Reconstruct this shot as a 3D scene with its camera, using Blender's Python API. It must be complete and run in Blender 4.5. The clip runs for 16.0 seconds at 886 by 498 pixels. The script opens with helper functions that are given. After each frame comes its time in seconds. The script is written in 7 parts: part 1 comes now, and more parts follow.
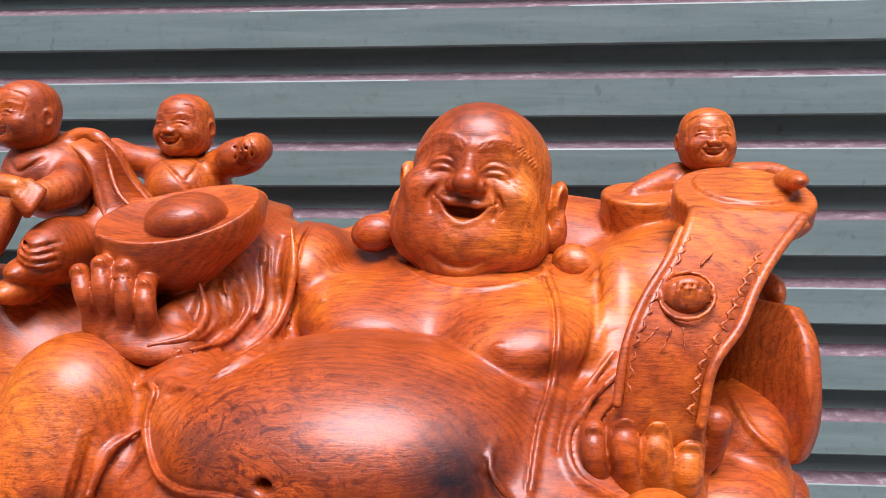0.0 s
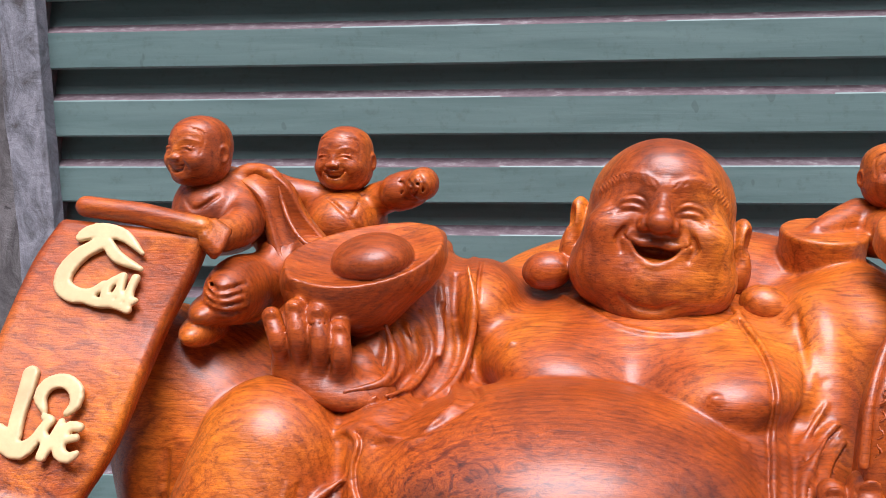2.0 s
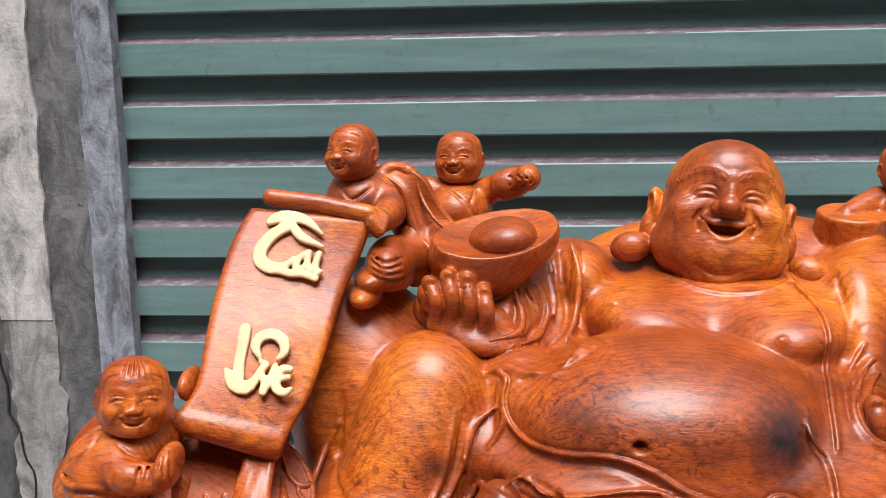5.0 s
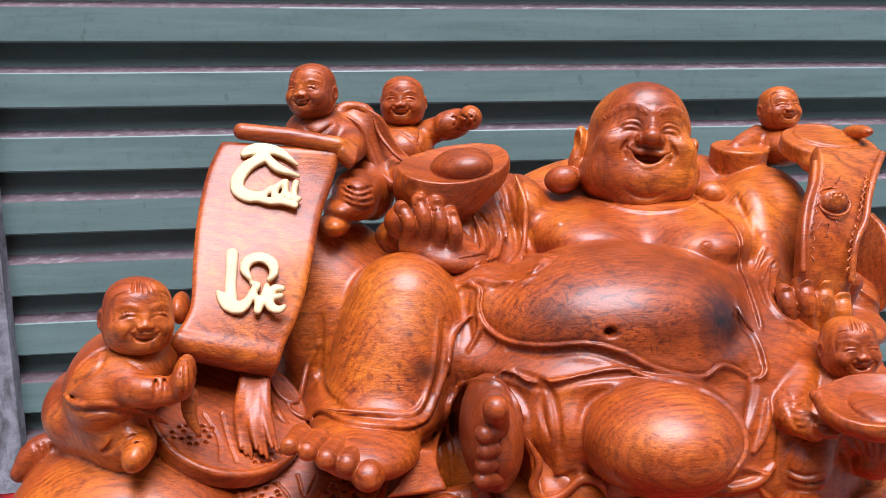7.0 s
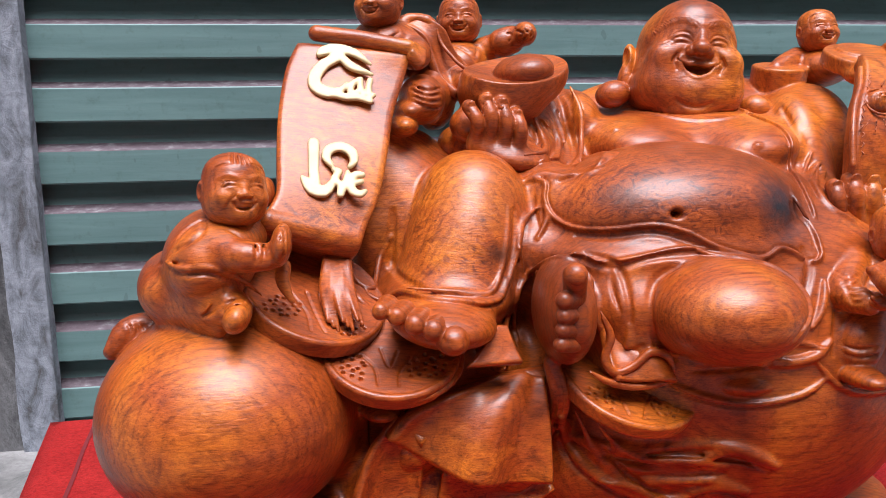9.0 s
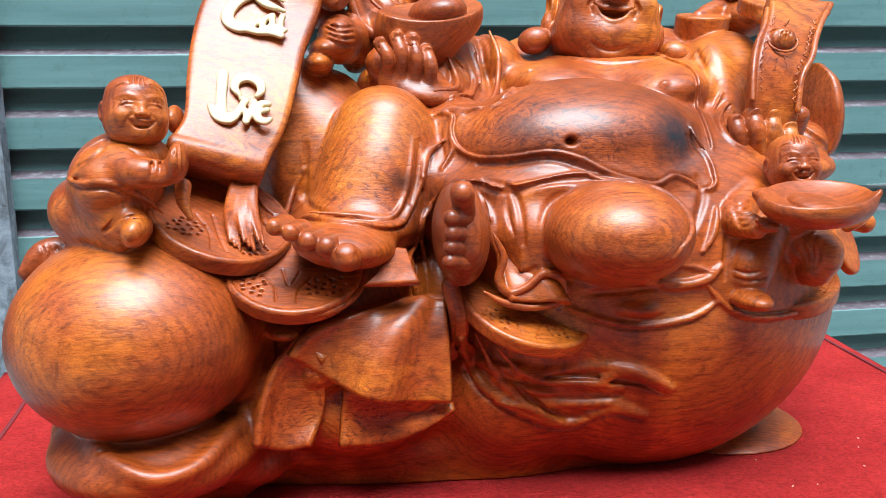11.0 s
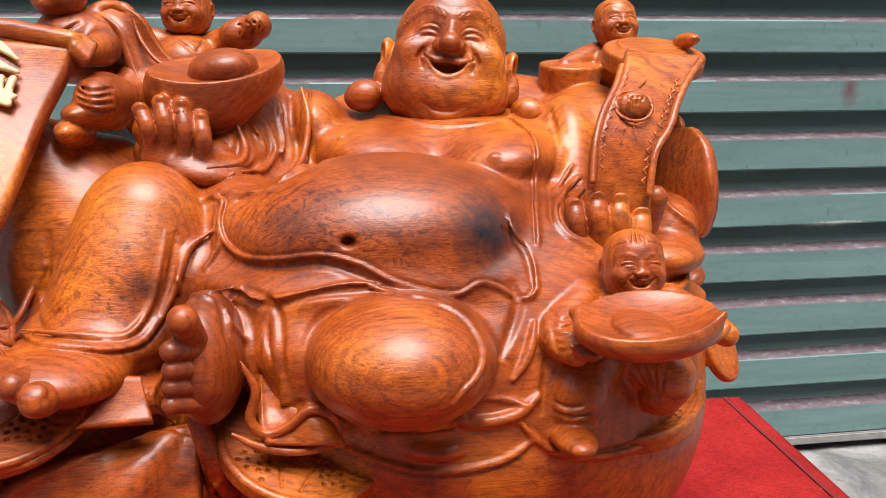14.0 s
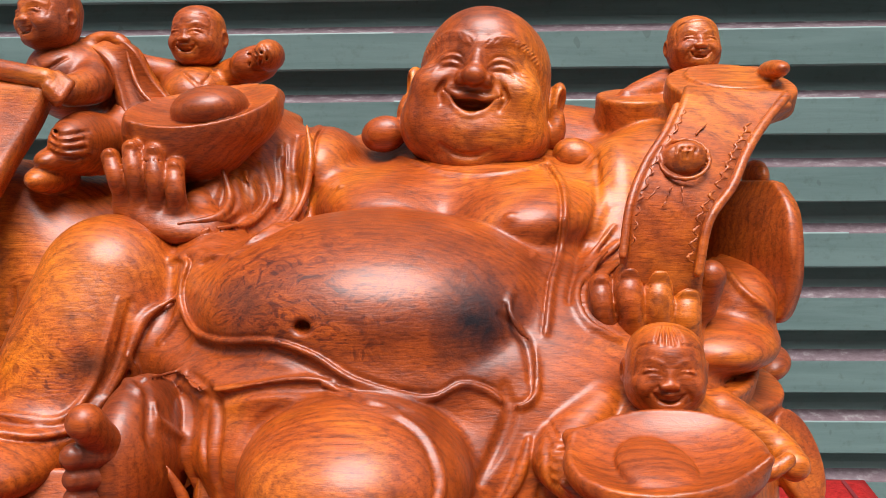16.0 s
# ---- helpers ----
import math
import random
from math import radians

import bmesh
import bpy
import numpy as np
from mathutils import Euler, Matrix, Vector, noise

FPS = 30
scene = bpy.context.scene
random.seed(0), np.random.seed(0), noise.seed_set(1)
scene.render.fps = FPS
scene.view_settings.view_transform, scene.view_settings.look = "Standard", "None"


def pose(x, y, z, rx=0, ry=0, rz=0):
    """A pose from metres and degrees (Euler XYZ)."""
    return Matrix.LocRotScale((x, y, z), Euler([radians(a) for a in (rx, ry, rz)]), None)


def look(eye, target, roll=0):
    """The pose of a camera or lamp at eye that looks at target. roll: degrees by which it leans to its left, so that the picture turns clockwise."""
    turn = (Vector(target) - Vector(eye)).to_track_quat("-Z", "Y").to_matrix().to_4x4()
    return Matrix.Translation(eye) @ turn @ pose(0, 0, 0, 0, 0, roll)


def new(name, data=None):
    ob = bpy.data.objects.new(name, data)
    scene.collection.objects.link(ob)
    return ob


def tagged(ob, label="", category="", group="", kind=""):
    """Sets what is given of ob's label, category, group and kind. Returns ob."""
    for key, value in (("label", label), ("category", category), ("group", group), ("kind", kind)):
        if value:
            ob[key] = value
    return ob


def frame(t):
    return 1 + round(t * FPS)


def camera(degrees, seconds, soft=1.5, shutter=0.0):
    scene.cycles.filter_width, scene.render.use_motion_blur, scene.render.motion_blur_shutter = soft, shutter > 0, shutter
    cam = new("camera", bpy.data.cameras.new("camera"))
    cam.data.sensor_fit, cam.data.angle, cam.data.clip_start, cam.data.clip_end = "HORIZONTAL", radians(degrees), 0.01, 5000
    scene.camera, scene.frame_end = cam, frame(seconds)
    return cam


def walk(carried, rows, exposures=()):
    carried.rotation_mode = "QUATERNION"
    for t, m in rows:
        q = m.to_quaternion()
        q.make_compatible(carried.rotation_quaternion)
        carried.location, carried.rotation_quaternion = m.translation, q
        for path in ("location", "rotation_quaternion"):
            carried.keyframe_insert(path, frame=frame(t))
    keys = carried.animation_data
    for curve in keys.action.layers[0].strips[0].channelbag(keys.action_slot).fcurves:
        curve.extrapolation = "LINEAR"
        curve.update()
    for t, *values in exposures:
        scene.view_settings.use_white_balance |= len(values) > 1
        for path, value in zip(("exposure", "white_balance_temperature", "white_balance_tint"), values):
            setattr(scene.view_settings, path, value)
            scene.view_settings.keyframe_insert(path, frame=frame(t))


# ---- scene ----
cam = camera(57.8, 16.0, soft=0.8)
METRES, EYE, TILT, LEAN, TURN = 1.26, 0.794, -9.319, 0.410, 4.696
ROWS = [
    (0.0, 0.0, 0.0, 0.0, 0.0, 0.0, -0.0),
    (0.5, -0.0259, 0.0148, 0.0063, 0.14, 0.0, -0.03),
    (1.0, -0.0464, 0.0157, 0.0119, 0.44, -0.01, -0.01),
    (1.5, -0.0695, 0.0147, 0.0146, 0.87, 0.03, -0.11),
    (2.0, -0.0897, 0.01, 0.0217, 1.44, 0.03, -0.21),
    (2.5, -0.1144, 0.0037, 0.0256, 2.1, -0.04, -0.25),
    (3.0, -0.1468, 0.0036, 0.0272, 2.69, -0.06, -0.31),
    (3.5, -0.1698, -0.0078, 0.0265, 3.22, -0.02, -0.31),
    (4.0, -0.1801, -0.036, 0.0181, 3.11, 0.02, -0.32),
    (4.5, -0.1699, -0.0708, 0.0154, 2.13, -0.01, -0.09),
    (7.0, -0.2763, -0.1306, -0.0372, -12.45, -0.47, 2.41),
    (7.5, -0.306, -0.1248, -0.055, -13.28, -0.53, 2.57),
    (8.0, -0.3365, -0.1244, -0.0695, -13.43, -0.49, 2.62),
    (10.5, -0.3073, -0.1716, -0.1551, -12.23, -0.63, 2.42),
    (11.0, -0.2737, -0.1757, -0.1586, -12.47, -0.61, 2.4),
    (11.5, -0.2393, -0.1783, -0.1551, -12.91, -0.69, 2.4),
    (12.0, -0.2141, -0.1684, -0.1558, -13.06, -0.7, 2.41),
    (12.5, -0.182, -0.1435, -0.1551, -13.19, -0.73, 2.42),
    (13.0, -0.1542, -0.1272, -0.1436, -13.28, -0.74, 2.39),
    (13.5, -0.1388, -0.1153, -0.1261, -13.18, -0.75, 2.34),
    (14.0, -0.1178, -0.1005, -0.0973, -12.74, -0.65, 2.31),
    (14.5, -0.1015, -0.0589, -0.0771, -12.53, -0.64, 2.25),
    (15.0, -0.0874, -0.0114, -0.063, -12.48, -0.62, 2.28),
    (15.5, -0.0684, -0.0048, -0.0658, -10.13, -0.49, 1.83),
    (16.0, -0.0257, -0.029, -0.06, -2.43, -0.39, 0.45),
]
walk(cam, [(t, pose(0, 0, EYE, TILT, LEAN, TURN) @ pose(METRES * x, METRES * y, METRES * z, 90 + pitch, roll, yaw)) for t, x, y, z, yaw, pitch, roll in ROWS],
     [(0.0, 0.89, 6650.0, 38.0), (1.5, 0.84, 6500.0, 32.0), (2.5, 0.74, 6200.0, 16.0), (3.5, 0.76, 6350.0, 13.0), (4.7, 0.79, 6350.0, 12.0), (7.0, 0.76, 6150.0, 26.0), (8.2, 0.76, 6100.0, 20.0), (10.4, 1.00, 5600.0, 5.0), (11.2, 1.16, 5350.0, -3.0), (12.0, 0.98, 5450.0, 0.0),
      (12.5, 1.03, 5600.0, 2.0), (13.5, 1.08, 6350.0, 8.0), (14.5, 0.70, 6600.0, 17.0), (15.0, 0.88, 6650.0, 20.0), (16.0, 0.74, 6750.0, 19.0)])

# ---- light: bright overcast street ----
world = bpy.data.worlds.new("overcast")
scene.world = world
world.use_nodes = True
wn = world.node_tree
sky = wn.nodes.new("ShaderNodeTexSky")
sky.sky_type, sky.sun_disc = "NISHITA", False
sky.sun_elevation, sky.sun_rotation = radians(69), radians(176)
sky.air_density, sky.dust_density, sky.ozone_density = 1.0, 4.0, 1.0
soft = wn.nodes.new("ShaderNodeHueSaturation")
soft.inputs["Saturation"].default_value = 0.35
wn.links.new(sky.outputs[0], soft.inputs["Color"])
wn.links.new(soft.outputs[0], wn.nodes["Background"].inputs[0])
wn.nodes["Background"].inputs[1].default_value = 0.075
sun = new("sun", bpy.data.lights.new("sun", "SUN"))
sun.data.energy, sun.data.angle, sun.data.color = 3.3, radians(38), (1.0, 0.97, 0.94)
sun.matrix_world = look((0.12, -1.75, 4.55), (0, 0, 0))


# ---- materials ----
def material(name):
    m = bpy.data.materials.new(name)
    m.use_nodes = True
    return m, m.node_tree, m.node_tree.nodes["Principled BSDF"]


def node(tree, kind, **inputs):
    n = tree.nodes.new(kind)
    for key, value in inputs.items():
        n.inputs[key.replace("_", " ")].default_value = value
    return n


def ramp(tree, source, *stops):
    n = tree.nodes.new("ShaderNodeValToRGB")
    while len(n.color_ramp.elements) < len(stops):
        n.color_ramp.elements.new(0.5)
    for e, (at, colour) in zip(n.color_ramp.elements, stops):
        e.position, e.color = at, (*colour, 1)
    tree.links.new(source, n.inputs[0])
    return n.outputs[0]


def coords(tree, scale=(1, 1, 1), turn=(0, 0, 0)):
    c = tree.nodes.new("ShaderNodeTexCoord")
    m = node(tree, "ShaderNodeMapping", Scale=scale, Rotation=turn)
    tree.links.new(c.outputs["Object"], m.inputs["Vector"])
    return m.outputs[0]


def noise_of(tree, vector, scale, detail=4.0, rough=0.55, distort=0.0):
    n = node(tree, "ShaderNodeTexNoise", Scale=scale, Detail=detail, Roughness=rough, Distortion=distort)
    tree.links.new(vector, n.inputs["Vector"])
    return n.outputs["Fac"]


def mixed(tree, fac, a, b, blend="MIX"):
    n = tree.nodes.new("ShaderNodeMix")
    n.data_type, n.blend_type = "RGBA", blend
    for socket, value in ((n.inputs[0], fac), (n.inputs[6], a), (n.inputs[7], b)):
        if isinstance(value, (int, float)):
            socket.default_value = value
        elif isinstance(value, tuple):
            socket.default_value = (*value, 1)
        else:
            tree.links.new(value, socket)
    return n.outputs[2]


def calc(tree, op, a, b=0.0, clamp=False):
    n = tree.nodes.new("ShaderNodeMath")
    n.operation, n.use_clamp = op, clamp
    for socket, value in ((n.inputs[0], a), (n.inputs[1], b)):
        if isinstance(value, (int, float)):
            socket.default_value = value
        else:
            tree.links.new(value, socket)
    return n.outputs[0]


def bumped(tree, shader, height, strength, distance):
    b = node(tree, "ShaderNodeBump", Strength=strength, Distance=distance)
    tree.links.new(height, b.inputs["Height"])
    tree.links.new(b.outputs[0], shader.inputs["Normal"])


def spot(tree, place, size):
    """1 at a place, falling to 0 at the edge of an uneven ellipsoid of that size."""
    m = node(tree, "ShaderNodeMapping", Location=[-p / s for p, s in zip(place, size)], Scale=[1 / s for s in size])
    c = tree.nodes.new("ShaderNodeTexCoord")
    tree.links.new(c.outputs["Object"], m.inputs["Vector"])
    length = tree.nodes.new("ShaderNodeVectorMath")
    length.operation = "LENGTH"
    tree.links.new(m.outputs[0], length.inputs[0])
    wob = noise_of(tree, coords(tree), 45.0, 5.0, 0.65, 1.5)
    return calc(tree, "SUBTRACT", calc(tree, "ADD", 0.55, wob), length.outputs["Value"], True)


def rosewood():
    m, t, s = material("polished_rosewood")
    wave = node(t, "ShaderNodeTexWave", Scale=62.0, Distortion=14.0, Detail=5.0, Detail_Scale=0.34, Detail_Roughness=0.68)
    wave.bands_direction = "Y"
    t.links.new(coords(t, (0.35, 1.0, 0.7), (0.25, 0.0, 0.15)), wave.inputs["Vector"])
    fibre = noise_of(t, coords(t, (5, 60, 80), (0.0, 0.12, 0.1)), 9.0, 8.0, 0.72, 0.6)
    cloud = noise_of(t, coords(t), 6.0, 4.0, 0.6, 1.0)
    # lightness put into the wood: head, chest and scroll brightened, round bundle shaded redder
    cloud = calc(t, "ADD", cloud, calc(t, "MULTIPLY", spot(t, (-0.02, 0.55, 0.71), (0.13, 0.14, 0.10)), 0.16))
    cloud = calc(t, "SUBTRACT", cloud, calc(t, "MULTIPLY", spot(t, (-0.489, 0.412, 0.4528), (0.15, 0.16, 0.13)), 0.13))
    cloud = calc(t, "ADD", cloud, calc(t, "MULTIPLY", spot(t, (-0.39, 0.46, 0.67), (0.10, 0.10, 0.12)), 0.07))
    figure = noise_of(t, coords(t, (0.9, 2.6, 1.7), (0.2, 0.3, 0)), 24.0, 7.0, 0.7, 2.8)
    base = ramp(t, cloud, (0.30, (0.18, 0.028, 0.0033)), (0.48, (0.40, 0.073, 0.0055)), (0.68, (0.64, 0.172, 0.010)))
    c = mixed(t, 0.34, base, ramp(t, wave.outputs["Fac"], (0.0, (0.34, 0.25, 0.2)), (0.25, (0.85, 0.8, 0.76)), (1.0, (1.08, 1.1, 1.1))), "MULTIPLY")
    c = mixed(t, calc(t, "MULTIPLY", cloud, 1.0), c, mixed(t, 1.0, c, ramp(t, figure, (0.38, (0.34, 0.25, 0.19)), (0.47, (0.92, 0.9, 0.88)), (0.66, (1.35, 1.4, 1.35))), "MULTIPLY"))
    c = mixed(t, 0.72, c, ramp(t, fibre, (0.34, (0.36, 0.27, 0.22)), (0.50, (1.0, 1.0, 1.0)), (0.72, (1.22, 1.3, 1.22))), "MULTIPLY")
    pores = noise_of(t, coords(t, (30, 160, 160), (0.0, 0.12, 0.1)), 9.0, 4.0, 0.7)
    c = mixed(t, 0.45, c, ramp(t, pores, (0.36, (0.40, 0.32, 0.26)), (0.46, (1.0, 1.0, 1.0))), "MULTIPLY")
    # curled burl figure on the belly, the raised knee, the foot of the scroll and the skirt
    curl = noise_of(t, coords(t, (1.0, 1.0, 1.6), (0.3, 0.2, 0.4)), 38.0, 5.0, 0.6, 4.5)
    swirl = ramp(t, curl, (0.36, (0.34, 0.24, 0.18)), (0.45, (0.8, 0.72, 0.66)), (0.51, (1.3, 1.45, 1.3)), (0.55, (0.75, 0.66, 0.6)), (0.60, (1.25, 1.4, 1.25)), (0.68, (0.55, 0.45, 0.38)))
    for place, size, share in (((-0.140, 0.385, 0.622), (0.11, 0.12, 0.055), 1.3), ((-0.29, 0.42, 0.570), (0.085, 0.11, 0.065), 0.9),
                               ((-0.40, 0.43, 0.61), (0.09, 0.08, 0.04), 0.9), ((-0.32, 0.38, 0.38), (0.14, 0.10, 0.07), 0.9), ((-0.08, 0.33, 0.53), (0.10, 0.10, 0.05), 0.5)):
        c = mixed(t, calc(t, "MULTIPLY", spot(t, place, size), share, True), c, mixed(t, 1.0, c, swirl, "MULTIPLY"))
    c = mixed(t, calc(t, "MULTIPLY", spot(t, (-0.028, 0.395, 0.610), (0.032, 0.06, 0.032)), 1.1, True), c, (0.010, 0.007, 0.010))
    c = mixed(t, calc(t, "MULTIPLY", spot(t, (-0.165, 0.385, 0.622), (0.035, 0.05, 0.014)), 0.6, True), c, (0.05, 0.014, 0.006))
    c = mixed(t, calc(t, "MULTIPLY", spot(t, (-0.265, 0.41, 0.575), (0.022, 0.06, 0.012)), 0.8, True), c, (0.05, 0.014, 0.006))
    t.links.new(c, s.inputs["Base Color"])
    t.links.new(calc(t, "ADD", 0.33, calc(t, "MULTIPLY", figure, 0.24)), s.inputs["Roughness"])
    s.inputs["Coat Weight"].default_value, s.inputs["Coat Roughness"].default_value = 0.42, 0.25
    s.inputs["Specular IOR Level"].default_value = 0.42
    tool = noise_of(t, coords(t, (0.7, 1.0, 1.3)), 70.0, 3.0, 0.55, 0.8)
    bumped(t, s, calc(t, "ADD", fibre, calc(t, "MULTIPLY", tool, 2.0)), 0.3, 0.0013)
    return m


def shutter_paint():
    m, t, s = material("green_shutter_paint")
    streak = noise_of(t, coords(t, (0.7, 1, 9)), 5.0, 5.0, 0.6, 0.5)
    fine = noise_of(t, coords(t), 60.0, 5.0, 0.7)
    c = mixed(t, 1.0, ramp(t, streak, (0.3, (0.115, 0.205, 0.198)), (0.7, (0.165, 0.275, 0.266))), ramp(t, fine, (0.25, (0.8, 0.78, 0.76)), (0.45, (1, 1, 1))), "MULTIPLY")
    specks = ramp(t, noise_of(t, coords(t, (1, 1, 0.6)), 34.0, 2.0, 0.5), (0.27, (1, 1, 1)), (0.29, (0, 0, 0)))
    c = mixed(t, calc(t, "MULTIPLY", specks, 0.3), c, (0.05, 0.07, 0.07))
    c = mixed(t, calc(t, "MULTIPLY", spot(t, (0.865, 1.29, 0.728), (0.022, 0.1, 0.045)), 0.9, True), c, (0.13, 0.05, 0.06))
    c = mixed(t, calc(t, "MULTIPLY", spot(t, (0.86, 1.29, 0.462), (0.085, 0.1, 0.009)), 1.4, True), c, (0.62, 0.66, 0.66))
    t.links.new(c, s.inputs["Base Color"])
    t.links.new(calc(t, "ADD", 0.36, calc(t, "MULTIPLY", fine, 0.25)), s.inputs["Roughness"])
    bumped(t, s, calc(t, "ADD", streak, calc(t, "MULTIPLY", fine, 0.3)), 0.15, 0.004)
    return m


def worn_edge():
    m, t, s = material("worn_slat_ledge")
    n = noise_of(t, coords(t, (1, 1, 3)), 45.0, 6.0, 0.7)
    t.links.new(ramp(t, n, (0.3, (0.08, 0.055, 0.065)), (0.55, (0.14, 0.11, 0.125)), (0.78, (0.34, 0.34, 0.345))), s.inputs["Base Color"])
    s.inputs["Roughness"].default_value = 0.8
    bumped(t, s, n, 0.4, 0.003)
    return m


def plaster(name, dark, mid, light, scale=9.0, cut=0.5):
    m, t, s = material(name)
    big = noise_of(t, coords(t, (1.5, 1, 0.8)), scale, 7.0, 0.68, 0.8)
    fine = noise_of(t, coords(t), 85.0, 6.0, 0.7)
    pits = noise_of(t, coords(t), 26.0, 6.0, 0.72, 0.6)
    c = ramp(t, big, (cut - 0.12, dark), (cut, mid), (cut + 0.12, light))
    c = mixed(t, 0.55, c, ramp(t, fine, (0.3, (0.66, 0.65, 0.64)), (0.6, (1.06, 1.06, 1.06))), "MULTIPLY")
    c = mixed(t, ramp(t, pits, (0.29, (0.7, 0.7, 0.7)), (0.34, (0, 0, 0))), c, tuple(v * 0.6 for v in dark))
    t.links.new(c, s.inputs["Base Color"])
    s.inputs["Roughness"].default_value = 0.9
    bumped(t, s, calc(t, "ADD", pits, calc(t, "MULTIPLY", fine, 0.3)), 0.4, 0.009)
    return m


def carpet_felt():
    m, t, s = material("red_needle_felt")
    rib = noise_of(t, coords(t, (0.9, 1.3, 1), (0, 0, 0.6)), 230.0, 3.0, 0.6, 0.3)
    fuzz = noise_of(t, coords(t), 420.0, 4.0, 0.7)
    wear = noise_of(t, coords(t), 12.0, 5.0, 0.6)
    col = ramp(t, wear, (0.3, (0.31, 0.013, 0.013)), (0.7, (0.43, 0.024, 0.021)))
    col = mixed(t, 0.75, col, ramp(t, rib, (0.33, (0.66, 0.62, 0.62)), (0.5, (1, 1, 1)), (0.68, (1.22, 1.3, 1.3))), "MULTIPLY")
    col = mixed(t, 0.6, col, ramp(t, fuzz, (0.3, (0.55, 0.5, 0.5)), (0.65, (1.2, 1.25, 1.25))), "MULTIPLY")
    t.links.new(col, s.inputs["Base Color"])
    s.inputs["Roughness"].default_value = 0.97
    s.inputs["Specular IOR Level"].default_value = 0.15
    bumped(t, s, calc(t, "ADD", rib, fuzz), 0.8, 0.0035)
    return m


def plain(name, colour, rough=0.6, metal=0.0, grain=60.0):
    m, t, s = material(name)
    n = noise_of(t, coords(t), grain, 5.0, 0.65)
    t.links.new(ramp(t, n, (0.3, tuple(v * 0.78 for v in colour)), (0.7, tuple(min(1, v * 1.12) for v in colour))), s.inputs["Base Color"])
    s.inputs["Roughness"].default_value, s.inputs["Metallic"].default_value = rough, metal
    bumped(t, s, n, 0.2, 0.002)
    return m


WOOD = rosewood()
GREEN, LEDGE = shutter_paint(), worn_edge()
PALE = plaster("flaked_white_plaster", (0.12, 0.118, 0.115), (0.40, 0.39, 0.375), (0.58, 0.565, 0.54), 9.0, 0.46)
GREY = plaster("grey_cement_render", (0.07, 0.07, 0.072), (0.125, 0.125, 0.127), (0.20, 0.20, 0.205), 11.0, 0.5)
BLUE = plaster("flaked_blue_grey_paint", (0.10, 0.10, 0.105), (0.20, 0.22, 0.25), (0.31, 0.335, 0.38), 16.0, 0.47)
CONCRETE = plaster("worn_concrete", (0.12, 0.12, 0.116), (0.20, 0.197, 0.192), (0.29, 0.286, 0.278), 5.0, 0.5)
DARK_CEMENT = plaster("dark_cement", (0.035, 0.035, 0.036), (0.075, 0.074, 0.073), (0.12, 0.118, 0.115), 8.0, 0.5)
# greyer plaster for the low pier, its darkening partly painted light falloff
DIMMED = plaster("plaster_with_falloff", (0.10, 0.098, 0.095), (0.22, 0.215, 0.205), (0.36, 0.35, 0.335), 9.0, 0.46)
RED = plain("red_door_paint", (0.40, 0.022, 0.03), 0.45)
FELT = carpet_felt()
SEAM_SHADE = plain("seam_groove_shade", (0.15, 0.010, 0.013), 0.95)
CREAM = plain("cream_lacquered_wood", (0.66, 0.49, 0.26), 0.42, 0.0, 30.0)
MAROON = plain("maroon_door_paint", (0.20, 0.025, 0.03), 0.45)
BLACK = plain("dark_gap", (0.015, 0.015, 0.016), 0.8)
CHIP = plain("pale_shaving", (0.75, 0.55, 0.38), 0.8)
BLOCKER = plain("blocker_grey", (0.16, 0.155, 0.15), 0.85, 0.0, 3.0)


# ---- builders ----
def mesh_of(name, bm, mat, smooth=False):
    me = bpy.data.meshes.new(name)
    bm.to_mesh(me)
    bm.free()
    me.materials.append(mat)
    if smooth:
        me.polygons.foreach_set("use_smooth", [True] * len(me.polygons))
    return me


def part(name, bm, mat, parent=None, label="", smooth=False):
    ob = new(name, mesh_of(name, bm, mat, smooth))
    if parent:
        ob.parent = parent
    if label:
        tagged(ob, label)
    return ob


def box(x0, x1, y0, y1, z0, z1, bevel=0.0, cuts=1):
    bm = bmesh.new()
    bmesh.ops.create_cube(bm, size=1, matrix=Matrix.Translation(((x0 + x1) / 2, (y0 + y1) / 2, (z0 + z1) / 2)) @ Matrix.Diagonal((x1 - x0, y1 - y0, z1 - z0, 1)))
    if bevel:
        bmesh.ops.bevel(bm, geom=bm.edges[:], offset=bevel, segments=2, affect="EDGES")
    return bm


def extruded(profile, x0, x1, steps=1, wobble=0.0, seed=0):
    """A closed outline in y and z, drawn out along x."""
    bm = bmesh.new()
    rng = random.Random(seed)
    rings = []
    for i in range(steps + 1):
        x = x0 + (x1 - x0) * i / steps
        d = (rng.uniform(-1, 1) * wobble, rng.uniform(-1, 1) * wobble)
        rings.append([bm.verts.new((x, y + d[0], z + d[1])) for y, z in profile])
    n = len(profile)
    for a, b in zip(rings, rings[1:]):
        for i in range(n):
            bm.faces.new((a[i], b[i], b[(i + 1) % n], a[(i + 1) % n]))
    bm.faces.new(rings[0])
    bm.faces.new(rings[-1][::-1])
    bmesh.ops.recalc_face_normals(bm, faces=bm.faces[:])
    return bm


# ---- setting ----
ground_mesh = bmesh.new()
bmesh.ops.create_grid(ground_mesh, x_segments=2, y_segments=2, size=60, matrix=Matrix.Translation((0, 0, -0.012)))
tagged(part("ground", ground_mesh, CONCRETE), "worn grey concrete forecourt in front of the shutter", "ground", kind="structure")
tagged(part("step", box(-3.2, -0.80, 0.35, 1.29, -0.02, 0.085, 0.012), CONCRETE), "rough raised concrete step beside the table", "step", kind="structure")

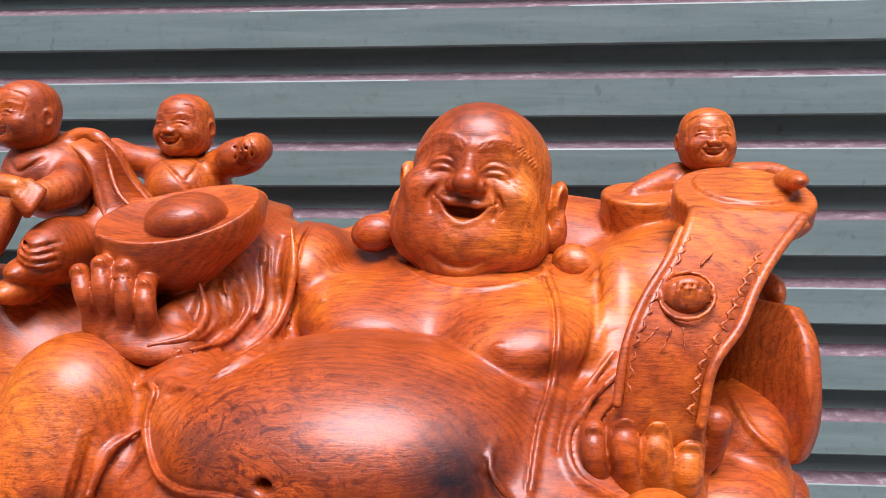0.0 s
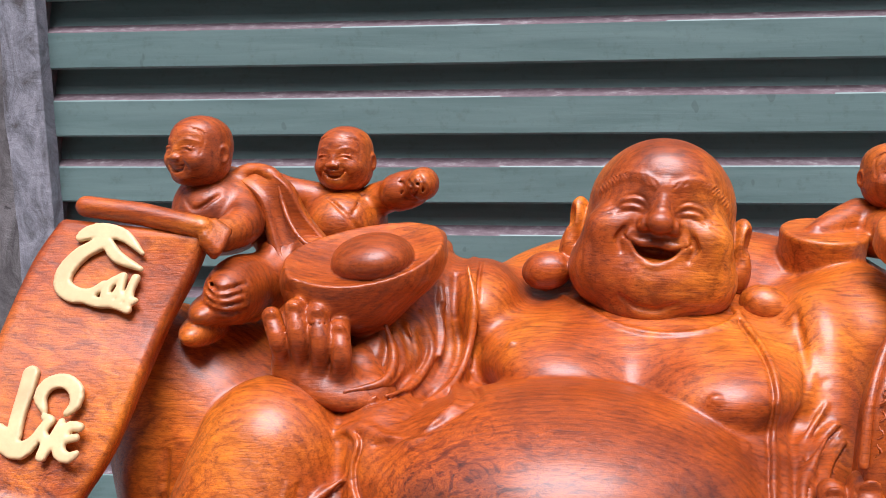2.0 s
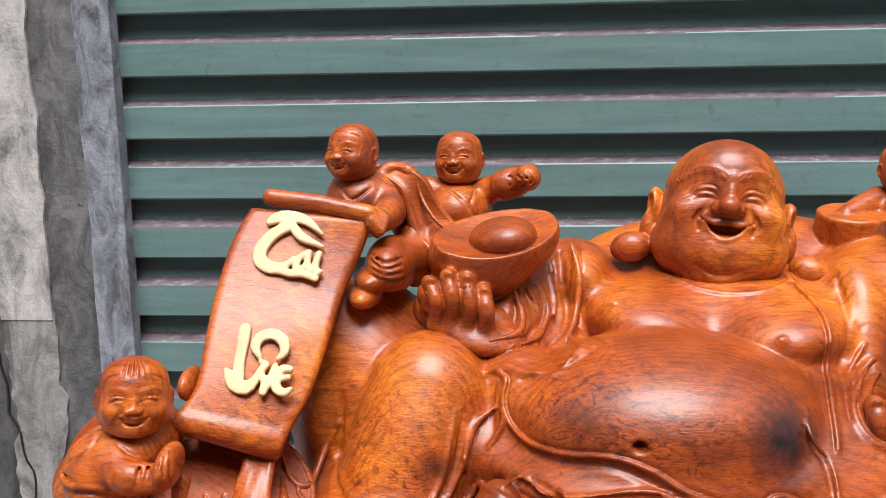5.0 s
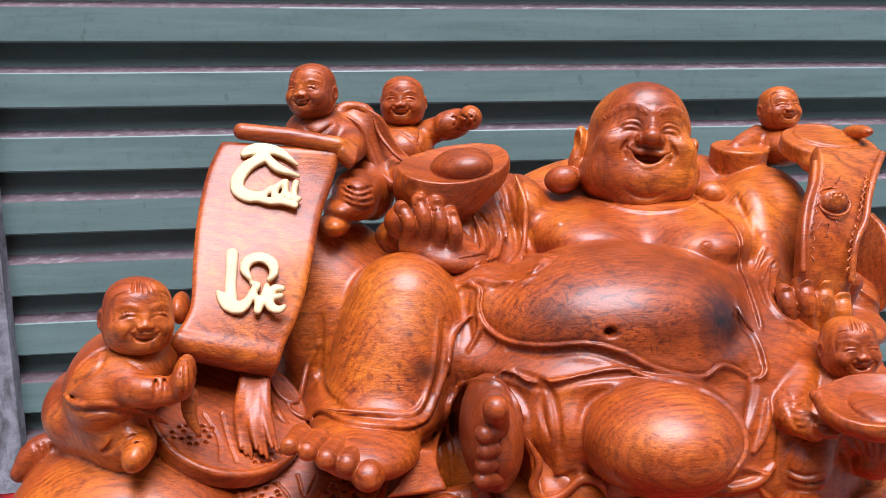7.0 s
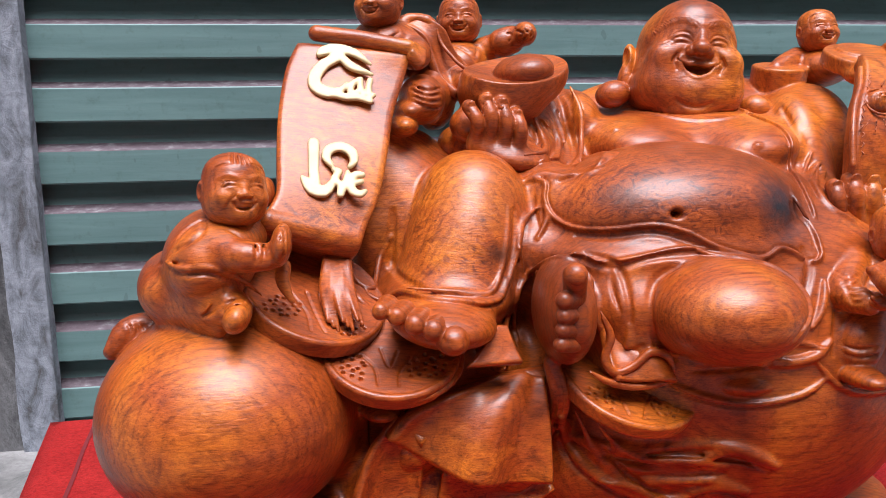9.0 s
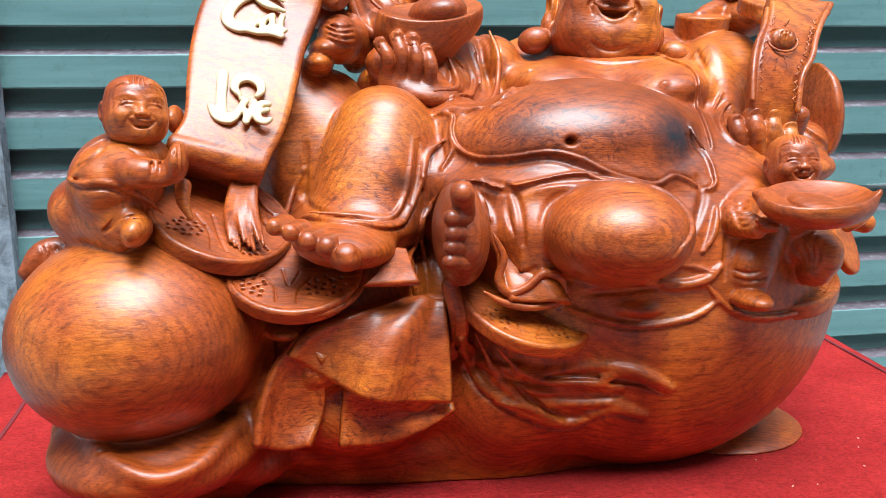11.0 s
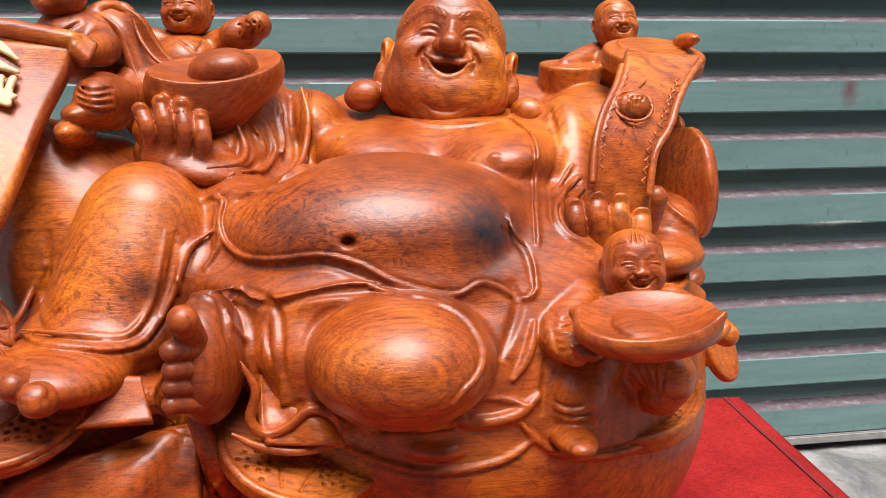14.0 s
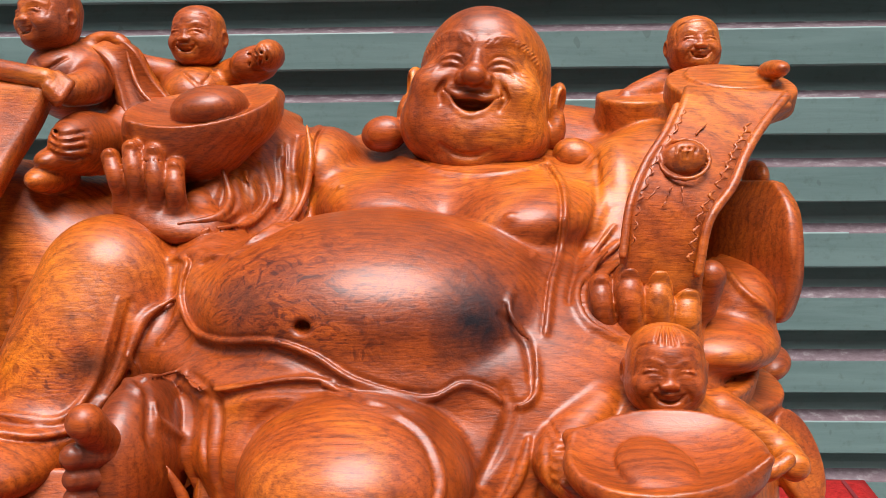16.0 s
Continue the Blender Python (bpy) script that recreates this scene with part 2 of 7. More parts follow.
SHUT = 1.29   # front of the slats
PITCH, FOOT = 0.1100, 0.026
shutter = tagged(new("roller_shutter"), "closed green painted steel roller shutter with dusty ledges", "shutter")
for i in range(20):
    z = FOOT + PITCH * i
    profile = [(SHUT, z), (SHUT, z + 0.0555), (SHUT + 0.0015, z + 0.0575), (SHUT + 0.024, z + 0.0665), (SHUT + 0.026, z + 0.069), (SHUT + 0.027, z + 0.082), (SHUT + 0.038, z + PITCH + 0.003),
               (SHUT + 0.044, z + PITCH + 0.003), (SHUT + 0.044, z + 0.002), (SHUT + 0.012, z - 0.0015), (SHUT + 0.004, z - 0.003)]
    bm = extruded(profile, -0.915, 2.6, 14, 0.0006, i)
    slat = part("slat", bm, GREEN, shutter)
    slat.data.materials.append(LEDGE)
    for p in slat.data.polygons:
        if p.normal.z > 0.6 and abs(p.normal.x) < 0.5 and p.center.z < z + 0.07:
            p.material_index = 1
rail = part("bottom_rail", box(-0.915, 2.6, SHUT - 0.004, SHUT + 0.03, 0.004, 0.023, 0.003), plain("weathered_aluminium", (0.34, 0.33, 0.32), 0.6, 0.3), shutter, "weathered grey bottom rail")

tagged(part("wall_back", box(-0.915, 2.8, SHUT + 0.05, SHUT + 0.25, -0.01, 2.35), BLACK), kind="structure")
tagged(part("lintel", box(-3.4, 2.8, SHUT - 0.03, SHUT + 0.25, 2.2, 3.4), GREY), "grey rendered lintel over the shutter", "lintel", kind="structure")
tagged(part("wall_right", box(2.6, 4.6, SHUT - 0.05, SHUT + 0.25, -0.01, 2.2), GREY), kind="structure")


def rough_slab(x0, x1, y0, z0, z1, thick, edge, seed):
    """A rendered strip whose two upright borders wander."""
    bm = bmesh.new()
    rows = 46
    front = []
    for i in range(rows + 1):
        z = z0 + (z1 - z0) * i / rows
        a = x0 + edge[0] * (noise.noise((seed, 0, z * 9)) + 0.5 * noise.noise((seed, 3, z * 31)))
        b = x1 + edge[1] * (noise.noise((seed, 7, z * 9)) + 0.5 * noise.noise((seed, 5, z * 31)))
        front.append([bm.verts.new((a, y0 + thick, z)), bm.verts.new((a, y0, z)), bm.verts.new((b, y0, z)), bm.verts.new((b, y0 + thick, z))])
    for p, q in zip(front, front[1:]):
        for k in range(3):
            bm.faces.new((p[k], p[k + 1], q[k + 1], q[k]))
    bmesh.ops.recalc_face_normals(bm, faces=bm.faces[:])
    return bm


# the pier beside the shutter: bare render with flaking coats on it
tagged(part("pier", box(-1.225, -0.915, 1.272, 1.54, -0.01, 2.2), GREY), "grey cement pier with flaking coats of paint", "pier", kind="structure")
tagged(part("paint_strip", rough_slab(-0.972, -0.905, 1.262, 0.08, 2.2, 0.03, (0.006, 0.0), 2), BLUE), "flaking blue-grey painted edge of the pier", "paint", kind="structure")
tagged(part("old_plaster", rough_slab(-1.165, -1.060, 1.265, 0.46, 2.2, 0.02, (0.014, 0.016), 6), PALE), "flaking off-white plaster on the pier", "plaster", kind="structure")
tagged(part("dimmed_plaster", rough_slab(-1.158, -1.058, 1.2665, 0.085, 0.475, 0.02, (0.02, 0.016), 9), DIMMED), "grey plaster low on the pier, light falloff partly in its colour", "plaster", kind="structure")
tagged(part("dark_patch", rough_slab(-1.226, -1.15, 1.2685, 0.085, 0.545, 0.02, (0.0, 0.016), 4), DARK_CEMENT), "dark cement low on the pier", "cement", kind="structure")
tagged(part("blue_wash", rough_slab(-1.212, -1.158, 1.2675, 0.60, 2.2, 0.02, (0.004, 0.012), 8), BLUE), "worn pale blue paint on the pier", "paint", kind="structure")
crack = bmesh.new()
last = None
for i in range(40):
    z = 0.86 - 0.76 * i / 39
    x = -1.208 + 0.085 * (i / 39) ** 2 + 0.011 * noise.noise((2.0, 1.0, z * 16)) + 0.006 * noise.noise((5.0, 1.0, z * 60))
    w = 0.0012 + 0.0016 * abs(noise.noise((8.0, 2.0, z * 25)))
    pair = [crack.verts.new((x - w, 1.2635, z)), crack.verts.new((x + w, 1.2635, z)), crack.verts.new((x, 1.28, z))]
    if last:
        for k in range(3):
            crack.faces.new((last[k], last[(k + 1) % 3], pair[(k + 1) % 3], pair[k]))
    last = pair
bmesh.ops.recalc_face_normals(crack, faces=crack.faces[:])
tagged(part("crack", crack, BLACK), "dark jagged crack down the pier", "crack", kind="structure")
tagged(part("wall_left", box(-3.4, -1.228, 1.265, 1.54, -0.01, 0.50, 0.006), DARK_CEMENT), "dark grey rendered wall under the door sill", "wall", kind="structure")
tagged(part("sill", box(-3.4, -1.232, 1.245, 1.30, 0.50, 0.515, 0.003), CONCRETE), kind="structure")
door = tagged(new("door_1"), "closed dark red panelled door beside the pier", "door", kind="structure")
part("door_frame", box(-1.262, -1.226, 1.275, 1.36, 0.515, 2.2, 0.004), MAROON, door)
part("door_leaf", box(-2.1, -1.262, 1.30, 1.34, 0.515, 2.2, 0.004), RED, door)
part("door_panel", box(-2.0, -1.30, 1.287, 1.31, 0.60, 1.35, 0.008), RED, door)
tagged(part("wall_far", box(-3.4, -2.1, 1.28, 1.54, 0.515, 2.2), GREY), kind="structure")

# an unseen wall behind the camera, added to keep low sky light off
blocker = tagged(new("sky_blocker"), "unseen plain grey wall behind the camera, added to block low sky", "house")
part("wall", box(-14, 14, -6.4, -6.0, -0.01, 8.5), BLOCKER, blocker)

# ---- table under the red felt ----
table = tagged(new("covered_table"), "low table tightly covered in red needle felt", "table")
TOP = 0.289


def felt_top():
    bm = bmesh.new()
    nx, ny = 60, 34
    grid = []
    for j in range(ny + 1):
        v = j / ny
        y = 0.02 + (0.885 - 0.02) * v
        left, right = -0.646 - 0.145 * v, 0.338 + 0.107 * v
        row = []
        for i in range(nx + 1):
            u = i / nx
            x = left + (right - left) * u
            e = min(u * (right - left), (1 - u) * (right - left), (1 - v) * 0.865, 0.03) / 0.03
            z = TOP - 0.010 * (1 - e) ** 2 + 0.0006 * noise.noise((x * 14, y * 14, 1))
            row.append(bm.verts.new((x, y, z)))
        grid.append(row)
    for a, b in zip(grid, grid[1:]):
        for i in range(nx):
            bm.faces.new((a[i], a[i + 1], b[i + 1], b[i]))
    edge = [e for e in bm.edges if e.is_boundary]
    down = bmesh.ops.extrude_edge_only(bm, edges=edge)["geom"]
    for v in down:
        if isinstance(v, bmesh.types.BMVert):
            v.co.z = 0.0
    bmesh.ops.recalc_face_normals(bm, faces=bm.faces[:])
    return bm


part("felt_cover", felt_top(), FELT, table, "red needle felt", True)
# flat dark strips painted in place of the shade in the seam grooves
for x0, x1 in ((-0.618, -0.724), (0.322, 0.408)):
    bm = bmesh.new()
    n = 40
    for i in range(n):
        a, b = i / n, (i + 1) / n
        q = []
        for w, s in ((a, -1), (b, -1), (b, 1), (a, 1)):
            x = x0 + (x1 - x0) * w + 0.002 * noise.noise((w * 9, x0, 0))
            q.append(bm.verts.new((x + s * 0.0024, 0.03 + 0.83 * w, TOP + 0.0012)))
        bm.faces.new(q)
    bmesh.ops.remove_doubles(bm, verts=bm.verts[:], dist=0.0001)
    part("seam", bm, SEAM_SHADE, table, "dark strip painted for the shade in a felt seam's groove")

# ---- carving: rounded forms melted together on a grid of points ----
class Carving:
    def __init__(self, low, high, step):
        self.low, self.step = np.array(low, float), step
        self.size = [int(math.ceil((b - a) / step)) + 1 for a, b in zip(low, high)]
        self.axes = [np.float32(a + step * np.arange(n)) for a, n in zip(low, self.size)]
        self.field = np.full(self.size, 0.03 if step < 0.02 else 1.0, np.float32)

    def window(self, low, high):
        cut = []
        for k in range(3):
            i = max(0, int((low[k] - self.low[k]) / self.step) - 1)
            j = min(self.size[k], int((high[k] - self.low[k]) / self.step) + 3)
            if j - i < 2:
                return None
            cut.append(slice(i, j))
        return tuple(cut), [self.axes[k][cut[k]].reshape([-1 if q == k else 1 for q in range(3)]) for k in range(3)]

    def blend(self, cut, d, k, sink):
        f = self.field[cut]
        if sink:
            h = np.maximum(k - np.abs(f + d), 0) / k
            self.field[cut] = np.maximum(f, -d) + h * h * k * 0.25
        else:
            h = np.maximum(k - np.abs(f - d), 0) / k
            self.field[cut] = np.minimum(f, d) - h * h * k * 0.25

    def ell(self, c, r, turn=(0, 0, 0), k=0.006, sink=False):
        m = Euler([radians(a) for a in turn]).to_matrix()
        ext = [math.sqrt(sum((m[i][j] * r[j]) ** 2 for j in range(3))) + k * 1.5 for i in range(3)]
        w = self.window([c[i] - ext[i] for i in range(3)], [c[i] + ext[i] for i in range(3)])
        if not w:
            return
        cut, (x, y, z) = w
        x, y, z = x - c[0], y - c[1], z - c[2]
        a = b = 0
        for j in range(3):
            q = np.float32(m[0][j]) * x + np.float32(m[1][j]) * y + np.float32(m[2][j]) * z
            a = a + (q / r[j]) ** 2
            b = b + (q / r[j] ** 2) ** 2
        a, b = np.sqrt(a), np.sqrt(b) + 1e-9
        self.blend(cut, a * (a - 1) / b, k, sink)

    def disc(self, c, r, thick, turn=(0, 0, 0), k=0.003, sink=False, round_by=0.003):
        """A coin: a round or oval plate, thick along its own z."""
        m = Euler([radians(a) for a in turn]).to_matrix()
        R = max(r) + k + thick
        w = self.window([v - R for v in c], [v + R for v in c])
        if not w:
            return
        cut, (x, y, z) = w
        x, y, z = x - c[0], y - c[1], z - c[2]
        q = [np.float32(m[0][j]) * x + np.float32(m[1][j]) * y + np.float32(m[2][j]) * z for j in range(3)]
        a = np.sqrt((q[0] / r[0]) ** 2 + (q[1] / r[1]) ** 2)
        b = np.sqrt((q[0] / r[0] ** 2) ** 2 + (q[1] / r[1] ** 2) ** 2) + 1e-9
        flat = a * (a - 1) / b + round_by
        tall = np.abs(q[2]) - thick / 2 + round_by
        d = np.minimum(np.maximum(flat, tall), 0) + np.sqrt(np.maximum(flat, 0) ** 2 + np.maximum(tall, 0) ** 2) - round_by
        self.blend(cut, d, k, sink)

    def tube(self, *points, k=0.004, sink=False, smooth=True):
        """A run of rounded rods through points (x, y, z, radius)."""
        p = np.array(points, float)
        if smooth and len(p) > 2:
            e = np.vstack([2 * p[0] - p[1], p, 2 * p[-1] - p[-2]])
            out = []
            for i in range(1, len(e) - 2):
                n = max(2, min(8, int(np.linalg.norm(e[i + 1, :3] - e[i, :3]) / (self.step * 4)) + 1))
                for s in np.arange(n) / n:
                    out.append(0.5 * (2 * e[i] + (e[i + 1] - e[i - 1]) * s + (2 * e[i - 1] - 5 * e[i] + 4 * e[i + 1] - e[i + 2]) * s * s + (3 * e[i] - e[i - 1] - 3 * e[i + 1] + e[i + 2]) * s ** 3))
            p = np.vstack([out, p[-1:]])
        pad = p[:, 3].max() + k * 1.5
        w = self.window(p[:, :3].min(0) - pad, p[:, :3].max(0) + pad)
        if not w:
            return
        cut, _ = w
        d = np.full([s.stop - s.start for s in cut], 1.0, np.float32)
        for a, b in zip(p, p[1:]):
            pad = max(a[3], b[3]) + k * 1.5
            ww = self.window(np.minimum(a[:3], b[:3]) - pad, np.maximum(a[:3], b[:3]) + pad)
            if not ww:
                continue
            sub, (x, y, z) = ww
            inner = tuple(slice(s.start - t.start, s.stop - t.start) for s, t in zip(sub, cut))
            if any(s.start < 0 or s.stop > n for s, n in zip(inner, d.shape)):
                inner = tuple(slice(max(0, s.start), min(n, s.stop)) for s, n in zip(inner, d.shape))
                x, y, z = (self.axes[q][cut[q]][inner[q]].reshape([-1 if r == q else 1 for r in range(3)]) for q in range(3))
            v = np.float32(b[:3] - a[:3])
            l = float(v @ v) + 1e-12
            x, y, z = x - np.float32(a[0]), y - np.float32(a[1]), z - np.float32(a[2])
            s = np.clip((x * v[0] + y * v[1] + z * v[2]) / l, 0, 1)
            q = np.sqrt((x - s * v[0]) ** 2 + (y - s * v[1]) ** 2 + (z - s * v[2]) ** 2) - np.float32(a[3]) - s * np.float32(b[3] - a[3])
            d[inner] = np.minimum(d[inner], q)
        self.blend(cut, d, k, sink)

    def plane(self, axis, value, above=True):
        """Cuts off all beyond a level."""
        q = self.axes[axis].reshape([-1 if r == axis else 1 for r in range(3)])
        d = (q - value) if above else (value - q)
        self.field = np.maximum(self.field, np.float32(d))

    def slab(self, point, normal, half):
        """Keeps only what lies within a flat layer."""
        x, y, z = (a.reshape([-1 if r == k else 1 for r in range(3)]) for k, a in enumerate(self.axes))
        d = np.abs((x - point[0]) * normal[0] + (y - point[1]) * normal[1] + (z - point[2]) * normal[2]) - half
        self.field = np.maximum(self.field, np.float32(d))

    def front(self, x, z):
        """Where the surface lies, met from the front at a place of the face."""
        i, k = (int(round((v - self.low[a]) / self.step)) for v, a in ((x, 0), (z, 2)))
        column = self.field[i, :, k]
        inside = np.nonzero(column < 0)[0]
        return float(self.axes[1][inside[0]] + column[inside[0]]) if len(inside) else 0.0

    def line(self, *points, lift=0.0, k=0.02, sink=True):
        """A groove or ridge along places (x, z, radius) of the face."""
        self.tube(*[(x, self.front(x, z) - lift, z, r) for x, z, r in points], k=k, sink=sink)

    def skin(self):
        f, inside = self.field, self.field < 0
        n0, n1, n2 = f.shape
        corner = [(a, b, c) for a in (0, 1) for b in (0, 1) for c in (0, 1)]
        some = np.zeros((n0 - 1, n1 - 1, n2 - 1), np.int8)
        for a, b, c in corner:
            some += inside[a:n0 - 1 + a, b:n1 - 1 + b, c:n2 - 1 + c]
        cell = np.argwhere((some > 0) & (some < 8))
        number = np.full(some.shape, -1, np.int32)
        number[cell[:, 0], cell[:, 1], cell[:, 2]] = np.arange(len(cell))
        total, count = np.zeros((len(cell), 3)), np.zeros(len(cell))
        value = {q: f[cell[:, 0] + q[0], cell[:, 1] + q[1], cell[:, 2] + q[2]] for q in corner}
        for q in corner:
            for k in range(3):
                if q[k] == 0:
                    r = tuple(1 if j == k else q[j] for j in range(3))
                    u, v = value[q], value[r]
                    hit = (u < 0) != (v < 0)
                    s = np.where(hit, u / np.where(hit, u - v, 1), 0)
                    for j in range(3):
                        total[:, j] += np.where(hit, q[j] + (s if j == k else 0), 0)
                    count += hit
        points = self.low + self.step * (cell + total / count[:, None])
        faces = []
        for k in range(3):
            a = np.take(inside, range(f.shape[k] - 1), k)
            b = np.take(inside, range(1, f.shape[k]), k)
            at = np.argwhere(a != b)
            i, j = [q for q in range(3) if q != k]
            at = at[(at[:, i] > 0) & (at[:, j] > 0) & (at[:, i] < f.shape[i] - 1) & (at[:, j] < f.shape[j] - 1)]
            quad = []
            for di, dj in ((1, 1), (0, 1), (0, 0), (1, 0)):
                c = at.copy()
                c[:, i] -= di
                c[:, j] -= dj
                quad.append(number[c[:, 0], c[:, 1], c[:, 2]])
            quad = np.stack(quad, 1)
            flip = a[at[:, 0], at[:, 1], at[:, 2]] ^ (k == 1)
            quad[~flip] = quad[~flip][:, ::-1]
            faces.append(quad)
        return points, np.vstack(faces)


def join_skins(name, skins, mat):
    """One mesh out of several skins."""
    points, faces, base = [], [], 0
    for p, q in skins:
        points.append(p)
        faces.append(q + base)
        base += len(p)
    points, faces = np.vstack(points), np.vstack(faces)
    me = bpy.data.meshes.new(name)
    me.vertices.add(len(points))
    me.vertices.foreach_set("co", points.astype(np.float32).ravel())
    me.loops.add(faces.size)
    me.loops.foreach_set("vertex_index", faces.astype(np.int32).ravel())
    me.polygons.add(len(faces))
    me.polygons.foreach_set("loop_start", np.arange(0, faces.size, 4, dtype=np.int32))
    me.polygons.foreach_set("use_smooth", np.ones(len(faces), bool))
    me.update(calc_edges=True)
    me.validate()
    me.materials.append(mat)
    return new(name, me)


def placed(skin, m):
    p, q = skin
    a = np.array(m)
    return p @ a[:3, :3].T + a[:3, 3], q


def sheet(rows, thick, ripple=(0.0, 0.0)):
    """A curved plate: rows of (left, right) edge points, with a rounded border, pleats that deepen along it and a sagging hem."""
    n = 29
    mid = []
    for left, right in rows:
        left, right = np.array(left, float), np.array(right, float)
        mid.append([left + (right - left) * i / (n - 1) for i in range(n)])
    p = np.array(mid)
    e = np.concatenate([2 * p[:1] - p[1:2], p, 2 * p[-1:] - p[-2:-1]])
    fine = []
    for i in range(1, len(e) - 2):
        for s in np.arange(8) / 8:
            fine.append(0.5 * (2 * e[i] + (e[i + 1] - e[i - 1]) * s + (2 * e[i - 1] - 5 * e[i] + 4 * e[i + 1] - e[i + 2]) * s * s + (3 * e[i] - e[i - 1] - 3 * e[i + 1] + e[i + 2]) * s ** 3))
    p = np.concatenate([np.array(fine), p[-1:]])
    du, dv = np.gradient(p, axis=1), np.gradient(p, axis=0)
    nrm = np.cross(du, dv)
    nrm /= np.linalg.norm(nrm, axis=2, keepdims=True) + 1e-12
    m, k = p.shape[:2]
    if len(ripple) > 2:
        p[..., 2] -= ripple[2] * (np.linspace(0, 1, m) ** 2)[:, None] * np.sin(math.pi * np.linspace(0, 1, k))[None, :]
    if ripple[0]:
        u, v = np.linspace(0, 1, k), np.linspace(0.15, 1, m)
        p = p + nrm * (ripple[0] * v[:, None] * (np.sin(math.tau * ripple[1] * u) + 0.18 * np.sin(math.tau * 2 * ripple[1] * u + 1.1))[None, :])[..., None]
        du, dv = np.gradient(p, axis=1), np.gradient(p, axis=0)
        nrm = np.cross(du, dv)
        nrm /= np.linalg.norm(nrm, axis=2, keepdims=True) + 1e-12
    h = np.full((m, k), thick / 2)
    h[:, 0] *= 0.8
    h[:, -1] *= 0.8
    h[0] *= 0.8
    h[-1] *= 0.8
    a, b = p + nrm * h[..., None], p - nrm * h[..., None]
    points = np.vstack([a.reshape(-1, 3), b.reshape(-1, 3)])
    faces, off = [], m * k
    for i in range(m - 1):
        for j in range(k - 1):
            q = i * k + j
            faces.append((q, q + 1, q + k + 1, q + k))
            faces.append((off + q, off + q + k, off + q + k + 1, off + q + 1))
    rim = [i for i in range(k)] + [i * k + k - 1 for i in range(1, m)] + [(m - 1) * k + j for j in range(k - 2, -1, -1)] + [i * k for i in range(m - 2, 0, -1)]
    for u, v in zip(rim, rim[1:] + rim[:1]):
        faces.append((v, u, off + u, off + v))
    return points, np.array(faces)


# ---- the carved statue ----
body = Carving((-0.63, 0.25, 0.285), (0.25, 0.74, 0.85), 0.0014)
# base
body.disc((-0.20, 0.575, 0.30), (0.37, 0.150), 0.056, k=0.01, round_by=0.014)
body.tube((-0.5539, 0.45, 0.3546, 0.0256), (-0.5048, 0.42, 0.329, 0.025), (-0.4301, 0.435, 0.3053, 0.026), k=0.015)
body.ell((-0.4811, 0.43, 0.3512), (0.0936, 0.11, 0.0405), k=0.015)
body.ell((0.0850, 0.52, 0.2860), (0.0960, 0.090, 0.0230), k=0.012)
body.tube((-0.5497, 0.4098, 0.3783, 0.002), (-0.5308, 0.3752, 0.3799, 0.0041), (-0.5166, 0.3537, 0.3773, 0.004), (-0.5039, 0.339, 0.3734, 0.0039), (-0.4919, 0.3289, 0.3687, 0.0039), (-0.48, 0.3234, 0.3643, 0.0039), (-0.4681, 0.3218, 0.3607, 0.0039), (-0.4564, 0.3241, 0.3596, 0.0039), (-0.4453, 0.3291, 0.3605, 0.004), (-0.4353, 0.3367, 0.3628, 0.004), (-0.4271, 0.3475, 0.3667, 0.0041), (-0.42, 0.3619, 0.3707, 0.0042), (-0.4127, 0.3801, 0.3733, 0.0043), (-0.4056, 0.404, 0.3743, 0.002), k=0.012)
body.tube((-0.5131, 0.3424, 0.3779, 0.0014), (-0.5, 0.3445, 0.3779, 0.0031), (-0.4868, 0.3467, 0.3775, 0.0031), (-0.473, 0.3472, 0.3776, 0.0031), (-0.4593, 0.3493, 0.3771, 0.0014), k=0.006, sink=True)
# round bundle and sack
body.ell((-0.489, 0.412, 0.4528), (0.1038, 0.106, 0.0884), k=0.003)
body.ell((-0.025, 0.495, 0.458), (0.206, 0.152, 0.186), k=0.004)
body.ell((-0.1621, 0.5, 0.3801), (0.0988, 0.12, 0.0988), k=0.03)
body.ell((-0.3313, 0.56, 0.568), (0.0683, 0.09, 0.1037), k=0.03)
body.ell((-0.3425, 0.5, 0.4654), (0.1273, 0.1, 0.072), k=0.03)
body.ell((-0.004, 0.57, 0.4806), (0.1307, 0.14, 0.1129), k=0.03)
body.ell((0.0899, 0.51, 0.4991), (0.0597, 0.09, 0.0777), k=0.03)
# torso, belly, arms under the robe
body.ell((-0.0174, 0.6, 0.6024), (0.1408, 0.12, 0.0989), k=0.02)
body.ell((0.0041, 0.655, 0.6702), (0.1609, 0.07, 0.0631), k=0.02)
body.ell((-0.0166, 0.6, 0.64), (0.1368, 0.085, 0.0369), k=0.025)
body.ell((-0.1484, 0.6, 0.6773), (0.0328, 0.055, 0.0372), k=0.02)
body.ell((0.0735, 0.555, 0.6352), (0.0287, 0.055, 0.0677), k=0.02)
body.ell((-0.0863, 0.562, 0.6507), (0.0639, 0.076, 0.0325), (0, 8, 0), k=0.012)
body.ell((0.0055, 0.543, 0.6493), (0.0612, 0.082, 0.0323), (0, -6, 0), k=0.012)
body.ell((0.1121, 0.585, 0.6516), (0.0447, 0.07, 0.0655), k=0.03)
body.ell((0.1180, 0.632, 0.6680), (0.0560, 0.05, 0.0420), k=0.02)
body.ell((0.0717, 0.55, 0.6078), (0.0318, 0.075, 0.0597), k=0.02)
